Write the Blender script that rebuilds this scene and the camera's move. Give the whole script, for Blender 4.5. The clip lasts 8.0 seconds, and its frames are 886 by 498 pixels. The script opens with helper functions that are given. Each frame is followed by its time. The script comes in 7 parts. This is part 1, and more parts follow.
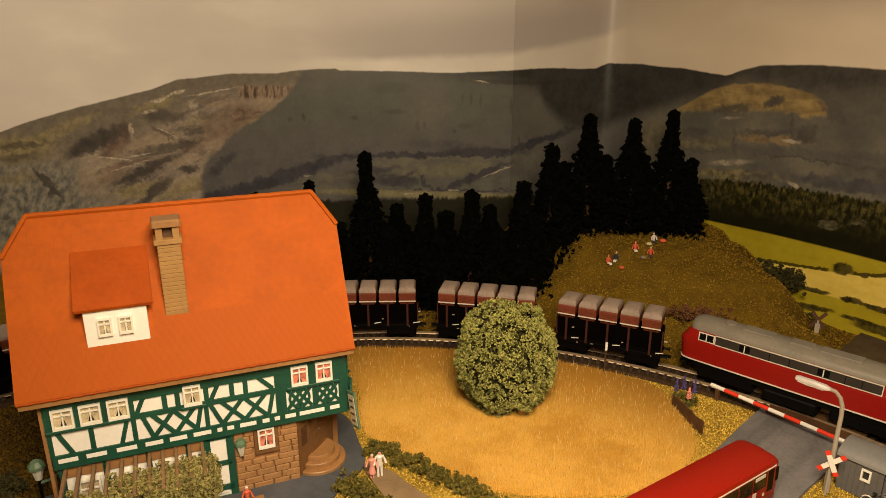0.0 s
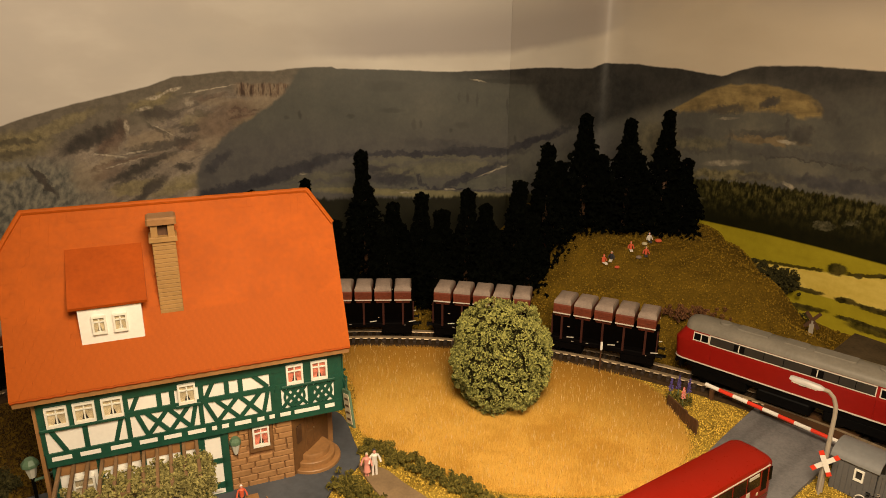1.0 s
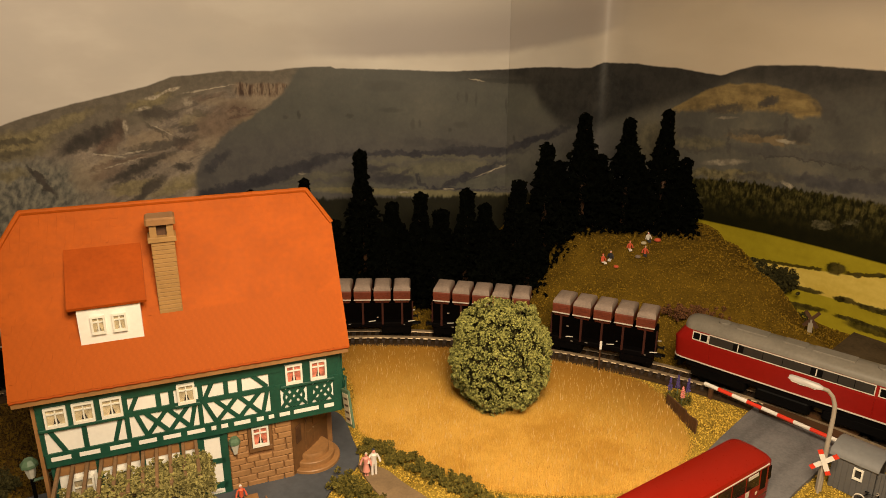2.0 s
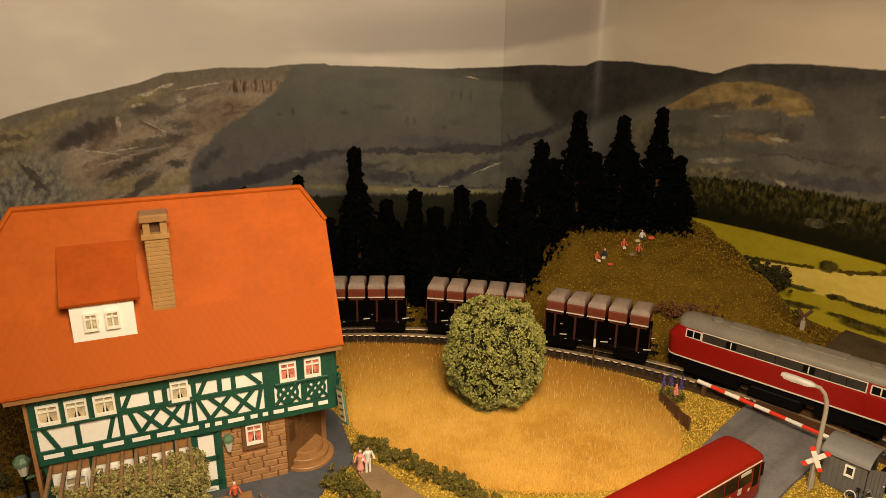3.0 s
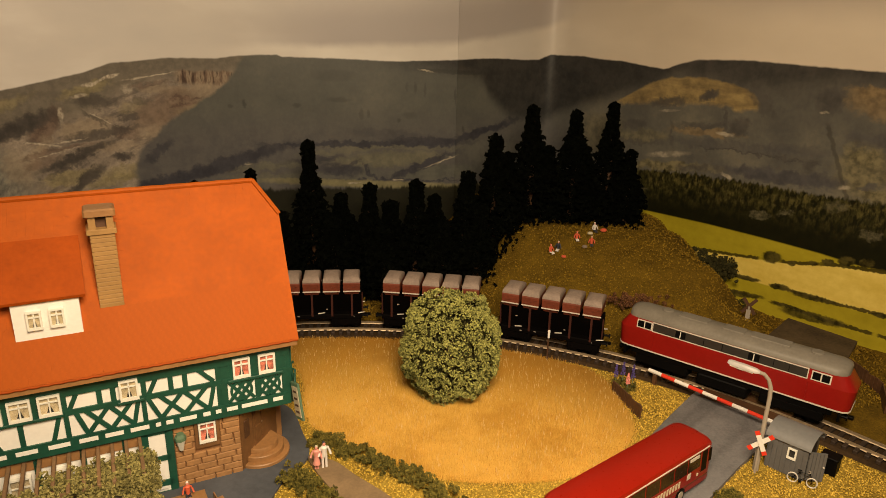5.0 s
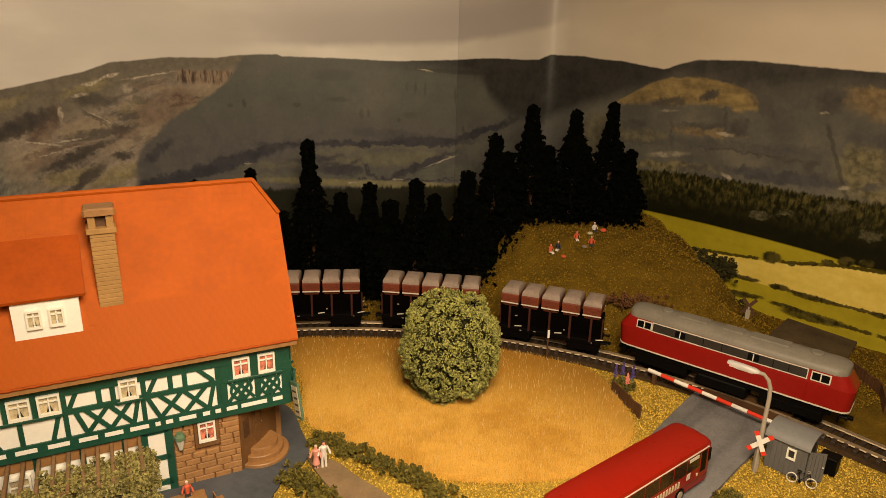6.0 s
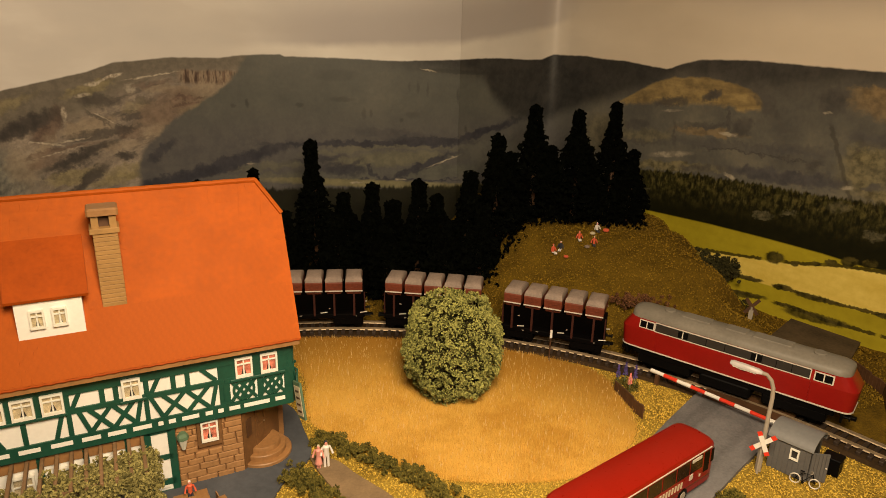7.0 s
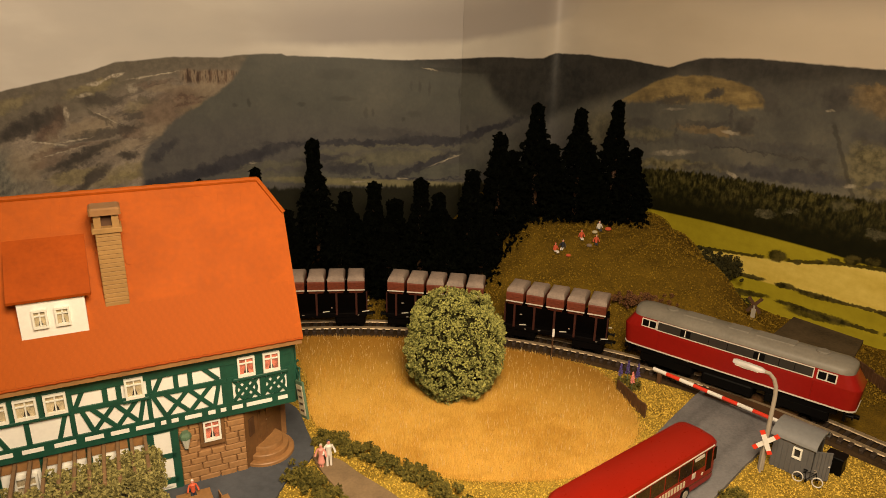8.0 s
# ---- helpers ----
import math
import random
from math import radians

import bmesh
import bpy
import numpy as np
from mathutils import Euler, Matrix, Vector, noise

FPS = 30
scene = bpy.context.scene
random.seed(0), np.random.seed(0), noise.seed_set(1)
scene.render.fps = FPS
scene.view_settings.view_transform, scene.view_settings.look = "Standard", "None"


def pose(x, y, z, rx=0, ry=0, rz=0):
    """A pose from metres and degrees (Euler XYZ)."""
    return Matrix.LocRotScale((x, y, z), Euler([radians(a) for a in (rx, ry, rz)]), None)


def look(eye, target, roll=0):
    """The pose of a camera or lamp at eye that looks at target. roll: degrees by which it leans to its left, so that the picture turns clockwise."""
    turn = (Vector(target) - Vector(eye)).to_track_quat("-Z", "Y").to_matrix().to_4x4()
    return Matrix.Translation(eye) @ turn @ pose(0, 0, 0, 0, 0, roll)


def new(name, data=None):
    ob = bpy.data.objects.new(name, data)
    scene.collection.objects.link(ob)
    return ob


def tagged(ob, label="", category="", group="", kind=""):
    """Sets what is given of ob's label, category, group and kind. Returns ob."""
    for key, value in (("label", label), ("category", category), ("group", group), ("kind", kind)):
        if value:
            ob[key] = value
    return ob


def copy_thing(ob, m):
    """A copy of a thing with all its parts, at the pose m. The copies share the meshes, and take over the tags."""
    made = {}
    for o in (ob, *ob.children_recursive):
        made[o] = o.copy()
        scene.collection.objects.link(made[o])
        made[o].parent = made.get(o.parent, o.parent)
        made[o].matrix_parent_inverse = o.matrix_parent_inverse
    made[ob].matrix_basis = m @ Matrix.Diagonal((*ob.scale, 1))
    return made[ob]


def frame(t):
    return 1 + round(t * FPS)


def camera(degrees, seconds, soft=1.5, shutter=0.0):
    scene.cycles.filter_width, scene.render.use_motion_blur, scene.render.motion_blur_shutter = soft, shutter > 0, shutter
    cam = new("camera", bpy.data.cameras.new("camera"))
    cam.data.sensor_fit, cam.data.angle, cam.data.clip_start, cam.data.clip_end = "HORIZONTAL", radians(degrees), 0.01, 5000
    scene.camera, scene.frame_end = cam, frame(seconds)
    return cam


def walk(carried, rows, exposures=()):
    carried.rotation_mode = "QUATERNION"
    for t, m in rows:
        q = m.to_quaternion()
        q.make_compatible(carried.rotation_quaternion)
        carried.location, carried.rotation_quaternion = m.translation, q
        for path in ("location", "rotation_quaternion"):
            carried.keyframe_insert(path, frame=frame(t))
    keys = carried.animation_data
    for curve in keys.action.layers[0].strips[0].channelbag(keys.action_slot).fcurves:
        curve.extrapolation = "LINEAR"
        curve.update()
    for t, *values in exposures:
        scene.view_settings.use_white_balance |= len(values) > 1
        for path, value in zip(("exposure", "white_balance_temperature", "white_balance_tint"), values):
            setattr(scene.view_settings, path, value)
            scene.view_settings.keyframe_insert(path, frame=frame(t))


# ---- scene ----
cam = camera(65.5, 8.0, soft=0.9, shutter=0.4)
EYE = (0.0, 0.0, 0.32)
TURNS = [
    (0.0, 72.0, 0.0, 0.0), (0.5, 71.979, -0.08, -0.156), (1.0, 71.912, -0.357, -0.249), (1.5, 71.936, -0.338, -0.02),
    (1.7, 71.911, -0.33, -0.131), (2.8, 71.75, -0.42, -0.70), (3.0, 71.68, -0.527, -0.766), (3.4, 71.73, -0.58, -1.0),
    (3.5, 71.741, -0.586, -1.164), (3.6, 71.622, -0.687, -2.15), (3.7, 71.455, -0.80, -3.2), (3.8, 71.249, -1.0, -4.6),
    (3.9, 71.15, -1.2, -5.15), (4.0, 71.094, -1.293, -5.181), (4.2, 71.15, -1.25, -4.75), (4.5, 71.217, -1.237, -4.405),
    (4.8, 71.20, -1.30, -4.39), (6.0, 71.169, -1.418, -4.388), (6.5, 71.245, -1.414, -4.313), (7.0, 71.161, -1.372, -4.182),
    (7.5, 71.074, -1.154, -4.142), (8.0, 71.075, -1.224, -4.052),
]
walk(cam, [(t, pose(*EYE, rx, ry, rz)) for t, rx, ry, rz in TURNS])

# ---- light: a warm room lamp over the front of the layout, and an added fill for the backdrop ----
world = bpy.data.worlds.new("room_air")
world.use_nodes = True
world.node_tree.nodes["Background"].inputs[0].default_value = (1.0, 0.80, 0.58, 1)
world.node_tree.nodes["Background"].inputs[1].default_value = 0.15
scene.world = world
scene.view_settings.exposure = 0.0


def area_lamp(name, place, target, size, watts, colour, spread):
    data = bpy.data.lights.new(name, "AREA")
    data.shape, data.size, data.energy, data.color = "DISK", size, watts, colour
    data.spread = radians(spread)
    ob = new(name, data)
    ob.matrix_world = look(place, target)
    return ob


area_lamp("desk_lamp_light", (0.06, 0.02, 0.50), (0.09, 0.44, 0.0), 0.24, 4.1, (1.0, 0.775, 0.505), 130)
# unseen fill, added to brighten the left of the printed sky
area_lamp("wall_lamp_light", (-0.48, 0.30, 0.86), (-0.58, 0.88, 0.28), 0.18, 1.42, (1.0, 0.775, 0.54), 100)


# ---- node materials ----
class Nodes:
    def __init__(self, name):
        self.mat = bpy.data.materials.new(name)
        self.mat.use_nodes = True
        self.tree = self.mat.node_tree
        self.bsdf = self.tree.nodes["Principled BSDF"]

    def put(self, socket, value):
        if isinstance(value, bpy.types.NodeSocket):
            self.tree.links.new(value, socket)
        elif value is not None:
            if isinstance(value, (tuple, list)) and len(value) == 3 and socket.type == "RGBA":
                value = (*value, 1)
            socket.default_value = value

    def node(self, kind, **props):
        n = self.tree.nodes.new(kind)
        for key, value in props.items():
            setattr(n, key, value)
        return n

    def math(self, op, a, b=None, c=None):
        n = self.node("ShaderNodeMath", operation=op)
        for i, value in enumerate((a, b, c)):
            self.put(n.inputs[i], value)
        return n.outputs[0]

    def coords(self, which="Object"):
        return self.node("ShaderNodeTexCoord").outputs[which]

    def split(self, vector):
        n = self.node("ShaderNodeSeparateXYZ")
        self.put(n.inputs[0], vector)
        return n.outputs[0], n.outputs[1], n.outputs[2]

    def math_vector(self, vector, angle):
        """The vector turned in the plane of the print."""
        n = self.node("ShaderNodeMapping")
        self.put(n.inputs["Vector"], vector)
        n.inputs["Rotation"].default_value = (0, 0, -angle)
        return n.outputs[0]

    def scaled(self, vector, sx, sy, sz):
        n = self.node("ShaderNodeMapping")
        self.put(n.inputs["Vector"], vector)
        n.inputs["Scale"].default_value = (sx, sy, sz)
        return n.outputs[0]

    def noise(self, scale, vector=None, detail=4.0, rough=0.55):
        n = self.node("ShaderNodeTexNoise")
        n.inputs["Scale"].default_value, n.inputs["Detail"].default_value = scale, detail
        n.inputs["Roughness"].default_value = rough
        self.put(n.inputs["Vector"], vector if vector is not None else self.coords())
        return n.outputs["Fac"]

    def ramp(self, fac, stops, mode="LINEAR"):
        n = self.node("ShaderNodeValToRGB")
        n.color_ramp.interpolation = mode
        el = n.color_ramp.elements
        while len(el) < len(stops):
            el.new(0.5)
        for e, (p, col) in zip(el, stops):
            e.position = p
            e.color = (*col, 1) if isinstance(col, tuple) else (col, col, col, 1)
        self.put(n.inputs[0], fac)
        return n.outputs[0]

    def step(self, x, lo, hi):
        n = self.node("ShaderNodeMapRange", interpolation_type="SMOOTHSTEP")
        for i, value in enumerate((x, lo, hi, 0.0, 1.0)):
            self.put(n.inputs[i], value)
        return n.outputs[0]

    def mix(self, fac, a, b):
        n = self.node("ShaderNodeMix", data_type="RGBA")
        self.put(n.inputs[0], fac)
        self.put(n.inputs[6], a)
        self.put(n.inputs[7], b)
        return n.outputs[2]

    def bump(self, height, strength, distance):
        n = self.node("ShaderNodeBump")
        n.inputs["Strength"].default_value, n.inputs["Distance"].default_value = strength, distance
        self.put(n.inputs["Height"], height)
        self.put(self.bsdf.inputs["Normal"], n.outputs[0])

    def done(self, colour, rough=0.6, metal=0.0, specular=None):
        self.put(self.bsdf.inputs["Base Color"], colour)
        self.put(self.bsdf.inputs["Roughness"], rough)
        self.bsdf.inputs["Metallic"].default_value = metal
        if specular is not None:
            self.bsdf.inputs["Specular IOR Level"].default_value = specular
        return self.mat


def plain(name, colour, rough=0.5, metal=0.0, vary=0.18, grain=400.0, relief=0.00008, specular=None, per_piece=0.0):
    """Painted or moulded surface: blotches at two scales, fine relief, optional change from piece to piece."""
    n = Nodes(name)
    big, fine = n.noise(grain * 0.12), n.noise(grain, detail=6)
    dark = tuple(c * (1 - vary) for c in colour)
    light = tuple(min(1, c * (1 + vary * 0.7)) for c in colour)
    f = n.math("ADD", n.math("MULTIPLY", big, 0.55), n.math("MULTIPLY", fine, 0.45))
    col = n.ramp(f, [(0.36, dark), (0.64, light)])
    if per_piece:
        r = n.node("ShaderNodeObjectInfo").outputs["Random"]
        col = n.mix(n.math("MULTIPLY", r, per_piece), col, tuple(c * 0.55 for c in colour))
    n.bump(fine, 0.5, relief)
    return n.done(col, n.math("ADD", rough - 0.08, n.math("MULTIPLY", fine, 0.16)), metal, specular)


def foliage(name, dark, light, rough=0.85):
    """Loose flock and leaves: each clump takes its own tone."""
    n = Nodes(name)
    r = n.node("ShaderNodeNewGeometry").outputs["Random Per Island"]
    f = n.math("ADD", n.math("MULTIPLY", r, 0.62), n.math("ADD", n.math("MULTIPLY", n.noise(60.0), 0.28), n.math("MULTIPLY", n.noise(19.0, detail=3), 0.20)))
    return n.done(n.ramp(f, [(0.2, dark), (0.9, light)]), rough, 0.0, 0.2)


def road_surface():
    """Grey road paint with darker wheel streaks along its run."""
    n = Nodes("grey_road_paint")
    streaks = n.noise(30.0, n.scaled(n.math_vector(n.coords(), radians(41)), 0.10, 1.0, 1), 4)
    fine = n.noise(500.0, detail=6)
    f = n.math("ADD", n.math("MULTIPLY", streaks, 0.6), n.math("ADD", n.math("MULTIPLY", fine, 0.22), n.math("MULTIPLY", n.noise(35.0), 0.18)))
    n.bump(fine, 0.5, 0.0002)
    return n.done(n.ramp(f, [(0.40, (0.105, 0.100, 0.102)), (0.52, (0.172, 0.165, 0.168)), (0.64, (0.230, 0.220, 0.222))]), 0.72, 0, 0.3)


WHITE = plain("white_plaster", (0.84, 0.81, 0.76), 0.6, vary=0.06)
GREEN = plain("green_timber_paint", (0.010, 0.068, 0.042), 0.45, vary=0.25)
ROOF_RED = plain("orange_red_roof_plastic", (0.40, 0.084, 0.0075), 0.6, vary=0.16, grain=250, per_piece=0.06, specular=0.10)
DORMER_RED = plain("dull_orange_dormer_plastic", (0.33, 0.060, 0.005), 0.6, vary=0.16, specular=0.10)
WOOD = plain("brown_plastic_wood", (0.30, 0.15, 0.055), 0.5, vary=0.2)
PERGOLA_WOOD = plain("weathered_brown_pergola_wood", (0.22, 0.125, 0.058), 0.6, vary=0.25)
# the brown wood again, darkened for the shade of the entrance recess
ENTRY_SHADE_WOOD = plain("brown_wood_with_entry_shade", (0.17, 0.080, 0.028), 0.55, vary=0.25)
DARK_WOOD = plain("dark_brown_wood", (0.085, 0.038, 0.016), 0.55, vary=0.3)
STONE = plain("brown_sandstone", (0.36, 0.185, 0.072), 0.65, vary=0.22, per_piece=0.18)
JOINT = plain("stone_joint_mortar", (0.25, 0.125, 0.050), 0.8, vary=0.2)
CHIMNEY = plain("tan_chimney_plastic", (0.36, 0.20, 0.065), 0.6, vary=0.15, per_piece=0.2)
WINDOW_WHITE = plain("white_window_plastic", (0.80, 0.78, 0.70), 0.4, vary=0.05)
CURTAIN_RED = plain("red_check_curtain", (0.56, 0.17, 0.11), 0.8, vary=0.75, grain=2200)
CURTAIN_CREAM = plain("cream_net_curtain", (0.50, 0.41, 0.26), 0.8, vary=0.5, grain=1500)
BLACK = plain("black_metal", (0.0022, 0.0020, 0.0020), 0.5, vary=0.3, specular=0.12)
DARK_ROOM = plain("dark_window_inside", (0.02, 0.017, 0.014), 0.7)
ASPHALT = road_surface()
ROAD_FAR = plain("brown_grey_far_road", (0.086, 0.060, 0.034), 0.85, vary=0.38, grain=300, relief=0.0002, specular=0.2)
YARD = plain("blue_grey_yard_asphalt", (0.072, 0.078, 0.092), 0.75, vary=0.25, grain=260, relief=0.0002)
PATH = plain("brown_footpath_sand", (0.22, 0.145, 0.075), 0.9, vary=0.25, grain=500, relief=0.0003)
BED = plain("dark_brown_track_bed", (0.042, 0.025, 0.012), 0.9, vary=0.4, grain=350, relief=0.0005, specular=0.1)
SLEEPER = plain("dark_sleeper_plastic", (0.035, 0.021, 0.013), 0.6, vary=0.3, per_piece=0.4)
RAIL = plain("worn_brown_rail", (0.40, 0.30, 0.19), 0.4, 0.5, vary=0.35)
LOCO_RED = plain("glossy_red_loco_paint", (0.245, 0.009, 0.006), 0.33, vary=0.08, specular=0.3)
BUS_RED = plain("glossy_red_bus_paint", (0.245, 0.009, 0.003), 0.30, vary=0.06, specular=0.25)
BUS_GLASS = plain("dark_brownish_bus_glass", (0.020, 0.009, 0.006), 0.25, vary=0.2, specular=0.4)
LOCO_GREY = plain("light_grey_loco_roof", (0.185, 0.165, 0.135), 0.5, vary=0.16, specular=0.3)
LOCO_DARK = plain("dark_grey_window_band", (0.028, 0.024, 0.020), 0.4, vary=0.15)
TRIM_WHITE = plain("white_trim_line", (0.60, 0.55, 0.47), 0.4, vary=0.12)
BIN_BROWN = plain("red_brown_bin", (0.155, 0.038, 0.019), 0.55, vary=0.25, specular=0.2)
TARP = plain("pale_grey_bin_cover", (0.255, 0.195, 0.160), 0.70, vary=0.25, grain=500, relief=0.0003, specular=0.2)
# near black: the shade under the overhanging bins is in this colour
WAGON_SHADE = plain("shade_black_frame", (0.0022, 0.0015, 0.0014), 0.7, vary=0.3, specular=0.05)
POST_BROWN = plain("red_brown_post", (0.050, 0.015, 0.010), 0.6, vary=0.2, specular=0.2)
GREY_PLASTIC = plain("grey_hut_plastic", (0.112, 0.108, 0.106), 0.55, vary=0.12)
GREY_ROOF = plain("mid_grey_hut_roof", (0.175, 0.172, 0.170), 0.6, vary=0.12)
POLE_GREY = plain("warm_grey_pole", (0.36, 0.31, 0.25), 0.5, vary=0.12)
LAMP_LIGHT = plain("pale_grey_lamp_head", (0.40, 0.375, 0.36), 0.45, vary=0.10)
SIGNAL_RED = plain("signal_red_paint", (0.72, 0.045, 0.020), 0.4, vary=0.08)
SIGNAL_WHITE = plain("signal_white_paint", (0.80, 0.76, 0.70), 0.4, vary=0.05)
LAMP_GREEN = plain("faded_green_lamp_cap", (0.10, 0.17, 0.10), 0.5, vary=0.15)
LAMP_GLASS = plain("milky_lamp_glass", (0.62, 0.60, 0.52), 0.35, vary=0.06)
CREAM = plain("cream_sign_board", (0.60, 0.52, 0.36), 0.55, vary=0.15)
DOLL_WHITE = plain("white_doll_paint", (0.75, 0.70, 0.64), 0.6, vary=0.08)
DOLL_PINK = plain("pink_doll_paint", (0.72, 0.30, 0.24), 0.6, vary=0.12)
DOLL_RED = plain("orange_doll_paint", (0.70, 0.12, 0.05), 0.6, vary=0.25)
DOLL_DARK = plain("dark_doll_paint", (0.03, 0.035, 0.05), 0.6, vary=0.25)
ROOM_PAINT = plain("cream_room_paint", (0.30, 0.26, 0.20), 0.8, vary=0.04, grain=30)
TABLE_WOOD = plain("layout_board_wood", (0.30, 0.20, 0.11), 0.6, vary=0.2, grain=60)



def wheat_fibres(name, dark, light, verge_dim):
    """Golden fibres in broad swathes, browner in places; along the railway the brown also paints the lamp's falloff."""
    n = Nodes(name)
    r = n.node("ShaderNodeNewGeometry").outputs["Random Per Island"]
    x, y, z = n.split(n.coords())
    swathe = n.math("ADD", n.math("MULTIPLY", n.noise(13.0, detail=5), 0.75), n.math("MULTIPLY", n.noise(70.0, detail=3), 0.25))
    gold = n.ramp(n.math("ADD", n.math("MULTIPLY", swathe, 0.84), n.math("MULTIPLY", r, 0.16)), [(0.38, dark), (0.58, light)])
    d = n.math("SQRT", n.math("ADD", n.math("POWER", n.math("ADD", x, 0.061), 2.0), n.math("POWER", n.math("ADD", y, -0.141), 2.0)))
    # brown grass by the track, with the dimmer light at the back painted in
    verge = n.step(n.math("ADD", d, n.math("MULTIPLY", swathe, 0.16)), 0.46, 0.60)
    return n.done(n.mix(n.math("MULTIPLY", verge, 0.9), gold, verge_dim), 0.85, 0.0, 0.15)


WHEAT = wheat_fibres("golden_wheat_fibres", (0.54, 0.290, 0.042), (0.76, 0.480, 0.100), (0.30, 0.140, 0.018))
WHEAT_PALE = foliage("pale_straw_fibres", (0.66, 0.43, 0.13), (0.82, 0.62, 0.30))
TURF = foliage("yellow_green_turf", (0.32, 0.20, 0.022), (0.78, 0.53, 0.088))
HILL_TURF = foliage("olive_brown_hill_turf", (0.075, 0.043, 0.003), (0.285, 0.172, 0.013))
# turf darkened to carry the shade left of the inn
SHADE_TURF = foliage("shade_brown_turf", (0.016, 0.009, 0.002), (0.110, 0.058, 0.008))
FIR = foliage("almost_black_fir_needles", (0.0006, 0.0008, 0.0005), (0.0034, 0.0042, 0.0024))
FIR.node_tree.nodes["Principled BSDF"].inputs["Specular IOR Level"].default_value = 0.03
LEAF = foliage("grey_green_leaves", (0.030, 0.038, 0.007), (0.50, 0.48, 0.140))
HEDGE = foliage("dark_green_hedge_foam", (0.034, 0.034, 0.006), (0.22, 0.175, 0.035))
VINE = foliage("dusty_olive_vine_foam", (0.060, 0.052, 0.014), (0.44, 0.38, 0.135))
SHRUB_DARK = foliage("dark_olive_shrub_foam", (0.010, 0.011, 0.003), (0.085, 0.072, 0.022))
SHRUB_RED = foliage("dark_red_brown_shrub_foam", (0.028, 0.007, 0.004), (0.27, 0.125, 0.050))
BLUE_BLOOM = foliage("violet_blue_bloom", (0.045, 0.030, 0.14), (0.16, 0.11, 0.36))
PINK_BLOOM = foliage("pink_bloom", (0.70, 0.16, 0.14), (0.85, 0.45, 0.38))


def wheat_floor():
    n = Nodes("golden_field_floor")
    f = n.math("ADD", n.math("MULTIPLY", n.noise(22.0), 0.6), n.math("MULTIPLY", n.noise(700.0), 0.4))
    n.bump(n.noise(900.0), 0.8, 0.0006)
    return n.done(n.ramp(f, [(0.3, (0.46, 0.235, 0.030)), (0.7, (0.62, 0.34, 0.055))]), 0.9, 0, 0.2)


def earth():
    """Ground flock: yellow lawn on the flat, browner on the slopes; the inn's shade is painted brown on its left."""
    n = Nodes("ground_flock")
    f = n.math("ADD", n.math("MULTIPLY", n.noise(45.0), 0.5), n.math("MULTIPLY", n.noise(520.0, detail=6), 0.5))
    flat = n.ramp(f, [(0.32, (0.13, 0.085, 0.014)), (0.5, (0.30, 0.20, 0.030)), (0.68, (0.52, 0.36, 0.06))])
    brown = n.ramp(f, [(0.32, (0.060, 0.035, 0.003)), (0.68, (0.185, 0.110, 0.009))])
    x, y, z = n.split(n.coords())
    d = n.math("SQRT", n.math("ADD", n.math("POWER", n.math("ADD", x, 0.061), 2.0), n.math("POWER", n.math("ADD", y, -0.141), 2.0)))
    n.bump(n.noise(600.0, detail=5), 1.0, 0.0012)
    # brown mask that paints the shaded ground left of the inn
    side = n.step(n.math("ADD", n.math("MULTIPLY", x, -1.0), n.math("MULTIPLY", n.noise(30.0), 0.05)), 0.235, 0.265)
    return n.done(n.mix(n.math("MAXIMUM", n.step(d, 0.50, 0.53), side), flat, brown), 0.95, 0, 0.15)


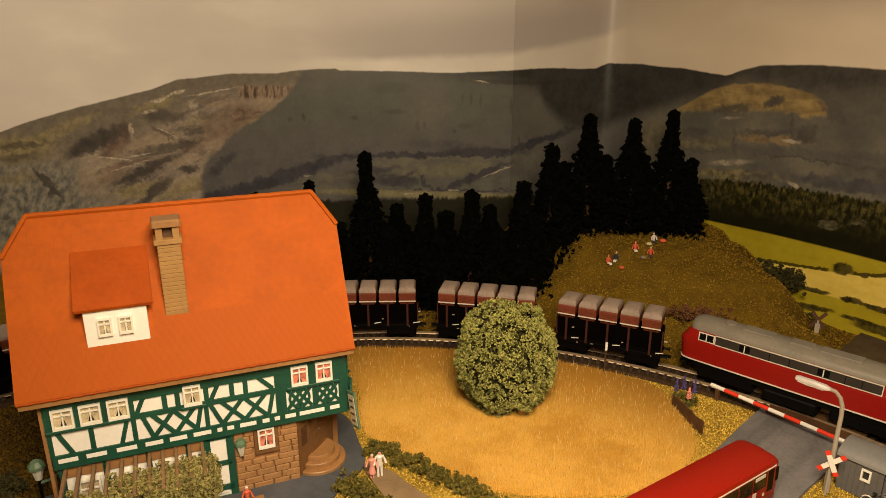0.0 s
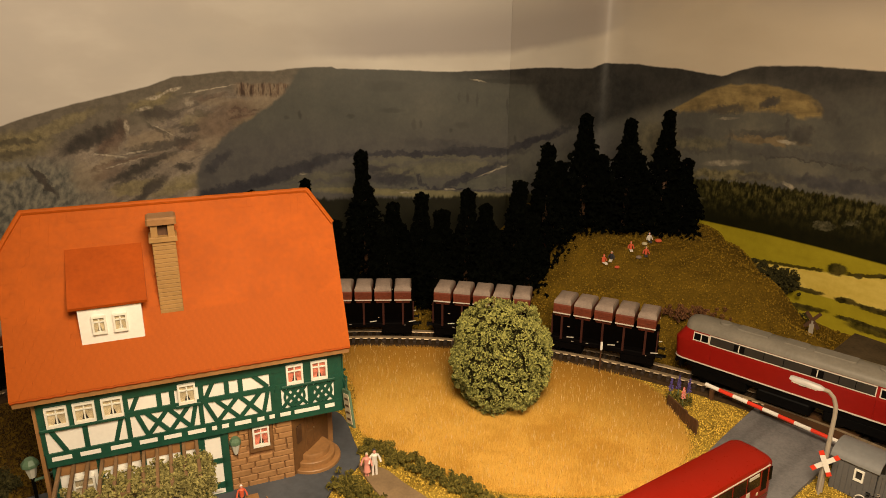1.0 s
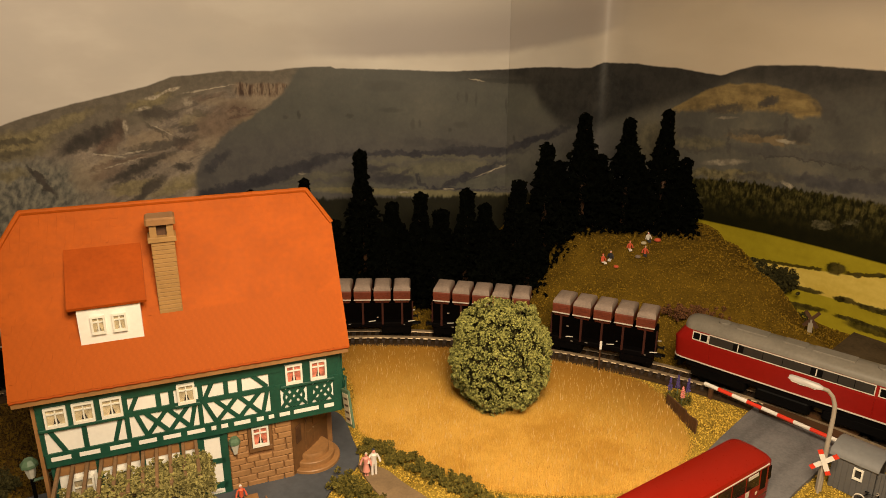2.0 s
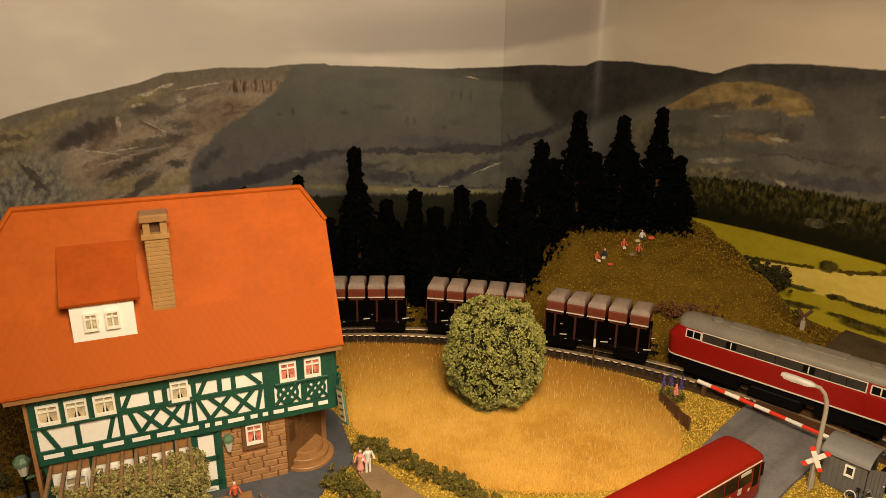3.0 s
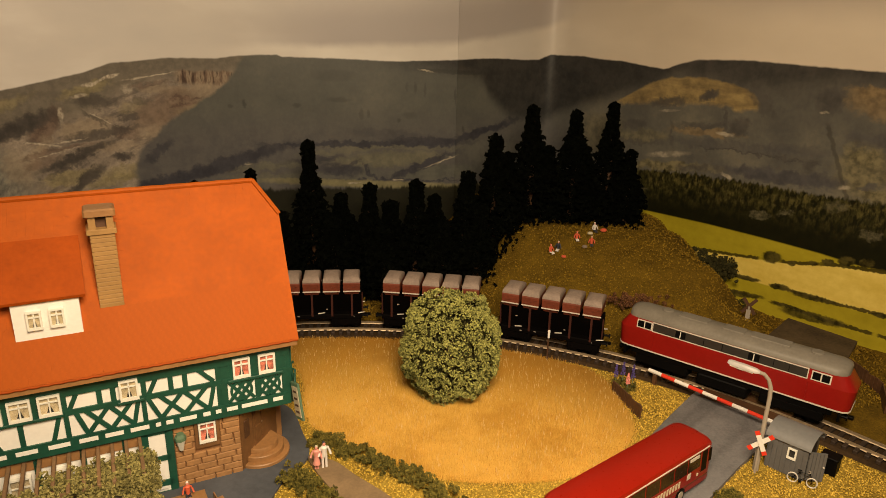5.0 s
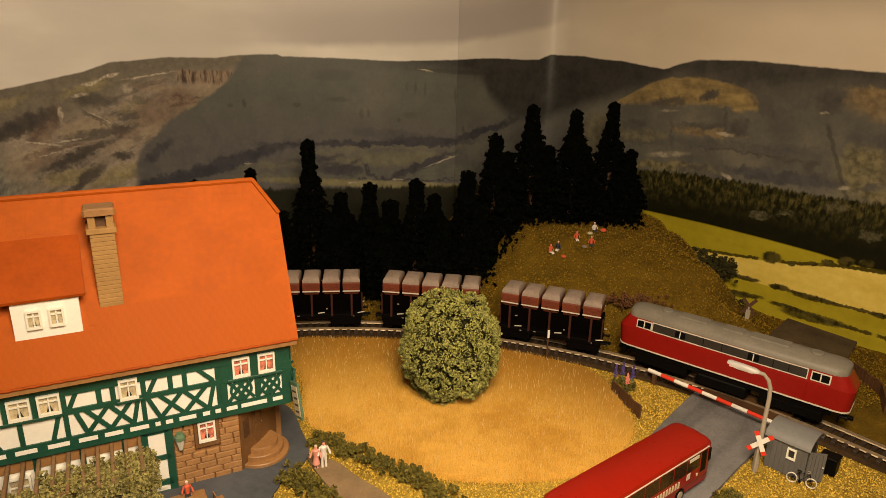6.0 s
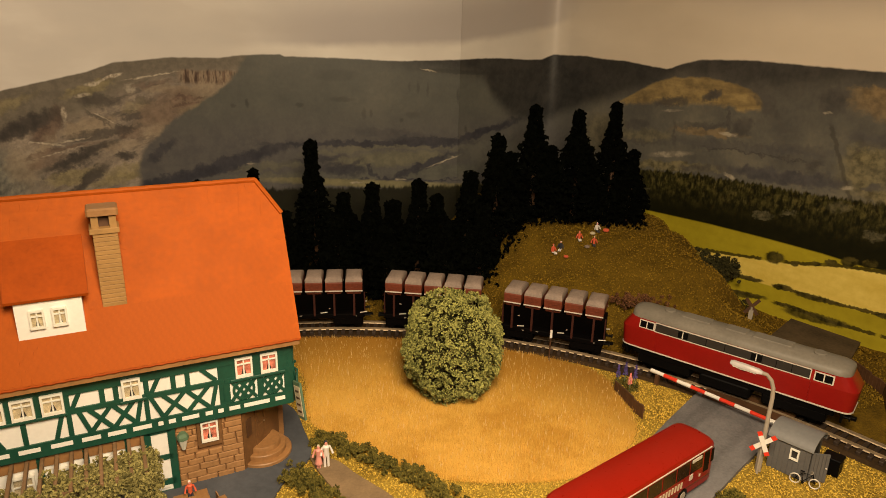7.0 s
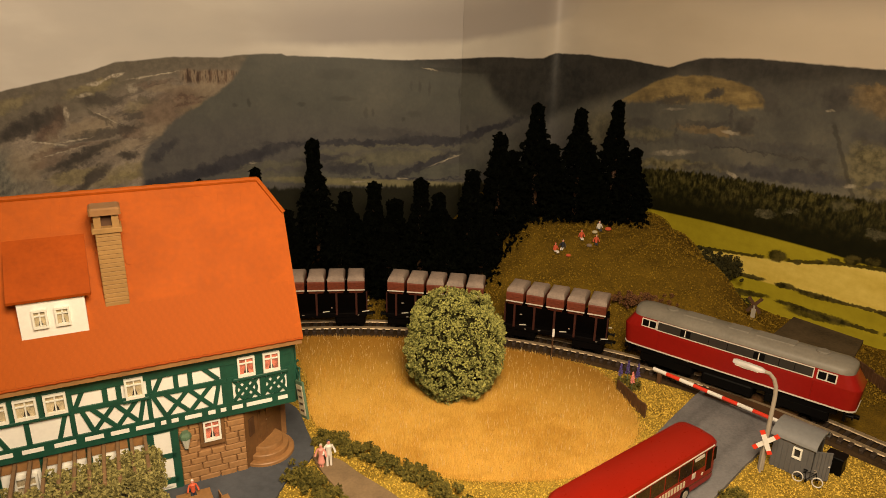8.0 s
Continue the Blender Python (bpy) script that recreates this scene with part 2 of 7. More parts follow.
def landscape_print(start, end):
    """The printed hills between two places along the wall: lines and patches of the print, in metres along (s) and up (z)."""
    n = Nodes("printed_landscape_paper")
    s, z, _ = n.split(n.node("ShaderNodeUVMap").outputs[0])

    def joined(a, b):
        c = n.node("ShaderNodeCombineXYZ")
        n.put(c.inputs[0], a)
        n.put(c.inputs[1], b)
        return c.outputs[0]

    uv = joined(s, z)
    fine = n.noise(95.0, uv, 6, 0.65)
    mid = n.noise(16.0, uv, 5, 0.6)
    grain = n.noise(210.0, n.scaled(uv, 1.0, 0.80, 1), 6, 0.62)
    blotch = n.math("ADD", n.math("MULTIPLY", n.noise(44.0, uv, 6, 0.62), 0.72), n.math("MULTIPLY", grain, 0.28))
    jit = n.math("MULTIPLY", n.math("SUBTRACT", fine, 0.5), 0.008)
    zj = n.math("ADD", z, jit)
    trees = n.math("ADD", z, n.math("MULTIPLY", n.math("SUBTRACT", n.noise(240.0, n.scaled(uv, 1.0, 0.25, 1), 3), 0.5), 0.016))

    def warp(scale, amount):
        """The print's own coordinates, shaken, so that patches get ragged edges."""
        along = n.math("MULTIPLY_ADD", n.noise(scale, uv, 7, 0.68), amount, n.math("SUBTRACT", s, amount * 0.5))
        up = n.math("MULTIPLY_ADD", n.noise(scale * 1.3, n.scaled(uv, -1.0, 1.0, 1), 7, 0.68), amount * 0.8, n.math("SUBTRACT", z, amount * 0.4))
        return along, up

    ragged, calm = warp(55.0, 0.034), warp(120.0, 0.009)

    def patch(base, marks, colour, rough_edge=True, soft=0.45):
        """Oval patches (s, z, half length, half width, degrees, strength) of one colour."""
        x, y = ragged if rough_edge else calm
        for ps, pz, rs, rz, turn, strength in marks:
            if ps + 1.5 * rs + 0.02 < start or ps - 1.5 * rs - 0.02 > end:
                continue
            c, k = math.cos(radians(turn)), math.sin(radians(turn))
            u = n.math("MULTIPLY_ADD", x, c / rs, -(ps * c + pz * k) / rs)
            v = n.math("MULTIPLY_ADD", y, c / rz, (ps * k - pz * c) / rz)
            if turn:
                u, v = n.math("MULTIPLY_ADD", y, k / rs, u), n.math("MULTIPLY_ADD", x, -k / rz, v)
            far = n.math("MULTIPLY_ADD", v, v, n.math("MULTIPLY", u, u))
            hit = n.node("ShaderNodeMapRange", interpolation_type="SMOOTHSTEP")
            for i, value in enumerate((far, (1 - soft) ** 2, (1 + soft) ** 2, min(0.95, strength * 1.25), 0.0)):
                n.put(hit.inputs[i], value)
            base = n.mix(hit.outputs[0], base, colour)
        return base

    def curve(x, stops):
        """Straight pieces from stop to stop; both ways run from 0 to 1."""
        c = n.node("ShaderNodeFloatCurve")
        pts = c.mapping.curves[0].points
        while len(pts) < len(stops):
            pts.new(0.5, 0.5)
        for p, (a, h) in zip(pts, stops):
            p.location, p.handle_type = (a, h), "VECTOR"
        c.mapping.update()
        n.put(c.inputs["Value"], x)
        return c.outputs[0]

    run = n.math("DIVIDE", n.math("ADD", s, 1.0), 1.7)

    def line(stops):
        full = [(-1.0, stops[0][1])] * (stops[0][0] > -1) + list(stops) + [(0.7, stops[-1][1])] * (stops[-1][0] < 0.7)
        return n.math("MULTIPLY", curve(run, [((a + 1.0) / 1.7, h / 0.4) for a, h in full]), 0.4)

    def below(height, zz, soft=0.0015):
        return n.step(n.math("SUBTRACT", height, zz), -soft, soft)

    def tones(dark, light, noise_=None):
        return n.mix(n.step(noise_ if noise_ is not None else blotch, 0.36, 0.64), dark, light)

    BROWN_DARK = [
        (-0.642, 0.1395, 0.0437, 0.0061, 24, 0.8), (-0.636, 0.1089, 0.0295, 0.0067, 37, 0.75), (-0.605, 0.1692, 0.0421, 0.0055, 10, 0.6),
        (-0.575, 0.1902, 0.0123, 0.0048, 10, 0.6), (-0.586, 0.1404, 0.0095, 0.0058, -1, 0.8), (-0.701, 0.1766, 0.0399, 0.0096, 24, 0.8),
        (-0.766, 0.1242, 0.0244, 0.0047, -56, 0.8), (-0.789, 0.1739, 0.0350, 0.0035, 5, 0.5), (-0.795, 0.1595, 0.0210, 0.0050, 4, 0.5),
        (-0.609, 0.2082, 0.0232, 0.0076, -5, 0.55), (-0.560, 0.2097, 0.0149, 0.0041, 8, 0.4), (-0.612, 0.1875, 0.0164, 0.0022, -31, 0.5),
        (-0.654, 0.1253, 0.0215, 0.0033, 29, 0.5)]
    RED_ROCK = [
        (-0.672, 0.1779, 0.0261, 0.0093, 45, 0.6), (-0.660, 0.1483, 0.0409, 0.0027, 14, 0.5), (-0.682, 0.1328, 0.0194, 0.0068, 20, 0.45),
        (-0.531, 0.1993, 0.0389, 0.0174, 25, 0.5), (-0.578, 0.1690, 0.0147, 0.0071, -0, 0.5), (-0.503, 0.2126, 0.0206, 0.0021, 6, 0.6),
        (-0.507, 0.2049, 0.0180, 0.0017, 10, 0.6), (-0.544, 0.2304, 0.0243, 0.0027, 8, 0.4)]
    TAN = [
        (-0.627, 0.1763, 0.0313, 0.0088, 14, 0.6), (-0.683, 0.1485, 0.0251, 0.0062, 55, 0.5), (-0.709, 0.1260, 0.0185, 0.0196, 29, 0.45),
        (-0.492, 0.2182, 0.0409, 0.0121, 22, 0.6), (-0.528, 0.2236, 0.0241, 0.0055, 0, 0.5), (-0.549, 0.1852, 0.0219, 0.0163, 48, 0.45),
        (-0.597, 0.1520, 0.0341, 0.0049, 8, 0.4), (-0.540, 0.1781, 0.0191, 0.0079, 48, 0.45)]
    OLIVE = [
        (-0.620, 0.2232, 0.0298, 0.0058, 18, 0.55), (-0.652, 0.1136, 0.0318, 0.0070, 14, 0.6), (-0.573, 0.1205, 0.0431, 0.0094, 8, 0.55),
        (-0.599, 0.1098, 0.0351, 0.0057, 14, 0.5), (-0.490, 0.2028, 0.0282, 0.0034, 18, 0.4), (-0.796, 0.1690, 0.0434, 0.0156, 5, 0.65),
        (-0.737, 0.1934, 0.0514, 0.0067, 23, 0.5), (-0.810, 0.1303, 0.0289, 0.0072, 11, 0.5), (-0.567, 0.2027, 0.0153, 0.0067, 20, 0.35)]
    PALE_ROCK = [
        (-0.589, 0.2389, 0.0088, 0.0019, 16, 0.75), (-0.616, 0.2286, 0.0060, 0.0020, 11, 0.75), (-0.602, 0.2334, 0.0097, 0.0013, 29, 0.6),
        (-0.545, 0.2392, 0.0269, 0.0007, 10, 0.7), (-0.679, 0.1556, 0.0173, 0.0009, -6, 0.6), (-0.661, 0.1455, 0.0247, 0.0008, 16, 0.5),
        (-0.628, 0.2150, 0.0080, 0.0020, 10, 0.5), (-0.652, 0.1924, 0.0026, 0.0069, -0, 0.5), (-0.572, 0.2234, 0.0057, 0.0051, 38, 0.35),
        (-0.606, 0.1874, 0.0152, 0.0007, -29, 0.5), (-0.548, 0.1334, 0.0111, 0.0019, 4, 0.8), (-0.646, 0.1595, 0.0175, 0.0008, 10, 0.5)]
    GREY_TREES = [
        (-0.786, 0.1096, 0.0783, 0.0411, 3, 0.75), (-0.807, 0.0718, 0.0851, 0.0310, -1, 0.7)]
    BLUE_DARK = [
        (-0.465, 0.1271, 0.0886, 0.0080, 17, 0.85), (-0.533, 0.1072, 0.0426, 0.0066, 10, 0.7), (-0.277, 0.1538, 0.1246, 0.0034, 0, 0.85),
        (-0.199, 0.1578, 0.0466, 0.0038, -1, 0.7), (-0.118, 0.1674, 0.0614, 0.0049, 13, 0.75), (-0.315, 0.1190, 0.0270, 0.0070, -5, 0.7),
        (-0.345, 0.1324, 0.0371, 0.0038, 5, 0.55), (-0.239, 0.1037, 0.0856, 0.0017, -1, 0.8), (-0.270, 0.1105, 0.0210, 0.0023, -53, 0.7),
        (-0.204, 0.1237, 0.0464, 0.0047, 22, 0.85), (-0.300, 0.1265, 0.0137, 0.0023, 30, 0.6), (-0.543, 0.1457, 0.0192, 0.0061, 39, 0.6),
        (-0.247, 0.1657, 0.0454, 0.0068, -5, 0.3)]
    SPECKS = [
        (-0.433, 0.2064, 0.0021, 0.0043, 0, 0.7), (-0.450, 0.2028, 0.0028, 0.0021, 0, 0.5), (-0.367, 0.2043, 0.0043, 0.0022, 0, 0.6),
        (-0.213, 0.2273, 0.0015, 0.0058, 0, 0.45), (-0.200, 0.2251, 0.0015, 0.0066, 0, 0.45), (-0.224, 0.2287, 0.0015, 0.0051, 0, 0.35),
        (-0.159, 0.2165, 0.0012, 0.0089, 0, 0.6), (-0.284, 0.1934, 0.0022, 0.0059, -0, 0.4), (-0.275, 0.1934, 0.0015, 0.0044, -0, 0.4),
        (-0.155, 0.2480, 0.0446, 0.0022, -3, 0.7), (-0.313, 0.2117, 0.0116, 0.0022, 0, 0.4), (-0.235, 0.1852, 0.0023, 0.0022, -0, 0.6),
        (-0.146, 0.1729, 0.0018, 0.0031, -3, 0.6), (-0.220, 0.1919, 0.0076, 0.0037, -0, 0.35), (-0.319, 0.2424, 0.0215, 0.0057, 0, 0.3)]
    FIELD = [
        (-0.247, 0.1328, 0.0689, 0.0093, 3, 0.75), (-0.315, 0.1435, 0.0447, 0.0038, 4, 0.5), (-0.404, 0.1248, 0.0510, 0.0045, 4, 0.5),
        (-0.247, 0.1489, 0.0916, 0.0023, -1, 0.5), (-0.412, 0.1105, 0.0437, 0.0046, -1, 0.45)]
    FIELD_GREY = [
        (-0.181, 0.1139, 0.0618, 0.0095, 2, 0.7), (-0.285, 0.1139, 0.0228, 0.0101, -1, 0.55), (-0.098, 0.1375, 0.0576, 0.0209, -4, 0.4),
        (-0.346, 0.1117, 0.0372, 0.0062, -1, 0.45)]
    FIELD_PALE = [
        (-0.247, 0.0975, 0.1528, 0.0048, -3, 0.75), (-0.361, 0.1042, 0.0297, 0.0031, -5, 0.6), (-0.316, 0.1003, 0.0302, 0.0016, -5, 0.6)]
    WHITE_MARK = [
        (-0.199, 0.2498, 0.0082, 0.0008, -9, 0.9), (-0.177, 0.1288, 0.0187, 0.0008, 20, 0.8), (-0.162, 0.1349, 0.0039, 0.0009, -1, 0.8),
        (-0.236, 0.1045, 0.0062, 0.0011, -1, 0.9), (-0.295, 0.1008, 0.0069, 0.0010, -1, 0.7), (-0.433, 0.1282, 0.0043, 0.0009, -1, 0.5),
        (0.275, 0.1958, 0.0091, 0.0019, -1, 0.7), (0.201, 0.1605, 0.0243, 0.0028, 11, 0.6), (0.285, 0.1481, 0.0062, 0.0020, -18, 0.8),
        (0.379, 0.2332, 0.0039, 0.0011, 7, 0.6), (0.412, 0.1602, 0.0049, 0.0018, 11, 0.6), (0.197, 0.2141, 0.0111, 0.0014, 7, 0.4)]
    RIGHT_DARK = [
        (0.249, 0.2371, 0.0127, 0.0043, 17, 0.75), (0.192, 0.2245, 0.0207, 0.0048, 9, 0.7), (0.289, 0.2068, 0.0094, 0.0089, 8, 0.6),
        (0.272, 0.2104, 0.0021, 0.0142, 7, 0.5), (0.242, 0.2019, 0.0295, 0.0033, 6, 0.5), (0.146, 0.1908, 0.0175, 0.0051, 7, 0.5),
        (0.376, 0.1776, 0.0075, 0.0066, 10, 0.6), (0.312, 0.1787, 0.0591, 0.0013, 1, 0.6), (0.382, 0.2456, 0.0104, 0.0113, 6, 0.6),
        (0.312, 0.2371, 0.0167, 0.0072, -41, 0.5), (0.206, 0.1846, 0.0024, 0.0166, 8, 0.4), (0.149, 0.1691, 0.0352, 0.0022, 4, 0.4)]
    RIGHT_BLUE = [
        (0.336, 0.1584, 0.0603, 0.0069, 2, 0.75), (0.242, 0.1506, 0.0227, 0.0048, 10, 0.5), (0.381, 0.1627, 0.0289, 0.0060, 2, 0.6),
        (0.429, 0.2108, 0.0204, 0.0077, -0, 0.5), (0.288, 0.1833, 0.0756, 0.0052, 3, 0.35), (0.436, 0.1652, 0.0072, 0.0051, 11, 0.6),
        (0.358, 0.1911, 0.0358, 0.0048, 4, 0.3)]
    RIGHT_OLIVE = [
        (0.211, 0.1472, 0.0601, 0.0057, 7, 0.7), (0.425, 0.1788, 0.0212, 0.0236, -11, 0.6), (0.424, 0.1987, 0.0158, 0.0110, -12, 0.4),
        (0.448, 0.1572, 0.0151, 0.0068, 1, 0.7), (0.093, 0.1724, 0.0385, 0.0229, 8, 0.35), (0.165, 0.1788, 0.0341, 0.0072, 8, 0.35)]
    GOLD_FIELD = [
        (0.247, 0.1945, 0.0404, 0.0040, 3, 0.55), (0.432, 0.2475, 0.0311, 0.0126, -5, 0.6), (0.425, 0.2571, 0.0253, 0.0042, -3, 0.5)]
    BELT_CLUMP = [
        (0.358, 0.1212, 0.0081, 0.0032, 13, 0.7), (0.329, 0.1110, 0.0092, 0.0033, 13, 0.6), (0.446, 0.1165, 0.0083, 0.0041, 15, 0.6),
        (0.166, 0.1074, 0.0124, 0.0022, 12, 0.5), (0.408, 0.1396, 0.0111, 0.0042, 13, 0.4)]
    BUSH = [
        (0.353, 0.0672, 0.0111, 0.0066, 16, 0.95), (0.430, 0.0846, 0.0077, 0.0054, 16, 0.95), (0.449, 0.0883, 0.0069, 0.0047, 16, 0.95),
        (0.413, 0.0789, 0.0063, 0.0031, 16, 0.9), (0.398, 0.0737, 0.0041, 0.0025, 16, 0.8), (0.376, 0.0665, 0.0037, 0.0032, 16, 0.8),
        (0.256, 0.0499, 0.0070, 0.0029, 16, 0.8), (0.367, 0.0353, 0.0114, 0.0034, 8, 0.9), (0.405, 0.0349, 0.0245, 0.0033, 3, 0.9),
        (0.472, 0.0384, 0.0082, 0.0030, 11, 0.9), (0.327, 0.0337, 0.0176, 0.0028, 5, 0.8), (0.409, 0.0128, 0.0351, 0.0053, 5, 0.7),
        (0.324, 0.0123, 0.0277, 0.0036, 9, 0.7), (0.384, 0.0153, 0.0244, 0.0027, 2, 0.6)]
    # sky: warm haze, a violet-grey cloud bank with a crisp underside
    cloud = n.noise(4.0, n.scaled(uv, 1.0, 2.4, 1), 5, 0.5)
    sky = n.ramp(cloud, [(0.32, (0.60, 0.565, 0.52)), (0.50, (0.67, 0.62, 0.555)), (0.66, (0.80, 0.755, 0.68))])
    sky = n.mix(n.step(s, -0.10, 0.12), sky, n.ramp(cloud, [(0.3, (0.66, 0.56, 0.44)), (0.7, (0.82, 0.71, 0.57))]))
    under = n.math("ADD", line([(-1, 0.270), (-0.34, 0.276), (-0.16, 0.283), (-0.02, 0.303), (0.03, 0.318), (0.7, 0.33)]), n.math("MULTIPLY", n.math("SUBTRACT", mid, 0.5), 0.012))
    bank = n.math("MULTIPLY", n.step(n.math("SUBTRACT", z, under), -0.004, 0.009), n.math("SUBTRACT", 1.0, n.step(n.math("SUBTRACT", z, under), 0.030, 0.085)))
    bank = n.math("MULTIPLY", bank, n.math("MULTIPLY", n.step(s, -0.50, -0.30), n.math("SUBTRACT", 1.0, n.step(s, -0.03, 0.05))))
    sky = n.mix(n.math("MULTIPLY", bank, n.math("MULTIPLY_ADD", cloud, 0.5, 0.40)), sky, (0.33, 0.29, 0.295))
    high = n.math("MULTIPLY", n.step(cloud, 0.44, 0.60), n.math("MULTIPLY", n.step(z, 0.31, 0.36), n.step(s, -0.46, -0.30)))
    sky = n.mix(n.math("MULTIPLY", high, 0.45), sky, (0.40, 0.35, 0.34))
    # wooded slopes: smooth, a little browner towards the top, bluer in the valley
    ridge = line([(-0.975, 0.1365), (-0.846, 0.1793), (-0.781, 0.2026), (-0.716, 0.2207), (-0.677, 0.2296), (-0.618, 0.2434), (-0.587, 0.2550), (-0.561, 0.2566), (-0.524, 0.2617), (-0.461, 0.2618), (-0.437, 0.2654), (-0.389, 0.2674), (-0.382, 0.2647), (-0.312, 0.2635), (-0.239, 0.2608), (-0.180, 0.2629), (-0.114, 0.2656), (-0.077, 0.2645), (-0.048, 0.2627), (-0.024, 0.2632), (-0.004, 0.2699), (0.022, 0.2696), (0.057, 0.2708), (0.081, 0.2685), (0.118, 0.2686), (0.153, 0.2652), (0.185, 0.2626), (0.201, 0.2697), (0.226, 0.2765), (0.292, 0.2798), (0.359, 0.2782), (0.427, 0.2770)])
    tone = n.math("ADD", n.math("MULTIPLY", mid, 0.78), n.math("MULTIPLY", grain, 0.22))
    wood = n.ramp(tone, [(0.36, (0.084, 0.087, 0.079)), (0.52, (0.108, 0.109, 0.096)), (0.66, (0.138, 0.134, 0.114))])
    wood = n.mix(n.math("SUBTRACT", 1.0, n.step(zj, 0.150, 0.215)), wood, tones((0.088, 0.085, 0.086), (0.118, 0.112, 0.106)))
    right_hill = n.ramp(tone, [(0.36, (0.095, 0.092, 0.084)), (0.5, (0.130, 0.124, 0.106)), (0.66, (0.185, 0.170, 0.132))])
    wood = n.mix(n.step(s, 0.0, 0.10), wood, right_hill)
    wood = patch(wood, SPECKS, (0.060, 0.061, 0.055), False, 0.7)
    wood = patch(wood, FIELD, tones((0.110, 0.106, 0.080), (0.175, 0.165, 0.115)))
    wood = patch(wood, FIELD_GREY, tones((0.085, 0.088, 0.078), (0.130, 0.130, 0.108)))
    wood = patch(wood, BLUE_DARK, tones((0.034, 0.034, 0.044), (0.056, 0.055, 0.066)))
    wood = patch(wood, FIELD_PALE, tones((0.17, 0.155, 0.085), (0.25, 0.225, 0.125)), False)
    wood = patch(wood, RIGHT_OLIVE, n.ramp(fine, [(0.40, (0.090, 0.078, 0.040)), (0.60, (0.250, 0.215, 0.115))]))
    wood = patch(wood, RIGHT_BLUE, tones((0.062, 0.060, 0.066), (0.100, 0.096, 0.098)))
    # heather, crags and moor of the steep hill
    spur = n.math("SUBTRACT", curve(n.math("DIVIDE", zj, 0.4), [(h / 0.4, a + 1.0) for h, a in [(0.0000, -0.575), (0.1200, -0.575), (0.1473, -0.560), (0.1781, -0.533), (0.2056, -0.490), (0.2344, -0.450), (0.2518, -0.438), (0.2720, -0.425), (0.4000, -0.425)]]), 1.0)
    crag = n.step(n.math("SUBTRACT", spur, n.math("ADD", s, n.math("MULTIPLY", n.math("SUBTRACT", mid, 0.5), 0.03))), -0.004, 0.006)
    heath = n.ramp(n.math("ADD", n.math("MULTIPLY", n.noise(26.0, n.scaled(n.math_vector(uv, 0.45), 0.7, 1.8, 1), 8, 0.70), 0.70), n.math("MULTIPLY", grain, 0.30)),
                   [(0.36, (0.120, 0.103, 0.090)), (0.45, (0.210, 0.177, 0.144)), (0.54, (0.285, 0.236, 0.184)), (0.63, (0.40, 0.34, 0.265))])
    crest = n.noise(34.0, n.scaled(n.math_vector(uv, 0.40), 0.60, 1.9, 1), 5, 0.58)
    rim = n.math("SUBTRACT", 1.0, n.step(n.math("ABSOLUTE", n.math("SUBTRACT", crest, 0.53)), 0.004, 0.020))
    heath = n.mix(n.math("MULTIPLY", rim, n.math("MULTIPLY", n.step(mid, 0.40, 0.60), 0.50)), heath, (0.38, 0.32, 0.24))
    heath = n.mix(n.math("MULTIPLY", n.step(crest, 0.44, 0.39), 0.50), heath, (0.075, 0.064, 0.058))
    top_moor = below(zj, n.math("SUBTRACT", ridge, line([(-1, 0.050), (-0.62, 0.050), (-0.54, 0.022), (-0.3, 0.014), (0.7, 0.01)])), 0.012)
    heath_moor = n.math("SUBTRACT", 1.0, n.math("MULTIPLY", top_moor, 0.9))
    heath = n.mix(heath_moor, tones((0.128, 0.112, 0.088), (0.178, 0.156, 0.120), fine), heath)
    heath = patch(heath, GREY_TREES, n.ramp(n.noise(150.0, n.scaled(n.math_vector(uv, -0.5), 1.0, 0.6, 1), 4), [(0.36, (0.090, 0.092, 0.086)), (0.50, (0.175, 0.172, 0.146)), (0.64, (0.27, 0.255, 0.20))]))
    heath = patch(heath, TAN, tones((0.255, 0.200, 0.138), (0.36, 0.288, 0.20)))
    heath = patch(heath, OLIVE, tones((0.180, 0.152, 0.082), (0.31, 0.26, 0.135), fine))
    heath = patch(heath, RED_ROCK, tones((0.095, 0.062, 0.048), (0.190, 0.130, 0.098), fine))
    heath = patch(heath, BROWN_DARK, tones((0.044, 0.040, 0.038), (0.082, 0.072, 0.064)))
    heath = patch(heath, PALE_ROCK, tones((0.24, 0.20, 0.145), (0.66, 0.58, 0.45), grain), False, 0.6)
    cliff = n.math("MULTIPLY", n.math("MULTIPLY", n.step(s, -0.518, -0.506), n.step(zj, 0.2277, 0.2337)), n.math("SUBTRACT", 1.0, n.step(zj, 0.2446, 0.2486)))
    teeth = n.noise(95.0, n.scaled(uv, 1.6, 0.30, 1), 5, 0.62)
    heath = n.mix(cliff, heath, n.ramp(teeth, [(0.38, (0.070, 0.045, 0.034)), (0.47, (0.180, 0.125, 0.088)), (0.54, (0.30, 0.235, 0.165)), (0.62, (0.090, 0.060, 0.045))]))
    hills = n.mix(crag, wood, heath)
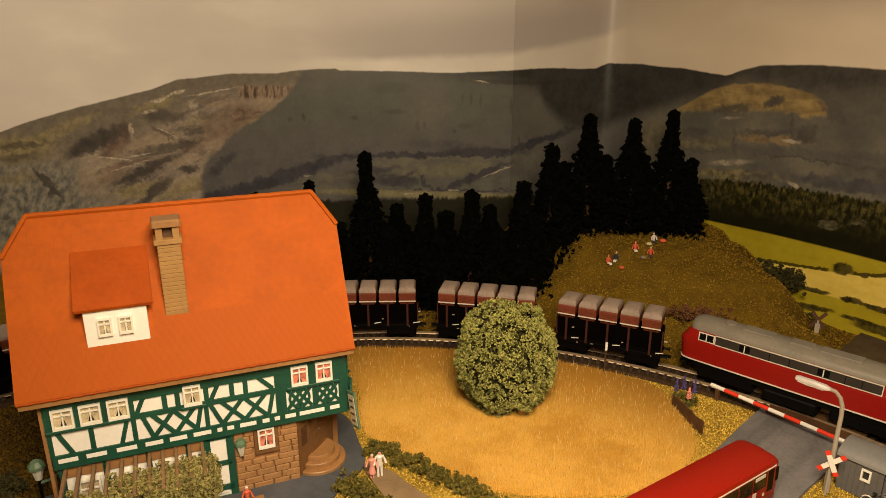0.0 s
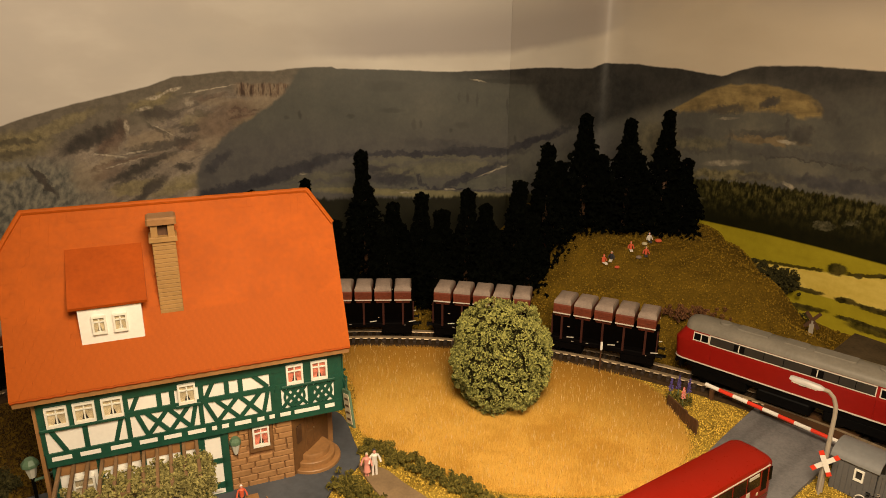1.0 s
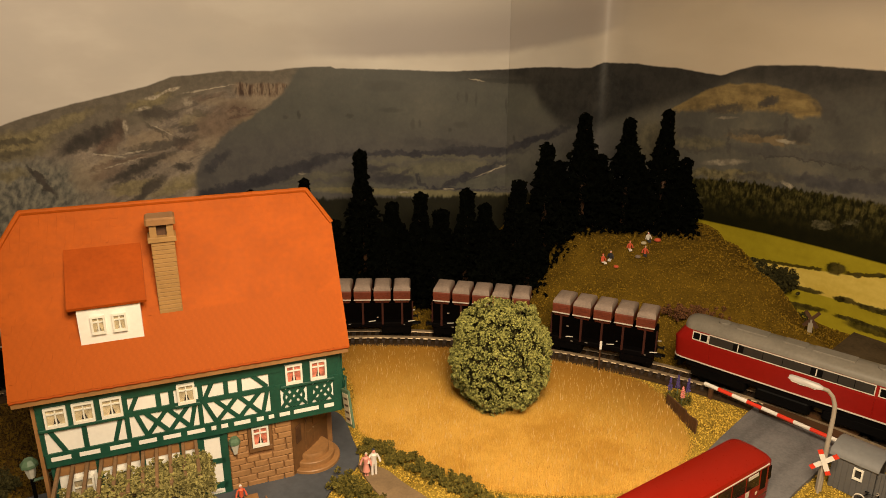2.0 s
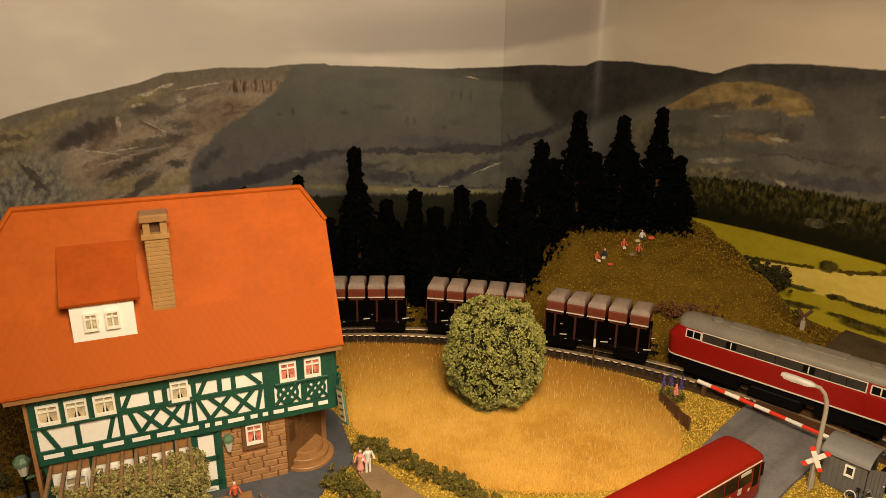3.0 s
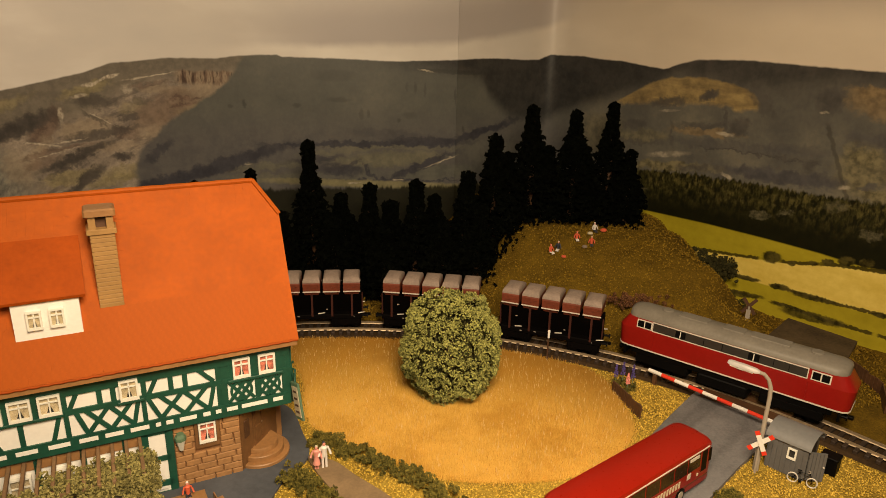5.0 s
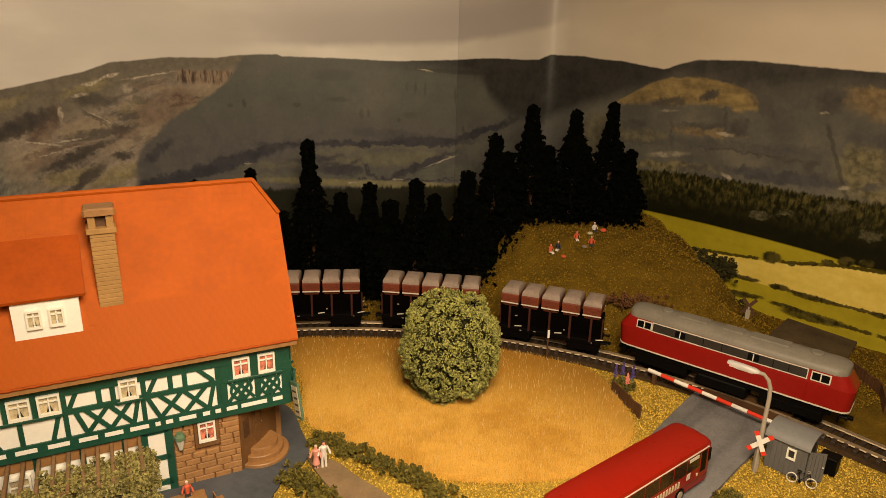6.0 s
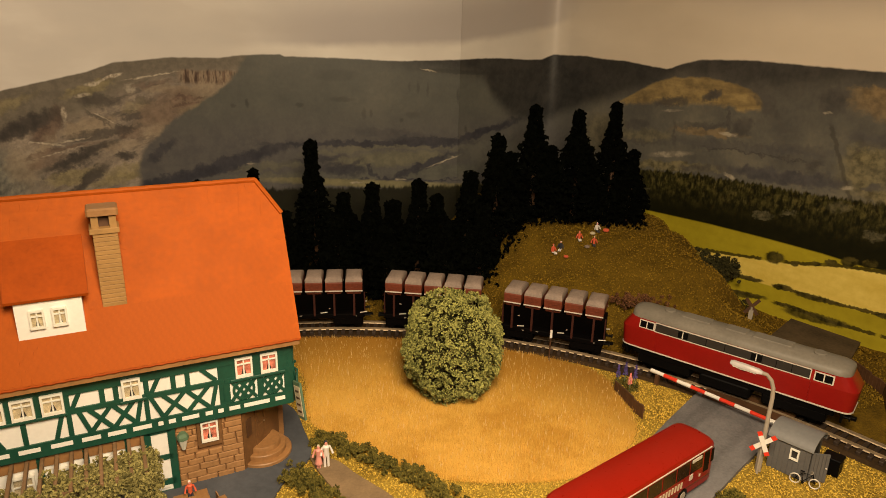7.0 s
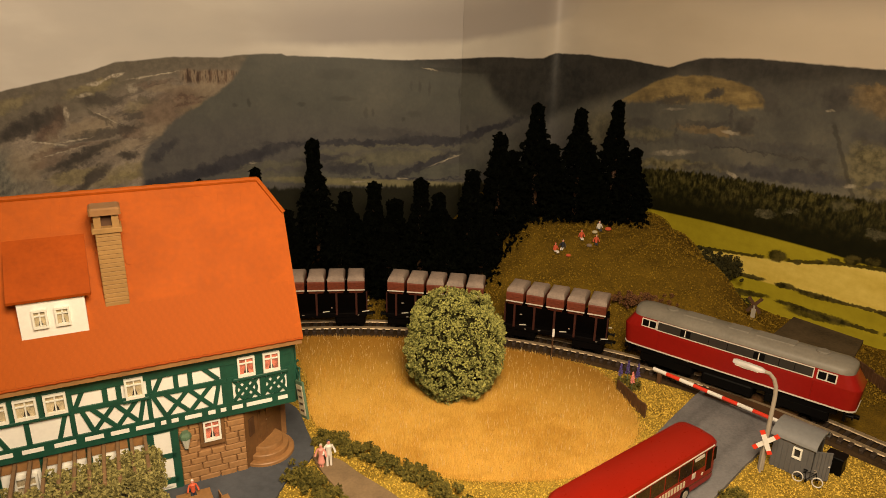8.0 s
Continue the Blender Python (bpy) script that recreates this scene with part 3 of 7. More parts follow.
    # the dark plantation, deepened with the corner's painted shade, the golden fell and the far walls of the right
    # slope
    crown = n.math("MULTIPLY", n.step(zj, n.math("SUBTRACT", line([(-0.239, 0.2566), (-0.180, 0.2514), (-0.121, 0.2407), (-0.102, 0.2122), (-0.072, 0.1877), (-0.011, 0.1766), (0.029, 0.1956), (0.088, 0.2144), (0.132, 0.2326), (0.176, 0.2464), (0.203, 0.2579), (0.296, 0.2540), (0.339, 0.2577), (0.383, 0.2671), (0.429, 0.2655)]), 0.012), n.math("ADD", line([(-0.239, 0.2566), (-0.180, 0.2514), (-0.121, 0.2407), (-0.102, 0.2122), (-0.072, 0.1877), (-0.011, 0.1766), (0.029, 0.1956), (0.088, 0.2144), (0.132, 0.2326), (0.176, 0.2464), (0.203, 0.2579), (0.296, 0.2540), (0.339, 0.2577), (0.383, 0.2671), (0.429, 0.2655)]), 0.012)), n.step(s, -0.30, -0.18))
    hills = n.mix(n.math("MULTIPLY", crown, 0.88), hills, tones((0.020, 0.020, 0.021), (0.046, 0.043, 0.041)))
    hills = n.mix(n.math("MULTIPLY", n.math("MULTIPLY", n.step(s, 0.16, 0.24), n.step(zj, 0.236, 0.250)), 0.45), hills, tones((0.060, 0.056, 0.052), (0.100, 0.092, 0.082)))
    gold = n.math("MULTIPLY", below(line([(0.112, 0.2124), (0.124, 0.2211), (0.164, 0.2440), (0.195, 0.2540), (0.240, 0.2569), (0.276, 0.2523), (0.301, 0.2452), (0.315, 0.2300), (0.318, 0.2255)]), zj, 0.0018), n.math("SUBTRACT", 1.0, below(line([(0.111, 0.2131), (0.176, 0.2215), (0.192, 0.2198), (0.238, 0.2274), (0.273, 0.2286), (0.281, 0.2237), (0.315, 0.2294), (0.318, 0.2316)]), n.math("ADD", z, n.math("MULTIPLY", jit, 1.6)), 0.004)))
    gold = n.math("MULTIPLY", gold, n.math("MULTIPLY", n.step(s, 0.095, 0.118), n.math("SUBTRACT", 1.0, n.step(s, 0.306, 0.312))))
    sheen = n.math("ADD", n.math("MULTIPLY", n.noise(22.0, n.scaled(uv, 1.0, 3.0, 1), 6, 0.6), 0.6), n.math("MULTIPLY", fine, 0.4))
    hills = n.mix(n.math("MULTIPLY", gold, 0.95), hills, n.ramp(sheen, [(0.36, (0.150, 0.110, 0.055)), (0.48, (0.27, 0.195, 0.085)), (0.64, (0.42, 0.31, 0.130))]))
    hills = patch(hills, GOLD_FIELD, tones((0.165, 0.115, 0.060), (0.30, 0.215, 0.110), fine), True, 0.5)
    hills = patch(hills, RIGHT_DARK, tones((0.055, 0.051, 0.050), (0.090, 0.083, 0.077)), True, 0.6)
    wall_line = n.math("SUBTRACT", 1.0, n.step(n.math("ABSOLUTE", n.math("SUBTRACT", n.math("SUBTRACT", calm[0], n.math("MULTIPLY", n.math("SUBTRACT", 0.2326, z), 0.456)), 0.3790)), 0.0012, 0.0035))
    hills = n.mix(n.math("MULTIPLY", wall_line, n.math("MULTIPLY", n.math("SUBTRACT", 1.0, n.step(z, 0.218, 0.225)), 0.55)), hills, (0.045, 0.042, 0.036))
    hills = patch(hills, WHITE_MARK, tones((0.22, 0.195, 0.15), (0.48, 0.42, 0.32), fine), False, 0.6)
    hills = n.mix(n.math("MULTIPLY", n.math("MULTIPLY", below(0.094, trees, 0.003), n.step(s, -0.52, -0.44)), 0.95), hills, n.mix(fine, (0.002, 0.002, 0.001), (0.022, 0.021, 0.008)))
    # near woods and farmland on the other wall
    side = n.step(s, 0.10, 0.13)
    belt_top = line([(0.145, 0.1323), (0.220, 0.1409), (0.294, 0.1452), (0.360, 0.1466), (0.418, 0.1495), (0.453, 0.1514)])
    lit = n.math("MULTIPLY", n.step(n.math("SUBTRACT", belt_top, trees), 0.050, 0.004), n.step(n.noise(200.0, n.scaled(uv, 1.0, 0.45, 1), 5, 0.65), 0.38, 0.66))
    belt = n.mix(lit, n.mix(fine, (0.003, 0.004, 0.0015), (0.017, 0.016, 0.005)), tones((0.050, 0.046, 0.012), (0.130, 0.110, 0.036), fine))
    belt = patch(belt, BELT_CLUMP, tones((0.04, 0.038, 0.018), (0.17, 0.15, 0.09), fine))
    land = n.mix(below(belt_top, trees, 0.002), hills, belt)
    green = n.ramp(n.math("ADD", n.math("MULTIPLY", n.noise(10.0, n.scaled(uv, 1.0, 4.0, 1), 4), 0.6), n.math("MULTIPLY", fine, 0.4)),
                   [(0.30, (0.31, 0.248, 0.013)), (0.70, (0.48, 0.390, 0.026))])
    land = n.mix(below(line([(0.151, 0.0810), (0.187, 0.0829), (0.268, 0.0858), (0.339, 0.0864), (0.402, 0.0858), (0.442, 0.0835), (0.467, 0.0850)]), z, 0.0012), land, green)
    hedge1, hedge2, hedge3 = line([(0.193, 0.0410), (0.234, 0.0469), (0.309, 0.0561), (0.375, 0.0655), (0.421, 0.0766), (0.467, 0.0827)]), line([(0.276, 0.0304), (0.313, 0.0315), (0.368, 0.0334), (0.429, 0.0351), (0.477, 0.0381)]), line([(0.280, 0.0090), (0.317, 0.0115), (0.384, 0.0153), (0.416, 0.0123), (0.445, 0.0138), (0.482, 0.0151)])
    straw = n.ramp(n.math("ADD", n.math("MULTIPLY", n.noise(8.0, n.scaled(uv, 1.0, 5.0, 1), 4), 0.6), n.math("MULTIPLY", fine, 0.4)),
                   [(0.36, (0.66, 0.48, 0.080)), (0.64, (0.84, 0.65, 0.16))])
    land = n.mix(below(hedge1, z, 0.001), land, straw)
    land = n.mix(below(hedge2, z, 0.001), land, green)
    gap = n.step(n.noise(30.0, n.scaled(uv, 1.0, 0.01, 1), 2), 0.40, 0.48)
    soft_trees = n.math("ADD", z, n.math("MULTIPLY", n.math("SUBTRACT", n.noise(260.0, n.scaled(uv, 1.0, 0.6, 1), 5), 0.5), 0.006))
    for hedge, thick in ((hedge1, 0.0036), (hedge2, 0.0030), (hedge3, 0.0036)):
        off = n.math("ABSOLUTE", n.math("SUBTRACT", n.math("SUBTRACT", soft_trees, thick * 0.4), hedge))
        band = n.math("MULTIPLY", n.math("SUBTRACT", 1.0, n.step(off, thick * 0.40, thick * 0.66)), gap)
        land = n.mix(n.math("MULTIPLY", band, 0.92), land, n.mix(fine, (0.010, 0.009, 0.002), (0.08, 0.060, 0.012)))
    land = patch(land, BUSH, tones((0.010, 0.009, 0.002), (0.090, 0.072, 0.018), fine), False, 0.20)
    hills = n.mix(side, hills, land)
    col = n.mix(below(ridge, n.math("ADD", z, n.math("MULTIPLY", jit, 0.35)), 0.0012), sky, hills)
    n.bump(n.noise(4.0, uv, 2), 0.25, 0.004)
    return n.done(col, 0.36, 0, 0.35)


# ---- building helpers ----
class Shape:
    """A mesh being put together from simple solids."""

    def __init__(self):
        self.v, self.f = [], []

    def add(self, verts, faces, m=None):
        k = len(self.v)
        self.v += [tuple(m @ Vector(p)) if m else tuple(p) for p in verts]
        self.f += [tuple(i + k for i in f) for f in faces]
        return self

    def box(self, x0, x1, y0, y1, z0, z1, m=None, cut=0.0):
        """A block with its upright and top edges chamfered by cut."""
        if not cut:
            return self.add([(x, y, z) for z in (z0, z1) for x, y in ((x0, y0), (x1, y0), (x1, y1), (x0, y1))],
                            [(3, 2, 1, 0), (4, 5, 6, 7), (0, 1, 5, 4), (1, 2, 6, 5), (2, 3, 7, 6), (3, 0, 4, 7)], m)
        ring = lambda i: [(x0 + i + cut, y0 + i), (x1 - i - cut, y0 + i), (x1 - i, y0 + i + cut), (x1 - i, y1 - i - cut),
                          (x1 - i - cut, y1 - i), (x0 + i + cut, y1 - i), (x0 + i, y1 - i - cut), (x0 + i, y0 + i + cut)]
        verts = [(x, y, z) for z, i in ((z0, 0), (z1 - cut, 0), (z1, cut)) for x, y in ring(i)]
        faces = [tuple(range(7, -1, -1)), tuple(range(16, 24))]
        faces += [(a + i, a + (i + 1) % 8, a + 8 + (i + 1) % 8, a + 8 + i) for a in (0, 8) for i in range(8)]
        return self.add(verts, faces, m)

    def tube(self, path, r, sides=8, caps=True):
        """A round bar along points; r is one radius or one for each point."""
        pts = [Vector(p) for p in path]
        rs = r if isinstance(r, (list, tuple)) else [r] * len(pts)
        verts, faces = [], []
        for i, p in enumerate(pts):
            d = (pts[min(i + 1, len(pts) - 1)] - pts[max(i - 1, 0)]).normalized()
            a = d.cross(Vector((0, 0, 1)) if abs(d.z) < 0.9 else Vector((1, 0, 0))).normalized()
            b = d.cross(a)
            verts += [p + (a * math.cos(t) + b * math.sin(t)) * rs[i] for t in (2 * math.pi * k / sides for k in range(sides))]
        for i in range(len(pts) - 1):
            faces += [(i * sides + k, i * sides + (k + 1) % sides, (i + 1) * sides + (k + 1) % sides, (i + 1) * sides + k) for k in range(sides)]
        if caps:
            faces += [tuple(range(sides - 1, -1, -1)), tuple((len(pts) - 1) * sides + k for k in range(sides))]
        return self.add(verts, faces)

    def prism(self, outline, z0, z1, m=None):
        k = len(outline)
        return self.add([(x, y, z) for z in (z0, z1) for x, y in outline],
                        [tuple(range(k - 1, -1, -1)), tuple(range(k, 2 * k))] + [(i, (i + 1) % k, k + (i + 1) % k, k + i) for i in range(k)], m)

    def loft(self, rings, m=None, caps=True):
        k = len(rings[0])
        faces = [(a * k + i, a * k + (i + 1) % k, (a + 1) * k + (i + 1) % k, (a + 1) * k + i) for a in range(len(rings) - 1) for i in range(k)]
        if caps:
            faces += [tuple(range(k - 1, -1, -1)), tuple((len(rings) - 1) * k + i for i in range(k))]
        return self.add([p for r in rings for p in r], faces, m)

    def ball(self, c, rx, ry, rz, n=8):
        rings = [[(c[0] + rx * math.sin(a) * math.cos(t), c[1] + ry * math.sin(a) * math.sin(t), c[2] - rz * math.cos(a))
                  for t in (2 * math.pi * i / n for i in range(n))] for a in (math.pi * (j + 0.15) / (n // 2 + 0.3) for j in range(n // 2 + 1))]
        return self.loft(rings)

    def mesh(self, name, smooth=False):
        me = bpy.data.meshes.new(name)
        me.from_pydata(self.v, [], self.f)
        if smooth:
            me.shade_smooth()
            me.set_sharp_from_angle(angle=radians(35))
        return me


def part(name, shape, material, parent=None, label="", smooth=False):
    ob = new(name, shape.mesh(name, smooth) if isinstance(shape, Shape) else shape)
    if not ob.data.materials:
        ob.data.materials.append(material)
    if parent:
        ob.parent = parent
    return tagged(ob, label)


def thing(name, m, label, category, group="", kind=""):
    ob = new(name)
    ob.empty_display_size = 0.01
    ob.matrix_world = m
    return tagged(ob, label, category, group, kind)


def setting(name, shape, material, label, category, smooth=False):
    return tagged(part(name, shape, material, None, label, smooth), "", category, "", "structure")


def smoothstep(a, b, x):
    t = np.clip((x - a) / (b - a), 0, 1)
    return t * t * (3 - 2 * t)


def smooth_outline(points, steps=6):
    """A rounded closed outline through a few corner points."""
    n, out = len(points), []
    for i in range(n):
        p0, p1, p2, p3 = (Vector(points[(i + k) % n]) for k in (-1, 0, 1, 2))
        for j in range(steps):
            t = j / steps
            q = 0.5 * ((2 * p1) + (p2 - p0) * t + (2 * p0 - 5 * p1 + 4 * p2 - p3) * t * t + (3 * p1 - p0 - 3 * p2 + p3) * t ** 3)
            out.append((q.x, q.y))
    return out


def inside(x, y, outline):
    """Which of the points (arrays) lie in the outline."""
    hit = np.zeros(len(x), bool)
    for (x0, y0), (x1, y1) in zip(outline, outline[1:] + outline[:1]):
        c = ((y0 > y) != (y1 > y)) & (x < (x1 - x0) * (y - y0) / (y1 - y0 + 1e-12) + x0)
        hit ^= c
    return hit


def crumbs(name, x, y, z, size, material, rng, label, category, tall=1.0):
    """Loose flock: one small four-faced grain at each place."""
    n = len(x)
    sz = rng.uniform(0.6, 1.3, n) * size
    base = np.array([[1, 0, -0.3], [-0.5, 0.87, -0.3], [-0.5, -0.87, -0.3], [0, 0, 1.1 * tall]])
    a = rng.uniform(0, 6.28, n)
    off = base[None] * sz[:, None, None] + rng.normal(0, 0.25, (n, 4, 3)) * sz[:, None, None]
    c, s = np.cos(a)[:, None], np.sin(a)[:, None]
    v = np.stack([x[:, None] + off[..., 0] * c - off[..., 1] * s, y[:, None] + off[..., 0] * s + off[..., 1] * c, z[:, None] + off[..., 2]], -1).reshape(-1, 3)
    f = (np.array([[0, 1, 3], [1, 2, 3], [2, 0, 3]])[None] + 4 * np.arange(n)[:, None, None]).reshape(-1, 3)
    me = bpy.data.meshes.new(name)
    me.from_pydata(v.tolist(), [], f.tolist())
    ob = new(name, me)
    me.materials.append(material)
    return tagged(ob, label, category, "", "stuff")


def clump_mesh(name, centres, size, rng, flat=0.55):
    """Foliage: two crossed, bent leaf faces at each centre."""
    c = np.asarray(centres)
    n = len(c)
    d = rng.normal(size=(n, 3, 3))
    a = d[:, 0] / np.linalg.norm(d[:, 0], axis=1)[:, None]
    b = np.cross(a, d[:, 1])
    b /= np.linalg.norm(b, axis=1)[:, None]
    w = np.cross(a, b)
    s = (rng.uniform(0.6, 1.35, n) * size)[:, None]
    v = np.stack([c - a * s, c + b * s * flat + w * s * 0.3, c + a * s, c - b * s * flat + w * s * 0.3,
                  c + w * s * 0.9, c - w * s * 0.6], 1).reshape(-1, 3)
    f = (np.array([[0, 1, 3], [1, 2, 3], [0, 4, 2], [1, 4, 5]])[None] + 6 * np.arange(n)[:, None, None]).reshape(-1, 3)
    me = bpy.data.meshes.new(name)
    me.from_pydata(v.tolist(), [], f.tolist())
    return me
# ---- the room and the printed backdrop ----
CORNER, SEAM = Vector((0.235, 0.998)), Vector((0.0929, 0.9316))
LEFT_WAY, RIGHT_WAY = Vector((math.cos(radians(5)), math.sin(radians(5)))), Vector((0.5689, -0.8224)).normalized()
BEND_WAY, BEND = (CORNER - SEAM).normalized(), (CORNER - SEAM).length


def along_wall(s, r=0.030):
    """The place on the wall at s metres from the corner: a flat wall, a sheet turned into the corner, a tight bend, the other wall."""
    if s < -BEND:
        return SEAM + LEFT_WAY * (s + BEND)
    if abs(s) >= r:
        return CORNER + (BEND_WAY if s < 0 else RIGHT_WAY) * s
    t = (s + r) / (2 * r)
    a, b = CORNER - BEND_WAY * r, CORNER + RIGHT_WAY * r
    return a * (1 - t) ** 2 + CORNER * 2 * t * (1 - t) + b * t * t


def before_wall(x, y, gap):
    """Whether the points (arrays) stand in front of the walls by that much."""
    left = (x - SEAM.x) * -LEFT_WAY.y + (y - SEAM.y) * LEFT_WAY.x < -gap
    bent = (x - SEAM.x) * -BEND_WAY.y + (y - SEAM.y) * BEND_WAY.x < -gap
    right = (x - CORNER.x) * -RIGHT_WAY.y + (y - CORNER.y) * RIGHT_WAY.x < -gap
    return np.where(x < SEAM.x, left, bent) & right


def backdrop():
    left = [-1.15, -0.9, -0.7, -0.5, -0.40, -0.3, -BEND - 0.0004]
    right = [-BEND, -0.12, -0.08, -0.05] + [-0.030 + 0.060 * i / 14 for i in range(15)] + [0.1, 0.2, 0.3, 0.4, 0.55, 0.72]
    papers = [landscape_print(-1.15, -0.40), landscape_print(-0.40, 0.10), landscape_print(0.10, 0.72)]
    lift = 0
    for name, s_list in (("backdrop_sheet", left), ("backdrop_sheet", right)):
        sh = Shape()
        front = [along_wall(s) for s in s_list]
        zs = [-0.02, 0.1, 0.2, 0.3, 0.42, 0.62]
        k = len(zs)
        for i, p in enumerate(front):
            d = (front[min(i + 1, len(front) - 1)] - front[max(i - 1, 0)]).normalized()
            back = p + Vector((-d.y, d.x)) * (0.0012 if lift == 0 else lift)
            sh.v += [(p.x, p.y, z) for z in zs] + [(back.x, back.y, z) for z in zs]
        for i in range(len(front) - 1):
            a, b = i * 2 * k, (i + 1) * 2 * k
            for j in range(k - 1):
                sh.f += [(a + j, b + j, b + j + 1, a + j + 1), (a + k + j, a + k + j + 1, b + k + j + 1, b + k + j)]
            sh.f.append((a + k - 1, b + k - 1, b + 2 * k - 1, a + 2 * k - 1))
        ob = setting(name, sh, papers[0], "glossy printed paper backdrop of hills and fields", "backdrop", True)
        uv = ob.data.uv_layers.new(name="UVMap")
        for loop in ob.data.loops:
            i = loop.vertex_index
            uv.data[loop.index].uv = (s_list[i // (2 * k)], zs[i % k])
        for paper in papers[1:]:
            ob.data.materials.append(paper)
        for face in ob.data.polygons:
            middle = sum(s_list[i // (2 * k)] for i in face.vertices) / len(face.vertices)
            face.material_index = (middle > -0.40) + (middle > 0.10)


def room():
    a, b = SEAM - LEFT_WAY * 1.12, CORNER + RIGHT_WAY * 0.76
    p = [a, SEAM, CORNER, b, Vector((0.70, 0.02)), Vector((0.70, -0.45)), Vector((-1.03, -0.45))]
    centre = Vector((-0.1, 0.2))
    names = ("wall_left", "wall_corner", "wall_right", "wall_side", "wall_rear", "wall_behind", "wall_end")
    for i, name in enumerate(names):
        q0, q1 = p[i], p[(i + 1) % len(p)]
        d = (q1 - q0).normalized()
        out = Vector((-d.y, d.x))
        if out.dot(centre - q0) > 0:
            out = -out
        q0, q1 = q0 + out * 0.004, q1 + out * 0.004
        sh = Shape().prism([tuple(q0), tuple(q1), tuple(q1 + out * 0.1), tuple(q0 + out * 0.1)], -0.30, 1.15)
        setting(name, sh, ROOM_PAINT, "cream painted wall of the room", "wall")
    setting("floor", Shape().box(-1.2, 0.95, -0.62, 1.2, -0.36, -0.30), TABLE_WOOD, "brown wooden floor under the layout board", "floor")
    setting("ceiling", Shape().box(-1.2, 0.95, -0.62, 1.2, 1.15, 1.20), ROOM_PAINT, "cream painted ceiling of the room", "ceiling")


backdrop()
room()

# ---- ground, hill and roads ----
ARC_X, ARC_Y, ARC_R = -0.061, 0.141, 0.5285
ARC_END = 36.0
RAIL_TOP = 0.0075


def hill_height(x, y):
    d = np.hypot(x - ARC_X, y - ARC_Y) - 0.553
    rise = smoothstep(-0.012, 0.165, d) * smoothstep(0.055, 0.175, x + 0.25 * (y - 0.8)) * (1 - smoothstep(0.325, 0.412, x + 0.008 * np.sin(y * 90)))
    return 0.082 * rise


def on_ground(x, y):
    return float(hill_height(np.array([x]), np.array([y]))[0])


def ground():
    xs, ys = np.arange(-1.0, 0.68, 0.006), np.arange(0.10, 1.02, 0.006)
    gx, gy = np.meshgrid(xs, ys)
    wob = np.array([[noise.noise(Vector((a * 60, b * 60, 0))) for a in xs] for b in ys])
    far = smoothstep(0.545, 0.59, np.hypot(gx - ARC_X, gy - ARC_Y))
    gz = hill_height(gx, gy) + wob * (0.0006 + 0.0024 * far) - 0.0006
    w = len(xs)
    keep = before_wall(gx, gy, 0.0)
    sh = Shape()
    sh.v = np.stack([gx, gy, gz], -1).reshape(-1, 3).tolist()
    k = keep.reshape(-1)
    sh.f = [(i, i + 1, i + w + 1, i + w) for j in range(len(ys) - 1) for i in range(j * w, j * w + w - 1) if k[i] or k[i + 1] or k[i + w] or k[i + w + 1]]
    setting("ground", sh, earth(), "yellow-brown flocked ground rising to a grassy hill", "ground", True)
    setting("layout_board", Shape().prism([(-1.0, 0.10), (0.676, 0.10), (0.66, 0.36), (0.245, 0.96), (0.10, 0.915), (-1.0, 0.82)], -0.06, -0.008), TABLE_WOOD, "plain wooden board under the model landscape", "table board")


ground()

FIELD = smooth_outline([(-0.100, 0.640), (-0.076, 0.565), (-0.066, 0.500), (-0.030, 0.466), (0.030, 0.423), (0.085, 0.412),
                        (0.146, 0.420), (0.194, 0.460), (0.203, 0.508), (0.193, 0.566), (0.140, 0.604), (0.080, 0.627), (0.0, 0.643), (-0.05, 0.646)])
YARD_EDGE = smooth_outline([(-0.086, 0.520), (-0.068, 0.480), (-0.060, 0.448), (-0.075, 0.420), (-0.085, 0.385), (-0.11, 0.33), (-0.25, 0.29),
                            (-0.36, 0.33), (-0.30, 0.40), (-0.20, 0.45), (-0.12, 0.52)])
PATH_EDGE = smooth_outline([(-0.060, 0.448), (-0.040, 0.441), (-0.024, 0.424), (0.004, 0.396), (0.03, 0.36), (-0.01, 0.35), (-0.035, 0.40), (-0.050, 0.425)])
ROAD_LEFT = [(0.462, 0.690), (0.403, 0.637), (0.270, 0.5215), (0.231, 0.483), (0.190, 0.440), (0.12, 0.395), (0.0, 0.335), (-0.12, 0.28)]
ROAD_RIGHT = [(-0.08, 0.21), (0.05, 0.272), (0.16, 0.333), (0.228, 0.388), (0.262, 0.418), (0.330, 0.474), (0.457, 0.582), (0.505, 0.632)]
ROAD = ROAD_LEFT + ROAD_RIGHT

setting("field_floor", Shape().prism(FIELD, -0.002, 0.0012), wheat_floor(), "golden brown base of the wheat field", "field")
setting("yard", Shape().prism(YARD_EDGE, -0.002, 0.0016), YARD, "dark blue-grey asphalt yard round the inn", "pavement")
setting("footpath", Shape().prism(PATH_EDGE, -0.002, 0.0020), PATH, "trodden brown sand footpath between hedges", "path")
NEAR_ROAD = [(0.318, 0.563)] + ROAD_LEFT[2:] + ROAD_RIGHT[:6] + [(0.3815, 0.5178)]
FAR_ROAD = [(0.3182, 0.5634), (0.3817, 0.5182), (0.457, 0.582), (0.505, 0.632), (0.462, 0.690), (0.403, 0.637)]
setting("road_beyond", Shape().prism(FAR_ROAD, -0.002, 0.0030), ROAD_FAR, "dark brown-grey road beyond the railway", "road")
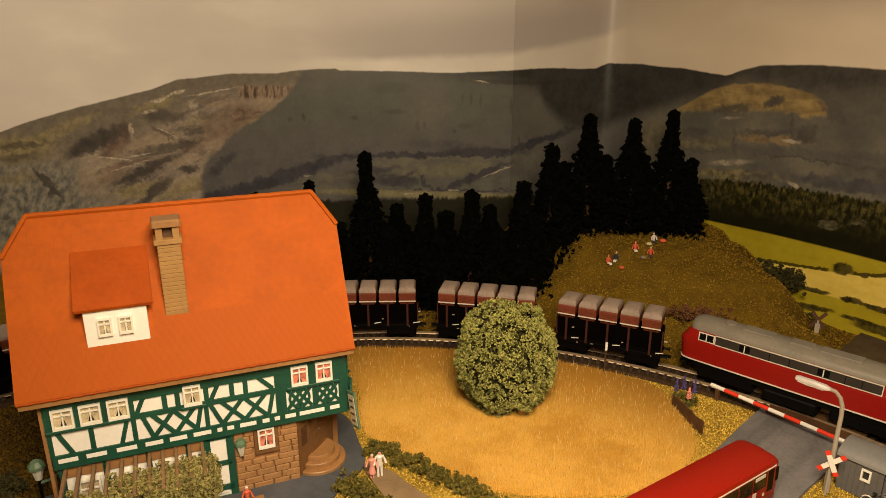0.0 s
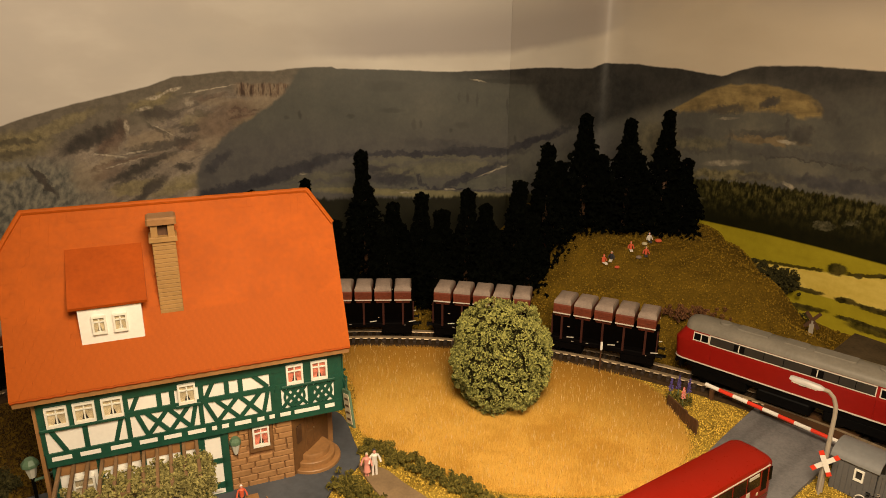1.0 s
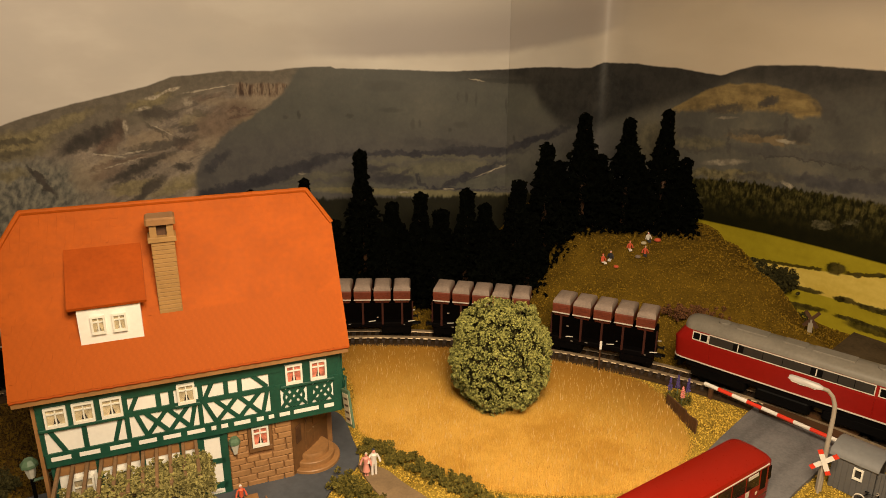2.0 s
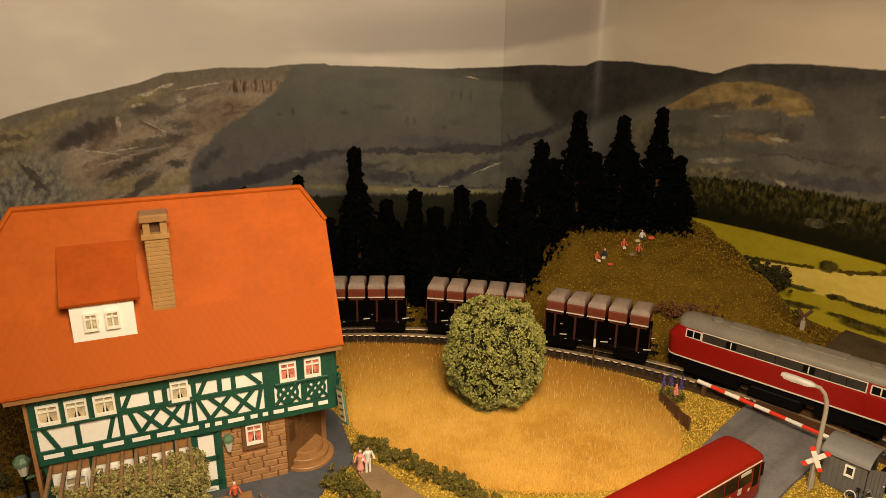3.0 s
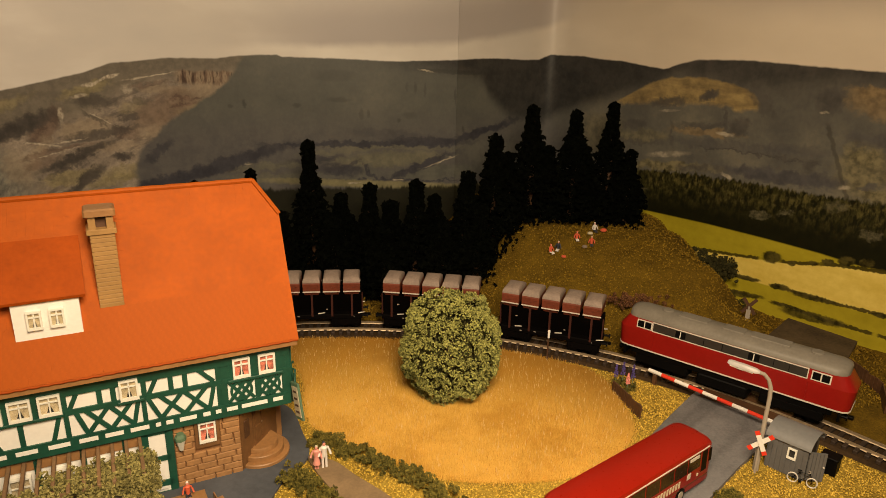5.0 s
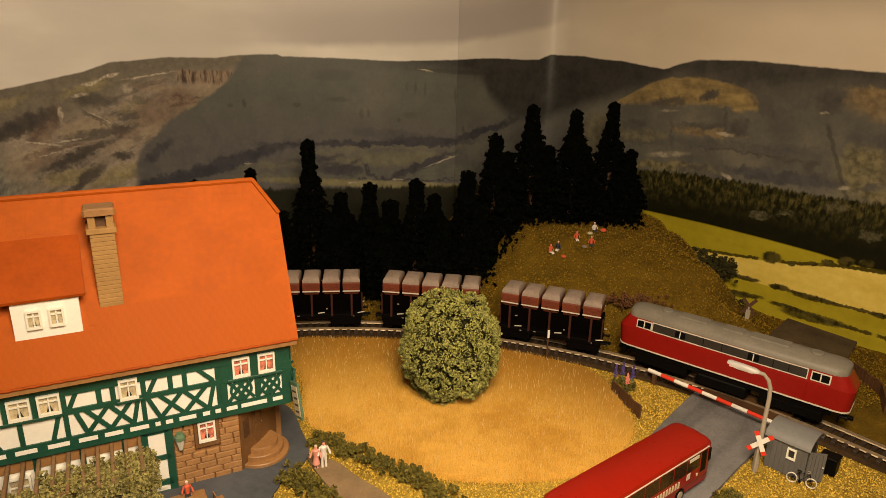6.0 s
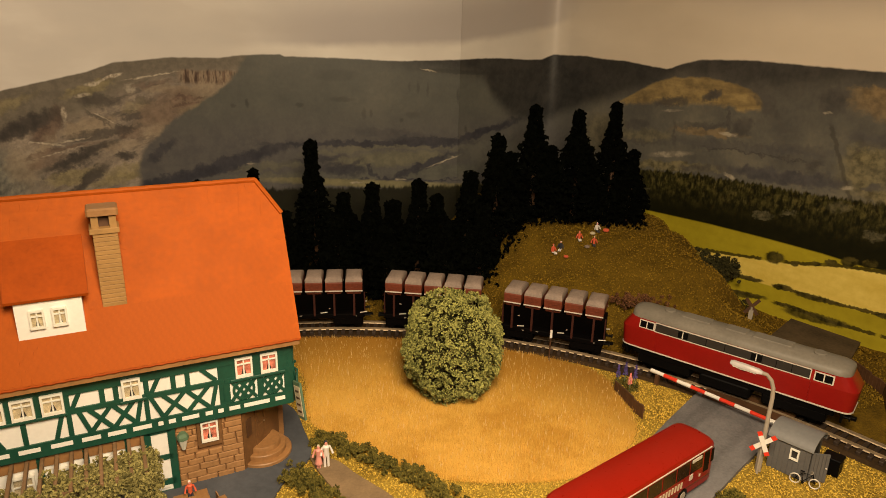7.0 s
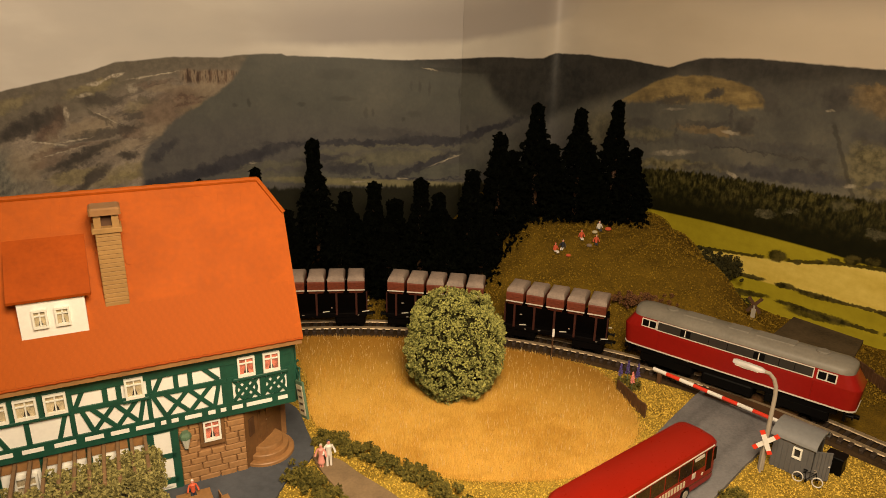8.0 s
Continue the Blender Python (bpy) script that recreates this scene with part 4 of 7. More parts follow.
setting("road", Shape().prism(NEAR_ROAD, -0.002, 0.0030), ASPHALT, "smooth grey road over the railway crossing", "road")


# ---- railway track ----
def track_at(angle):
    """Place and heading (towards the crossing) of the middle of the track; below ARC_END it runs straight on."""
    a = radians(max(angle, ARC_END))
    x, y = ARC_X + ARC_R * math.cos(a), ARC_Y + ARC_R * math.sin(a)
    way = Vector((math.sin(a), -math.cos(a)))
    if angle < ARC_END:
        run = ARC_R * radians(ARC_END - angle)
        x, y = x + way.x * run, y + way.y * run
    return Vector((x, y)), way


def track_pose(angle, z=0.0):
    p, way = track_at(angle)
    return pose(p.x, p.y, z, 0, 0, math.degrees(math.atan2(way.y, way.x)))


def strip(offsets, z, angles):
    """A band that follows the track: (sideways, height) points swept along it."""
    sh = Shape()
    k = len(offsets)
    for a in angles:
        p, way = track_at(a)
        side = Vector((-way.y, way.x))
        sh.v += [(p.x + side.x * o, p.y + side.y * o, z + h) for o, h in offsets]
    n = len(angles)
    sh.f = [(i * k + j, i * k + (j + 1) % k, (i + 1) * k + (j + 1) % k, (i + 1) * k + j) for i in range(n - 1) for j in range(k)]
    sh.f += [tuple(range(k - 1, -1, -1)), tuple((n - 1) * k + j for j in range(k))]
    return sh


def railway():
    angles = [160 - i * 1.5 for i in range(100)]
    setting("track_bed", strip([(-0.020, -0.003), (-0.0165, 0.0022), (0.0165, 0.0022), (0.022, -0.003)], 0.0, angles), BED,
            "dark brown scattered bed under the rails", "track bed")
    track = thing("railway_track", pose(0, 0, 0), "brown model railway track on dark sleepers", "railway track", "", "structure")
    for side in (-0.00825, 0.00825):
        prof = [(side - 0.0011, 0.0), (side + 0.0011, 0.0), (side + 0.0005, 0.0008), (side + 0.0006, 0.0027), (side - 0.0006, 0.0027), (side - 0.0005, 0.0008)]
        part("rail", strip(prof, RAIL_TOP - 0.0027, angles), RAIL, track)
    sleeper = Shape().box(-0.0017, 0.0017, -0.0145, 0.0145, 0.0018, 0.0050, cut=0.0003)
    for y in (-0.0098, 0.0098):
        sleeper.box(-0.0015, 0.0015, y - 0.0009, y + 0.0009, 0.0050, 0.0056)
    sleeper = sleeper.mesh("sleeper")
    sleeper.materials.append(SLEEPER)
    step = math.degrees(0.0082 / ARC_R)
    for i in range(165):
        a = 158 - i * step
        if 40.2 < a < 48.2:
            continue
        ob = new("sleeper", sleeper)
        ob.parent, ob.matrix_local = track, track_pose(a)
    deck = thing("crossing_deck", pose(0, 0, 0), "worn dark brown plank deck of the level crossing", "level crossing", "", "structure")
    span = [48.2 - i * 0.4 for i in range(21)]
    for lo, hi in ((-0.0215, -0.0098), (-0.0068, 0.0), (0.0004, 0.0068), (0.0098, 0.0215)):
        part("plank", strip([(lo, 0.0), (hi, 0.0), (hi, 0.0062), (lo, 0.0062)], 0.0005, span), DARK_WOOD, deck)


railway()


# ---- rolling stock ----
def wheelset(parent, x, r=0.0052):
    for side in (-1, 1):
        sh = Shape().tube([(x, side * 0.0072, r), (x, side * 0.0086, r), (x, side * 0.0092, r)], [r, r, r * 0.8], 14)
        part("wheel", sh, BLACK, parent, "", True)


def locomotive(m):
    loco = thing("diesel_locomotive", m, "red model diesel locomotive with grey roof and white lines", "locomotive")
    half = 0.0995

    def hull(z0, z1, w0, w1, back0, back1):
        rings = []
        for t, k in ((-1, 0.62), (-0.985, 0.80), (-0.955, 0.94), (-0.90, 1), (0.90, 1), (0.955, 0.94), (0.985, 0.80), (1, 0.62)):
            ends = [(half - b) * t for b in (back0, back1)]
            rings.append([(ends[0], -w0 * k, z0), (ends[0], w0 * k, z0), (ends[1], w1 * k, z1), (ends[1], -w1 * k, z1)])
        return Shape().loft(rings)

    part("lower_body", hull(0.0205, 0.0390, 0.0165, 0.0168, 0.0015, 0.0), LOCO_RED, loco, "glossy red lower body side", True)
    part("upper_body", hull(0.0390, 0.0500, 0.0168, 0.0155, 0.0, 0.0075), LOCO_RED, loco, "glossy red cab and upper side", True)
    rings = []
    for t, k in ((-1, 0.45), (-0.985, 0.72), (-0.95, 0.90), (-0.90, 1), (0.90, 1), (0.95, 0.90), (0.985, 0.72), (1, 0.45)):
        rings.append([((half - 0.0072) * t, w * k, 0.0500 + h * (0.4 + 0.6 * k)) for w, h in
                      ((-0.0157, 0), (0.0157, 0), (0.0150, 0.0030), (0.0125, 0.0058), (0.0070, 0.0078), (0, 0.0084), (-0.0070, 0.0078), (-0.0125, 0.0058), (-0.0150, 0.0030))])
    roof = part("roof", Shape().loft(rings), LOCO_GREY, loco, "pale grey rounded roof", True)
    for x, l in ((0.030, 0.032), (-0.035, 0.026), (0.0, 0.018)):
        part("roof_hatch", Shape().box(x - l / 2, x + l / 2, -0.006, 0.006, 0.0575, 0.0592, cut=0.0005), LOCO_GREY, roof)
    for x in (-0.060, 0.066):
        part("roof_fan", Shape().tube([(x, 0, 0.0565), (x, 0, 0.0590), (x, 0, 0.0596)], [0.0052, 0.0052, 0.0045], 16), LOCO_GREY, roof, "", True)
    part("white_line", hull(0.0200, 0.0212, 0.01685, 0.01685, 0.0010, 0.0010), TRIM_WHITE, loco, "white line along the lower edge", True)
    for side in (-1, 1):
        f = lambda a, b, z0, z1, out: Shape().add(
            [(x, side * (0.0168 - (z - 0.039) * 0.118 + o), z) for o in (-0.0006, out) for x, z in ((a, z0), (b, z0), (b, z1), (a, z1))],
            [(0, 1, 2, 3), (7, 6, 5, 4), (0, 4, 5, 1), (1, 5, 6, 2), (2, 6, 7, 3), (3, 7, 4, 0)])
        band = part("window_band", f(-0.066, 0.064, 0.0415, 0.0490, 0.0003), LOCO_DARK, loco, "dark grey panel band with white surround")
        for z0, z1 in ((0.0408, 0.0415), (0.0490, 0.0497)):
            part("band_line", f(-0.0667, 0.0647, z0, z1, 0.0005), TRIM_WHITE, band, "white line")
        for x in (-0.0667, 0.0640):
            part("band_line", f(x, x + 0.0007, 0.0415, 0.0490, 0.0005), TRIM_WHITE, band, "white line")
        for x in (-0.045, 0.018):
            win = part("side_window", f(x, x + 0.009, 0.0424, 0.0482, 0.0006), BLACK, loco, "dark side window")
            part("window_frame", f(x + 0.004, x + 0.0048, 0.0424, 0.0482, 0.0009), TRIM_WHITE, win)
        for x in (-0.020, -0.004, 0.038, 0.050):
            part("panel_joint", f(x, x + 0.0005, 0.0418, 0.0487, 0.0005), BLACK, band)
        for x0, x1 in ((0.067, 0.0815), (-0.0815, -0.067)):
            frame_ = part("cab_window", f(x0, x1, 0.0412, 0.0490, 0.0004), TRIM_WHITE, loco, "white framed cab window")
            mid = (x0 + x1) / 2
            part("pane", f(x0 + 0.001, mid - 0.0005, 0.0422, 0.0481, 0.0007), BLACK, frame_)
            part("pane", f(mid + 0.0005, x1 - 0.001, 0.0422, 0.0481, 0.0007), BLACK, frame_)
        part("number_plate", f(0.010, 0.017, 0.0335, 0.0362, 0.0006), TRIM_WHITE, loco, "small pale number plate")
        part("number_plate", f(0.011, 0.0165, 0.0312, 0.0320, 0.0006), TRIM_WHITE, loco, "small pale number plate")
        for x in (-0.064, 0.0655):
            part("handrail", Shape().tube([(x, side * 0.0174, 0.0225), (x, side * 0.0174, 0.0395)], 0.00022, 5), LOCO_RED, loco)
    part("underframe", Shape().box(-0.086, 0.086, -0.0135, 0.0135, 0.0135, 0.0203, cut=0.001), BLACK, loco, "black underframe and tank")
    part("fuel_tank", Shape().box(-0.022, 0.022, -0.0145, 0.0145, 0.0045, 0.0140, cut=0.0015), BLACK, loco, "black fuel tank")
    for x in (-0.056, 0.056):
        bogie = part("bogie", Shape().box(x - 0.025, x + 0.025, -0.0125, 0.0125, 0.0050, 0.0135, cut=0.0012), BLACK, loco, "black bogie frame")
        for dx in (-0.0155, 0.0155):
            wheelset(bogie, x + dx, 0.0060)
    for s in (-1, 1):
        part("buffer_beam", Shape().box(s * 0.0915 - 0.001, s * 0.0915 + 0.001, -0.0145, 0.0145, 0.0105, 0.0180, cut=0.0004), BLACK, loco)
        for y in (-0.010, 0.010):
            part("buffer", Shape().tube([(s * 0.0915, y, 0.0145), (s * 0.0965, y, 0.0145), (s * 0.0966, y, 0.0145), (s * 0.0975, y, 0.0145)],
                                        [0.0012, 0.0012, 0.0026, 0.0026], 12), BLACK, loco, "", True)
            part("headlight", Shape().tube([(s * 0.0900, y, 0.0245), (s * 0.0935, y * 0.92, 0.0245)], 0.0017, 12), TRIM_WHITE, loco, "round white headlight")
        part("coupler", Shape().box(min(s * 0.091, s * 0.101), max(s * 0.091, s * 0.101), -0.002, 0.002, 0.0095, 0.0120, cut=0.0004), BLACK, loco)
        part("headlight", Shape().ball((s * 0.0858, 0, 0.0525), 0.0014, 0.0014, 0.0014), TRIM_WHITE, loco, "white top headlight", True)
    return loco


def bin_wagon(m):
    wagon = thing("bin_wagon", m, "brown goods wagon carrying five bins with pale covers", "goods wagon", "wagons of the train")
    half = 0.0510
    # frame, hopper and bogies take their shade from the black colour
    part("underframe", Shape().box(-half, half, -0.0125, 0.0125, 0.0120, 0.0165, cut=0.0008), WAGON_SHADE, wagon, "underframe coloured black for the shade below the bins")
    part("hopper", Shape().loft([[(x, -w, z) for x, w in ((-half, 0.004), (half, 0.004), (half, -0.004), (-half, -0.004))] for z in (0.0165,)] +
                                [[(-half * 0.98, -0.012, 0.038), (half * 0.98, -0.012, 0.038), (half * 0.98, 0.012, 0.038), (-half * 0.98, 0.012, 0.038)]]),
         WAGON_SHADE, wagon, "sloping hopper coloured black for the shade under the bins")
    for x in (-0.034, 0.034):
        bogie = part("bogie", Shape().box(x - 0.0155, x + 0.0155, -0.0115, 0.0115, 0.0045, 0.0120, cut=0.001), WAGON_SHADE, wagon)
        for dx in (-0.0105, 0.0105):
            wheelset(bogie, x + dx)
    pitch = 0.0202
    for i in range(5):
        x = (i - 2) * pitch
        w = 0.0087
        box = part("bin", Shape().loft([[(x - w * k, -0.0155 * k, z), (x + w * k, -0.0155 * k, z), (x + w * k, 0.0155 * k, z), (x - w * k, 0.0155 * k, z)]
                                        for z, k in ((0.0390, 0.80), (0.0435, 0.97), (0.0515, 1.0), (0.0525, 0.97))]), BIN_BROWN, wagon, "red-brown bin")
        lid = Shape().loft([[(x + px * a, py * b, z) for px, py in ((-w, -0.0150), (w, -0.0150), (w, 0.0150), (-w, 0.0150))]
                            for z, a, b in ((0.0522, 0.99, 0.97), (0.0543, 0.99, 0.96), (0.0562, 0.92, 0.86), (0.0578, 0.76, 0.64), (0.0586, 0.50, 0.36), (0.0589, 0.2, 0.1))])
        part("cover", lid, TARP, box, "pale grey cover", True)
        for side in (-1, 1):
            part("edge_strip", Shape().box(x - w, x + w, min(side * 0.0150, side * 0.0158), max(side * 0.0150, side * 0.0158), 0.0428, 0.0438), TRIM_WHITE, box, "pale lower edge")
            part("strap", Shape().tube([(x - w * 0.8, side * 0.0157, 0.0450), (x + w * 0.8, side * 0.0157, 0.0500)], 0.0003, 5), BIN_BROWN, box)
            part("post", Shape().box(x - 0.0010, x + 0.0010, min(side * 0.0115, side * 0.0135), max(side * 0.0115, side * 0.0135), 0.0150, 0.0420), POST_BROWN, wagon, "red-brown upright post")
            if i % 2 == 0:
                part("lever", Shape().tube([(x + 0.006, side * 0.0138, 0.0185), (x + 0.013, side * 0.0138, 0.0195)], 0.0005, 6), TRIM_WHITE, wagon, "bright lever")
    g = random.Random(2)
    for side in (-1, 1):
        # small pale bars at random places, painted glints on the dark frame
        for k in range(5):
            x, z, l = g.uniform(-0.050, 0.046), g.choice((0.0140, 0.0150, 0.0225, 0.0290)), g.uniform(0.0010, 0.0030)
            part("label_bar", Shape().box(x, x + l, min(side * 0.0118, side * 0.0131), max(side * 0.0118, side * 0.0131), z, z + 0.0005), POLE_GREY, wagon, "small pale bar standing for a glint")
        for x in (-0.034, 0.034):
            for dx in (-0.0105, 0.0105):
                part("axle_box", Shape().box(x + dx - 0.0016, x + dx + 0.0016, min(side * 0.0112, side * 0.0126), max(side * 0.0112, side * 0.0126), 0.0040, 0.0070, cut=0.0003), WAGON_SHADE, wagon)
    for s in (-1, 1):
        for y in (-0.010, 0.010):
            part("buffer", Shape().tube([(s * half, y, 0.0142), (s * (half + 0.005), y, 0.0142), (s * (half + 0.0051), y, 0.0142), (s * (half + 0.006), y, 0.0142)],
                                        [0.0011, 0.0011, 0.0023, 0.0023], 10), BLACK, wagon, "", True)
        part("coupler", Shape().box(min(s * half, s * (half + 0.0085)), max(s * half, s * (half + 0.0085)), -0.0015, 0.0015, 0.0100, 0.0120), BLACK, wagon)
        part("ladder", Shape().box(s * half - 0.0006, s * half + 0.0006, -0.010, -0.008, 0.0165, 0.0390), POST_BROWN, wagon)
    return wagon


locomotive(track_pose(46.6, RAIL_TOP))
first = bin_wagon(track_pose(64.8, RAIL_TOP))
for i in range(1, 6):
    copy_thing(first, track_pose(64.8 + 13.5 * i, RAIL_TOP))


# ---- the inn ----
TURN = 22.0
INN = pose(-0.1057, 0.4337, 0.0, 0, 0, TURN)
U0, U1, DEPTH = -0.1545, 0.0378, 0.076
EAVE_V, EAVE_Z, RIDGE_V, RIDGE_Z = -0.012, 0.1045, 0.038, 0.2075
VERGE0, VERGE1, HIP_Z = -0.1655, 0.0425, 0.1846
RIDGE0, RIDGE1 = -0.150, 0.0275
SLOPE = math.atan2(RIDGE_Z - EAVE_Z, RIDGE_V - EAVE_V)
HIP_V = EAVE_V + (HIP_Z - EAVE_Z) / math.tan(SLOPE)


def inn_window(parent, u, z, w, h, front, curtain, bars=1):
    """A framed window proud of the wall: frame, glass, curtains, glazing bars."""
    fr = Shape()
    t = min(0.0013, w * 0.13)
    for a, b, c, d in ((u, u + w, z, z + t * 1.3), (u, u + w, z + h - t, z + h), (u, u + t, z + t * 1.3, z + h - t), (u + w - t, u + w, z + t * 1.3, z + h - t)):
        fr.box(a, b, front - 0.0012, front + 0.002, c, d)
    win = part("window", fr, WINDOW_WHITE, parent, "white framed window with curtains")
    part("pane", Shape().box(u + t, u + w - t, front + 0.0012, front + 0.0018, z + t, z + h - t), DARK_ROOM, win, "dark glass")
    mid = u + w / 2
    for s in (-1, 1):
        e = mid + s * (w / 2 - t)
        cur = [(e, z + t), (e, z + h - t), (mid + s * w * 0.01, z + h - t), (mid + s * w * 0.03, z + h * 0.50), (mid + s * w * 0.17, z + t)]
        pts = [(x, front + 0.0006, zz) for x, zz in cur]
        sh = Shape().add(pts + [(x, y + 0.0004, zz) for x, y, zz in pts],
                         [tuple(range(5)), tuple(range(9, 4, -1))] + [(i, (i + 1) % 5, 5 + (i + 1) % 5, 5 + i) for i in range(5)])
        part("curtain", sh, curtain, win, "patterned curtain half drawn")
    part("glazing_bar", Shape().box(mid - 0.0004, mid + 0.0004, front - 0.0004, front + 0.0012, z + t, z + h - t), WINDOW_WHITE, win)
    part("glazing_bar", Shape().box(u + t, u + w - t, front - 0.0004, front + 0.0012, z + h * 0.64, z + h * 0.64 + 0.0008), WINDOW_WHITE, win)
    return win


def beam(parent, u0, z0, u1, z1, width, front, name="beam", material=None, deep=0.0010):
    d = Vector((u1 - u0, z1 - z0))
    d.normalize()
    s = Vector((-d.y, d.x)) * width * (0.5 if width > 0.0045 else 0.57)
    q = [(u0 + s.x, z0 + s.y), (u0 - s.x, z0 - s.y), (u1 - s.x, z1 - s.y), (u1 + s.x, z1 + s.y)]
    sh = Shape().add([(a, front, b) for a, b in q] + [(a + (0.5 * (u0 + u1) - a) * 0.01, front - deep, b) for a, b in q],
                     [(3, 2, 1, 0), (4, 5, 6, 7), (0, 1, 5, 4), (1, 2, 6, 5), (2, 3, 7, 6), (3, 0, 4, 7)])
    return part(name, sh, material or GREEN, parent)


def half_timber(wall, front):
    """Green beams over white plaster on the upper storey."""
    z_mid = 0.0780
    for a, b in ((U0, -0.1040), (-0.0125, U1)):
        beam(wall, a, 0.0905, b, 0.0905, 0.0250, front, "window_panel", deep=0.0008)
    beam(wall, U0, 0.0558, U1, 0.0558, 0.0098, front, "sill_beam", deep=0.0014)
    for a, b in ((U0, -0.105), (-0.105, -0.0585), (-0.0585, -0.010), (-0.010, U1)):
        beam(wall, a, z_mid + 0.0004, b, z_mid + 0.0004, 0.0030, front, "rail_beam", deep=0.0013)
    beam(wall, U0, 0.0952, U1, 0.0952, 0.0098, front, "top_beam", deep=0.0015)
    for a, b in ((-0.1506, -0.1392), (-0.1345, -0.1225), (-0.1168, -0.1045), (-0.0995, -0.0885), (-0.0845, -0.0735), (-0.0695, -0.0580), (-0.0540, -0.0508),
                 (-0.0475, -0.0430), (-0.0390, -0.0280), (-0.0238, -0.0190), (-0.0155, -0.0118), (-0.0080, -0.0006), (0.0020, 0.0200), (0.0240, 0.0310)):
        beam(wall, a, 0.0568, b, 0.0568, 0.0026, front - 0.0013, "white_slot", WHITE, 0.0003)
    for u in (U0 + 0.0012, -0.1295, -0.1045, -0.0595, -0.0120):
        beam(wall, u, 0.0600, u, 0.0780, 0.0026, front, "post")
    for u in (U0 + 0.0012, -0.1365, -0.1210, -0.1045, -0.0845, -0.0765, -0.0585, -0.0420, -0.0330, -0.0120, -0.0030, 0.0122, 0.0290, U1 - 0.002):
        beam(wall, u, 0.0780, u, 0.1010, 0.0028, front, "post")
    slip = 0
    for a, za, b, zb in ((-0.1490, 0.0775, -0.1415, 0.0605), (-0.1130, 0.0605, -0.1080, 0.0775), (-0.0990, 0.0775, -0.0935, 0.0605),
                         (-0.0935, 0.0775, -0.0800, 0.0605), (-0.0935, 0.0605, -0.0800, 0.0775), (-0.0800, 0.0775, -0.0665, 0.0605), (-0.0800, 0.0605, -0.0665, 0.0775),
                         (-0.0665, 0.0605, -0.0625, 0.0775), (-0.0570, 0.0775, -0.0500, 0.0605), (-0.0500, 0.0775, -0.0350, 0.0605), (-0.0500, 0.0605, -0.0350, 0.0775),
                         (-0.0350, 0.0775, -0.0200, 0.0605), (-0.0350, 0.0605, -0.0200, 0.0775), (-0.0190, 0.0605, -0.0150, 0.0775),
                         (-0.1020, 0.0800, -0.0930, 0.0990), (-0.0560, 0.0800, -0.0465, 0.0990), (-0.0320, 0.0990, -0.0150, 0.0805)):
        slip = (slip + 1) % 5
        beam(wall, a, za, b, zb, 0.0024, front, "brace", deep=0.00088 + 0.00007 * slip)
    # lattice boards under the two right windows
    for u in (-0.0005, 0.0190):
        for k in (-0.5, 0.5):
            c = u + 0.0035 + k * 0.0052
            beam(wall, c - 0.006, 0.0615, c + 0.006, 0.0770, 0.0019, front, "lattice_slat", deep=0.0012)
            beam(wall, c + 0.006, 0.0615, c - 0.006, 0.0770, 0.0019, front, "lattice_slat", deep=0.0009)
        arc = Shape()
        for r0, r1 in ((0.0060, 0.0078),):
            n = 20
            ring = [(u + 0.0035 + r * math.cos(2 * math.pi * i / n), front - o, 0.0693 + r * math.sin(2 * math.pi * i / n)) for o in (0.0, 0.0013) for r in (r0, r1) for i in range(n)]
            arc.add(ring, [(2 * n + i, 3 * n + i, 3 * n + (i + 1) % n, 2 * n + (i + 1) % n) for i in range(n)] +
                    [(n + i, n + (i + 1) % n, 3 * n + (i + 1) % n, 3 * n + i) for i in range(n)] + [(i, 2 * n + i, 2 * n + (i + 1) % n, (i + 1) % n) for i in range(n)])
        part("lattice_ring", arc, GREEN, wall)
    for u, w in ((-0.0085, 0.0040), (0.0140, 0.0030), (0.0345, 0.0066)):
        beam(wall, u, 0.0600, u, 0.0780, w, front, "post")


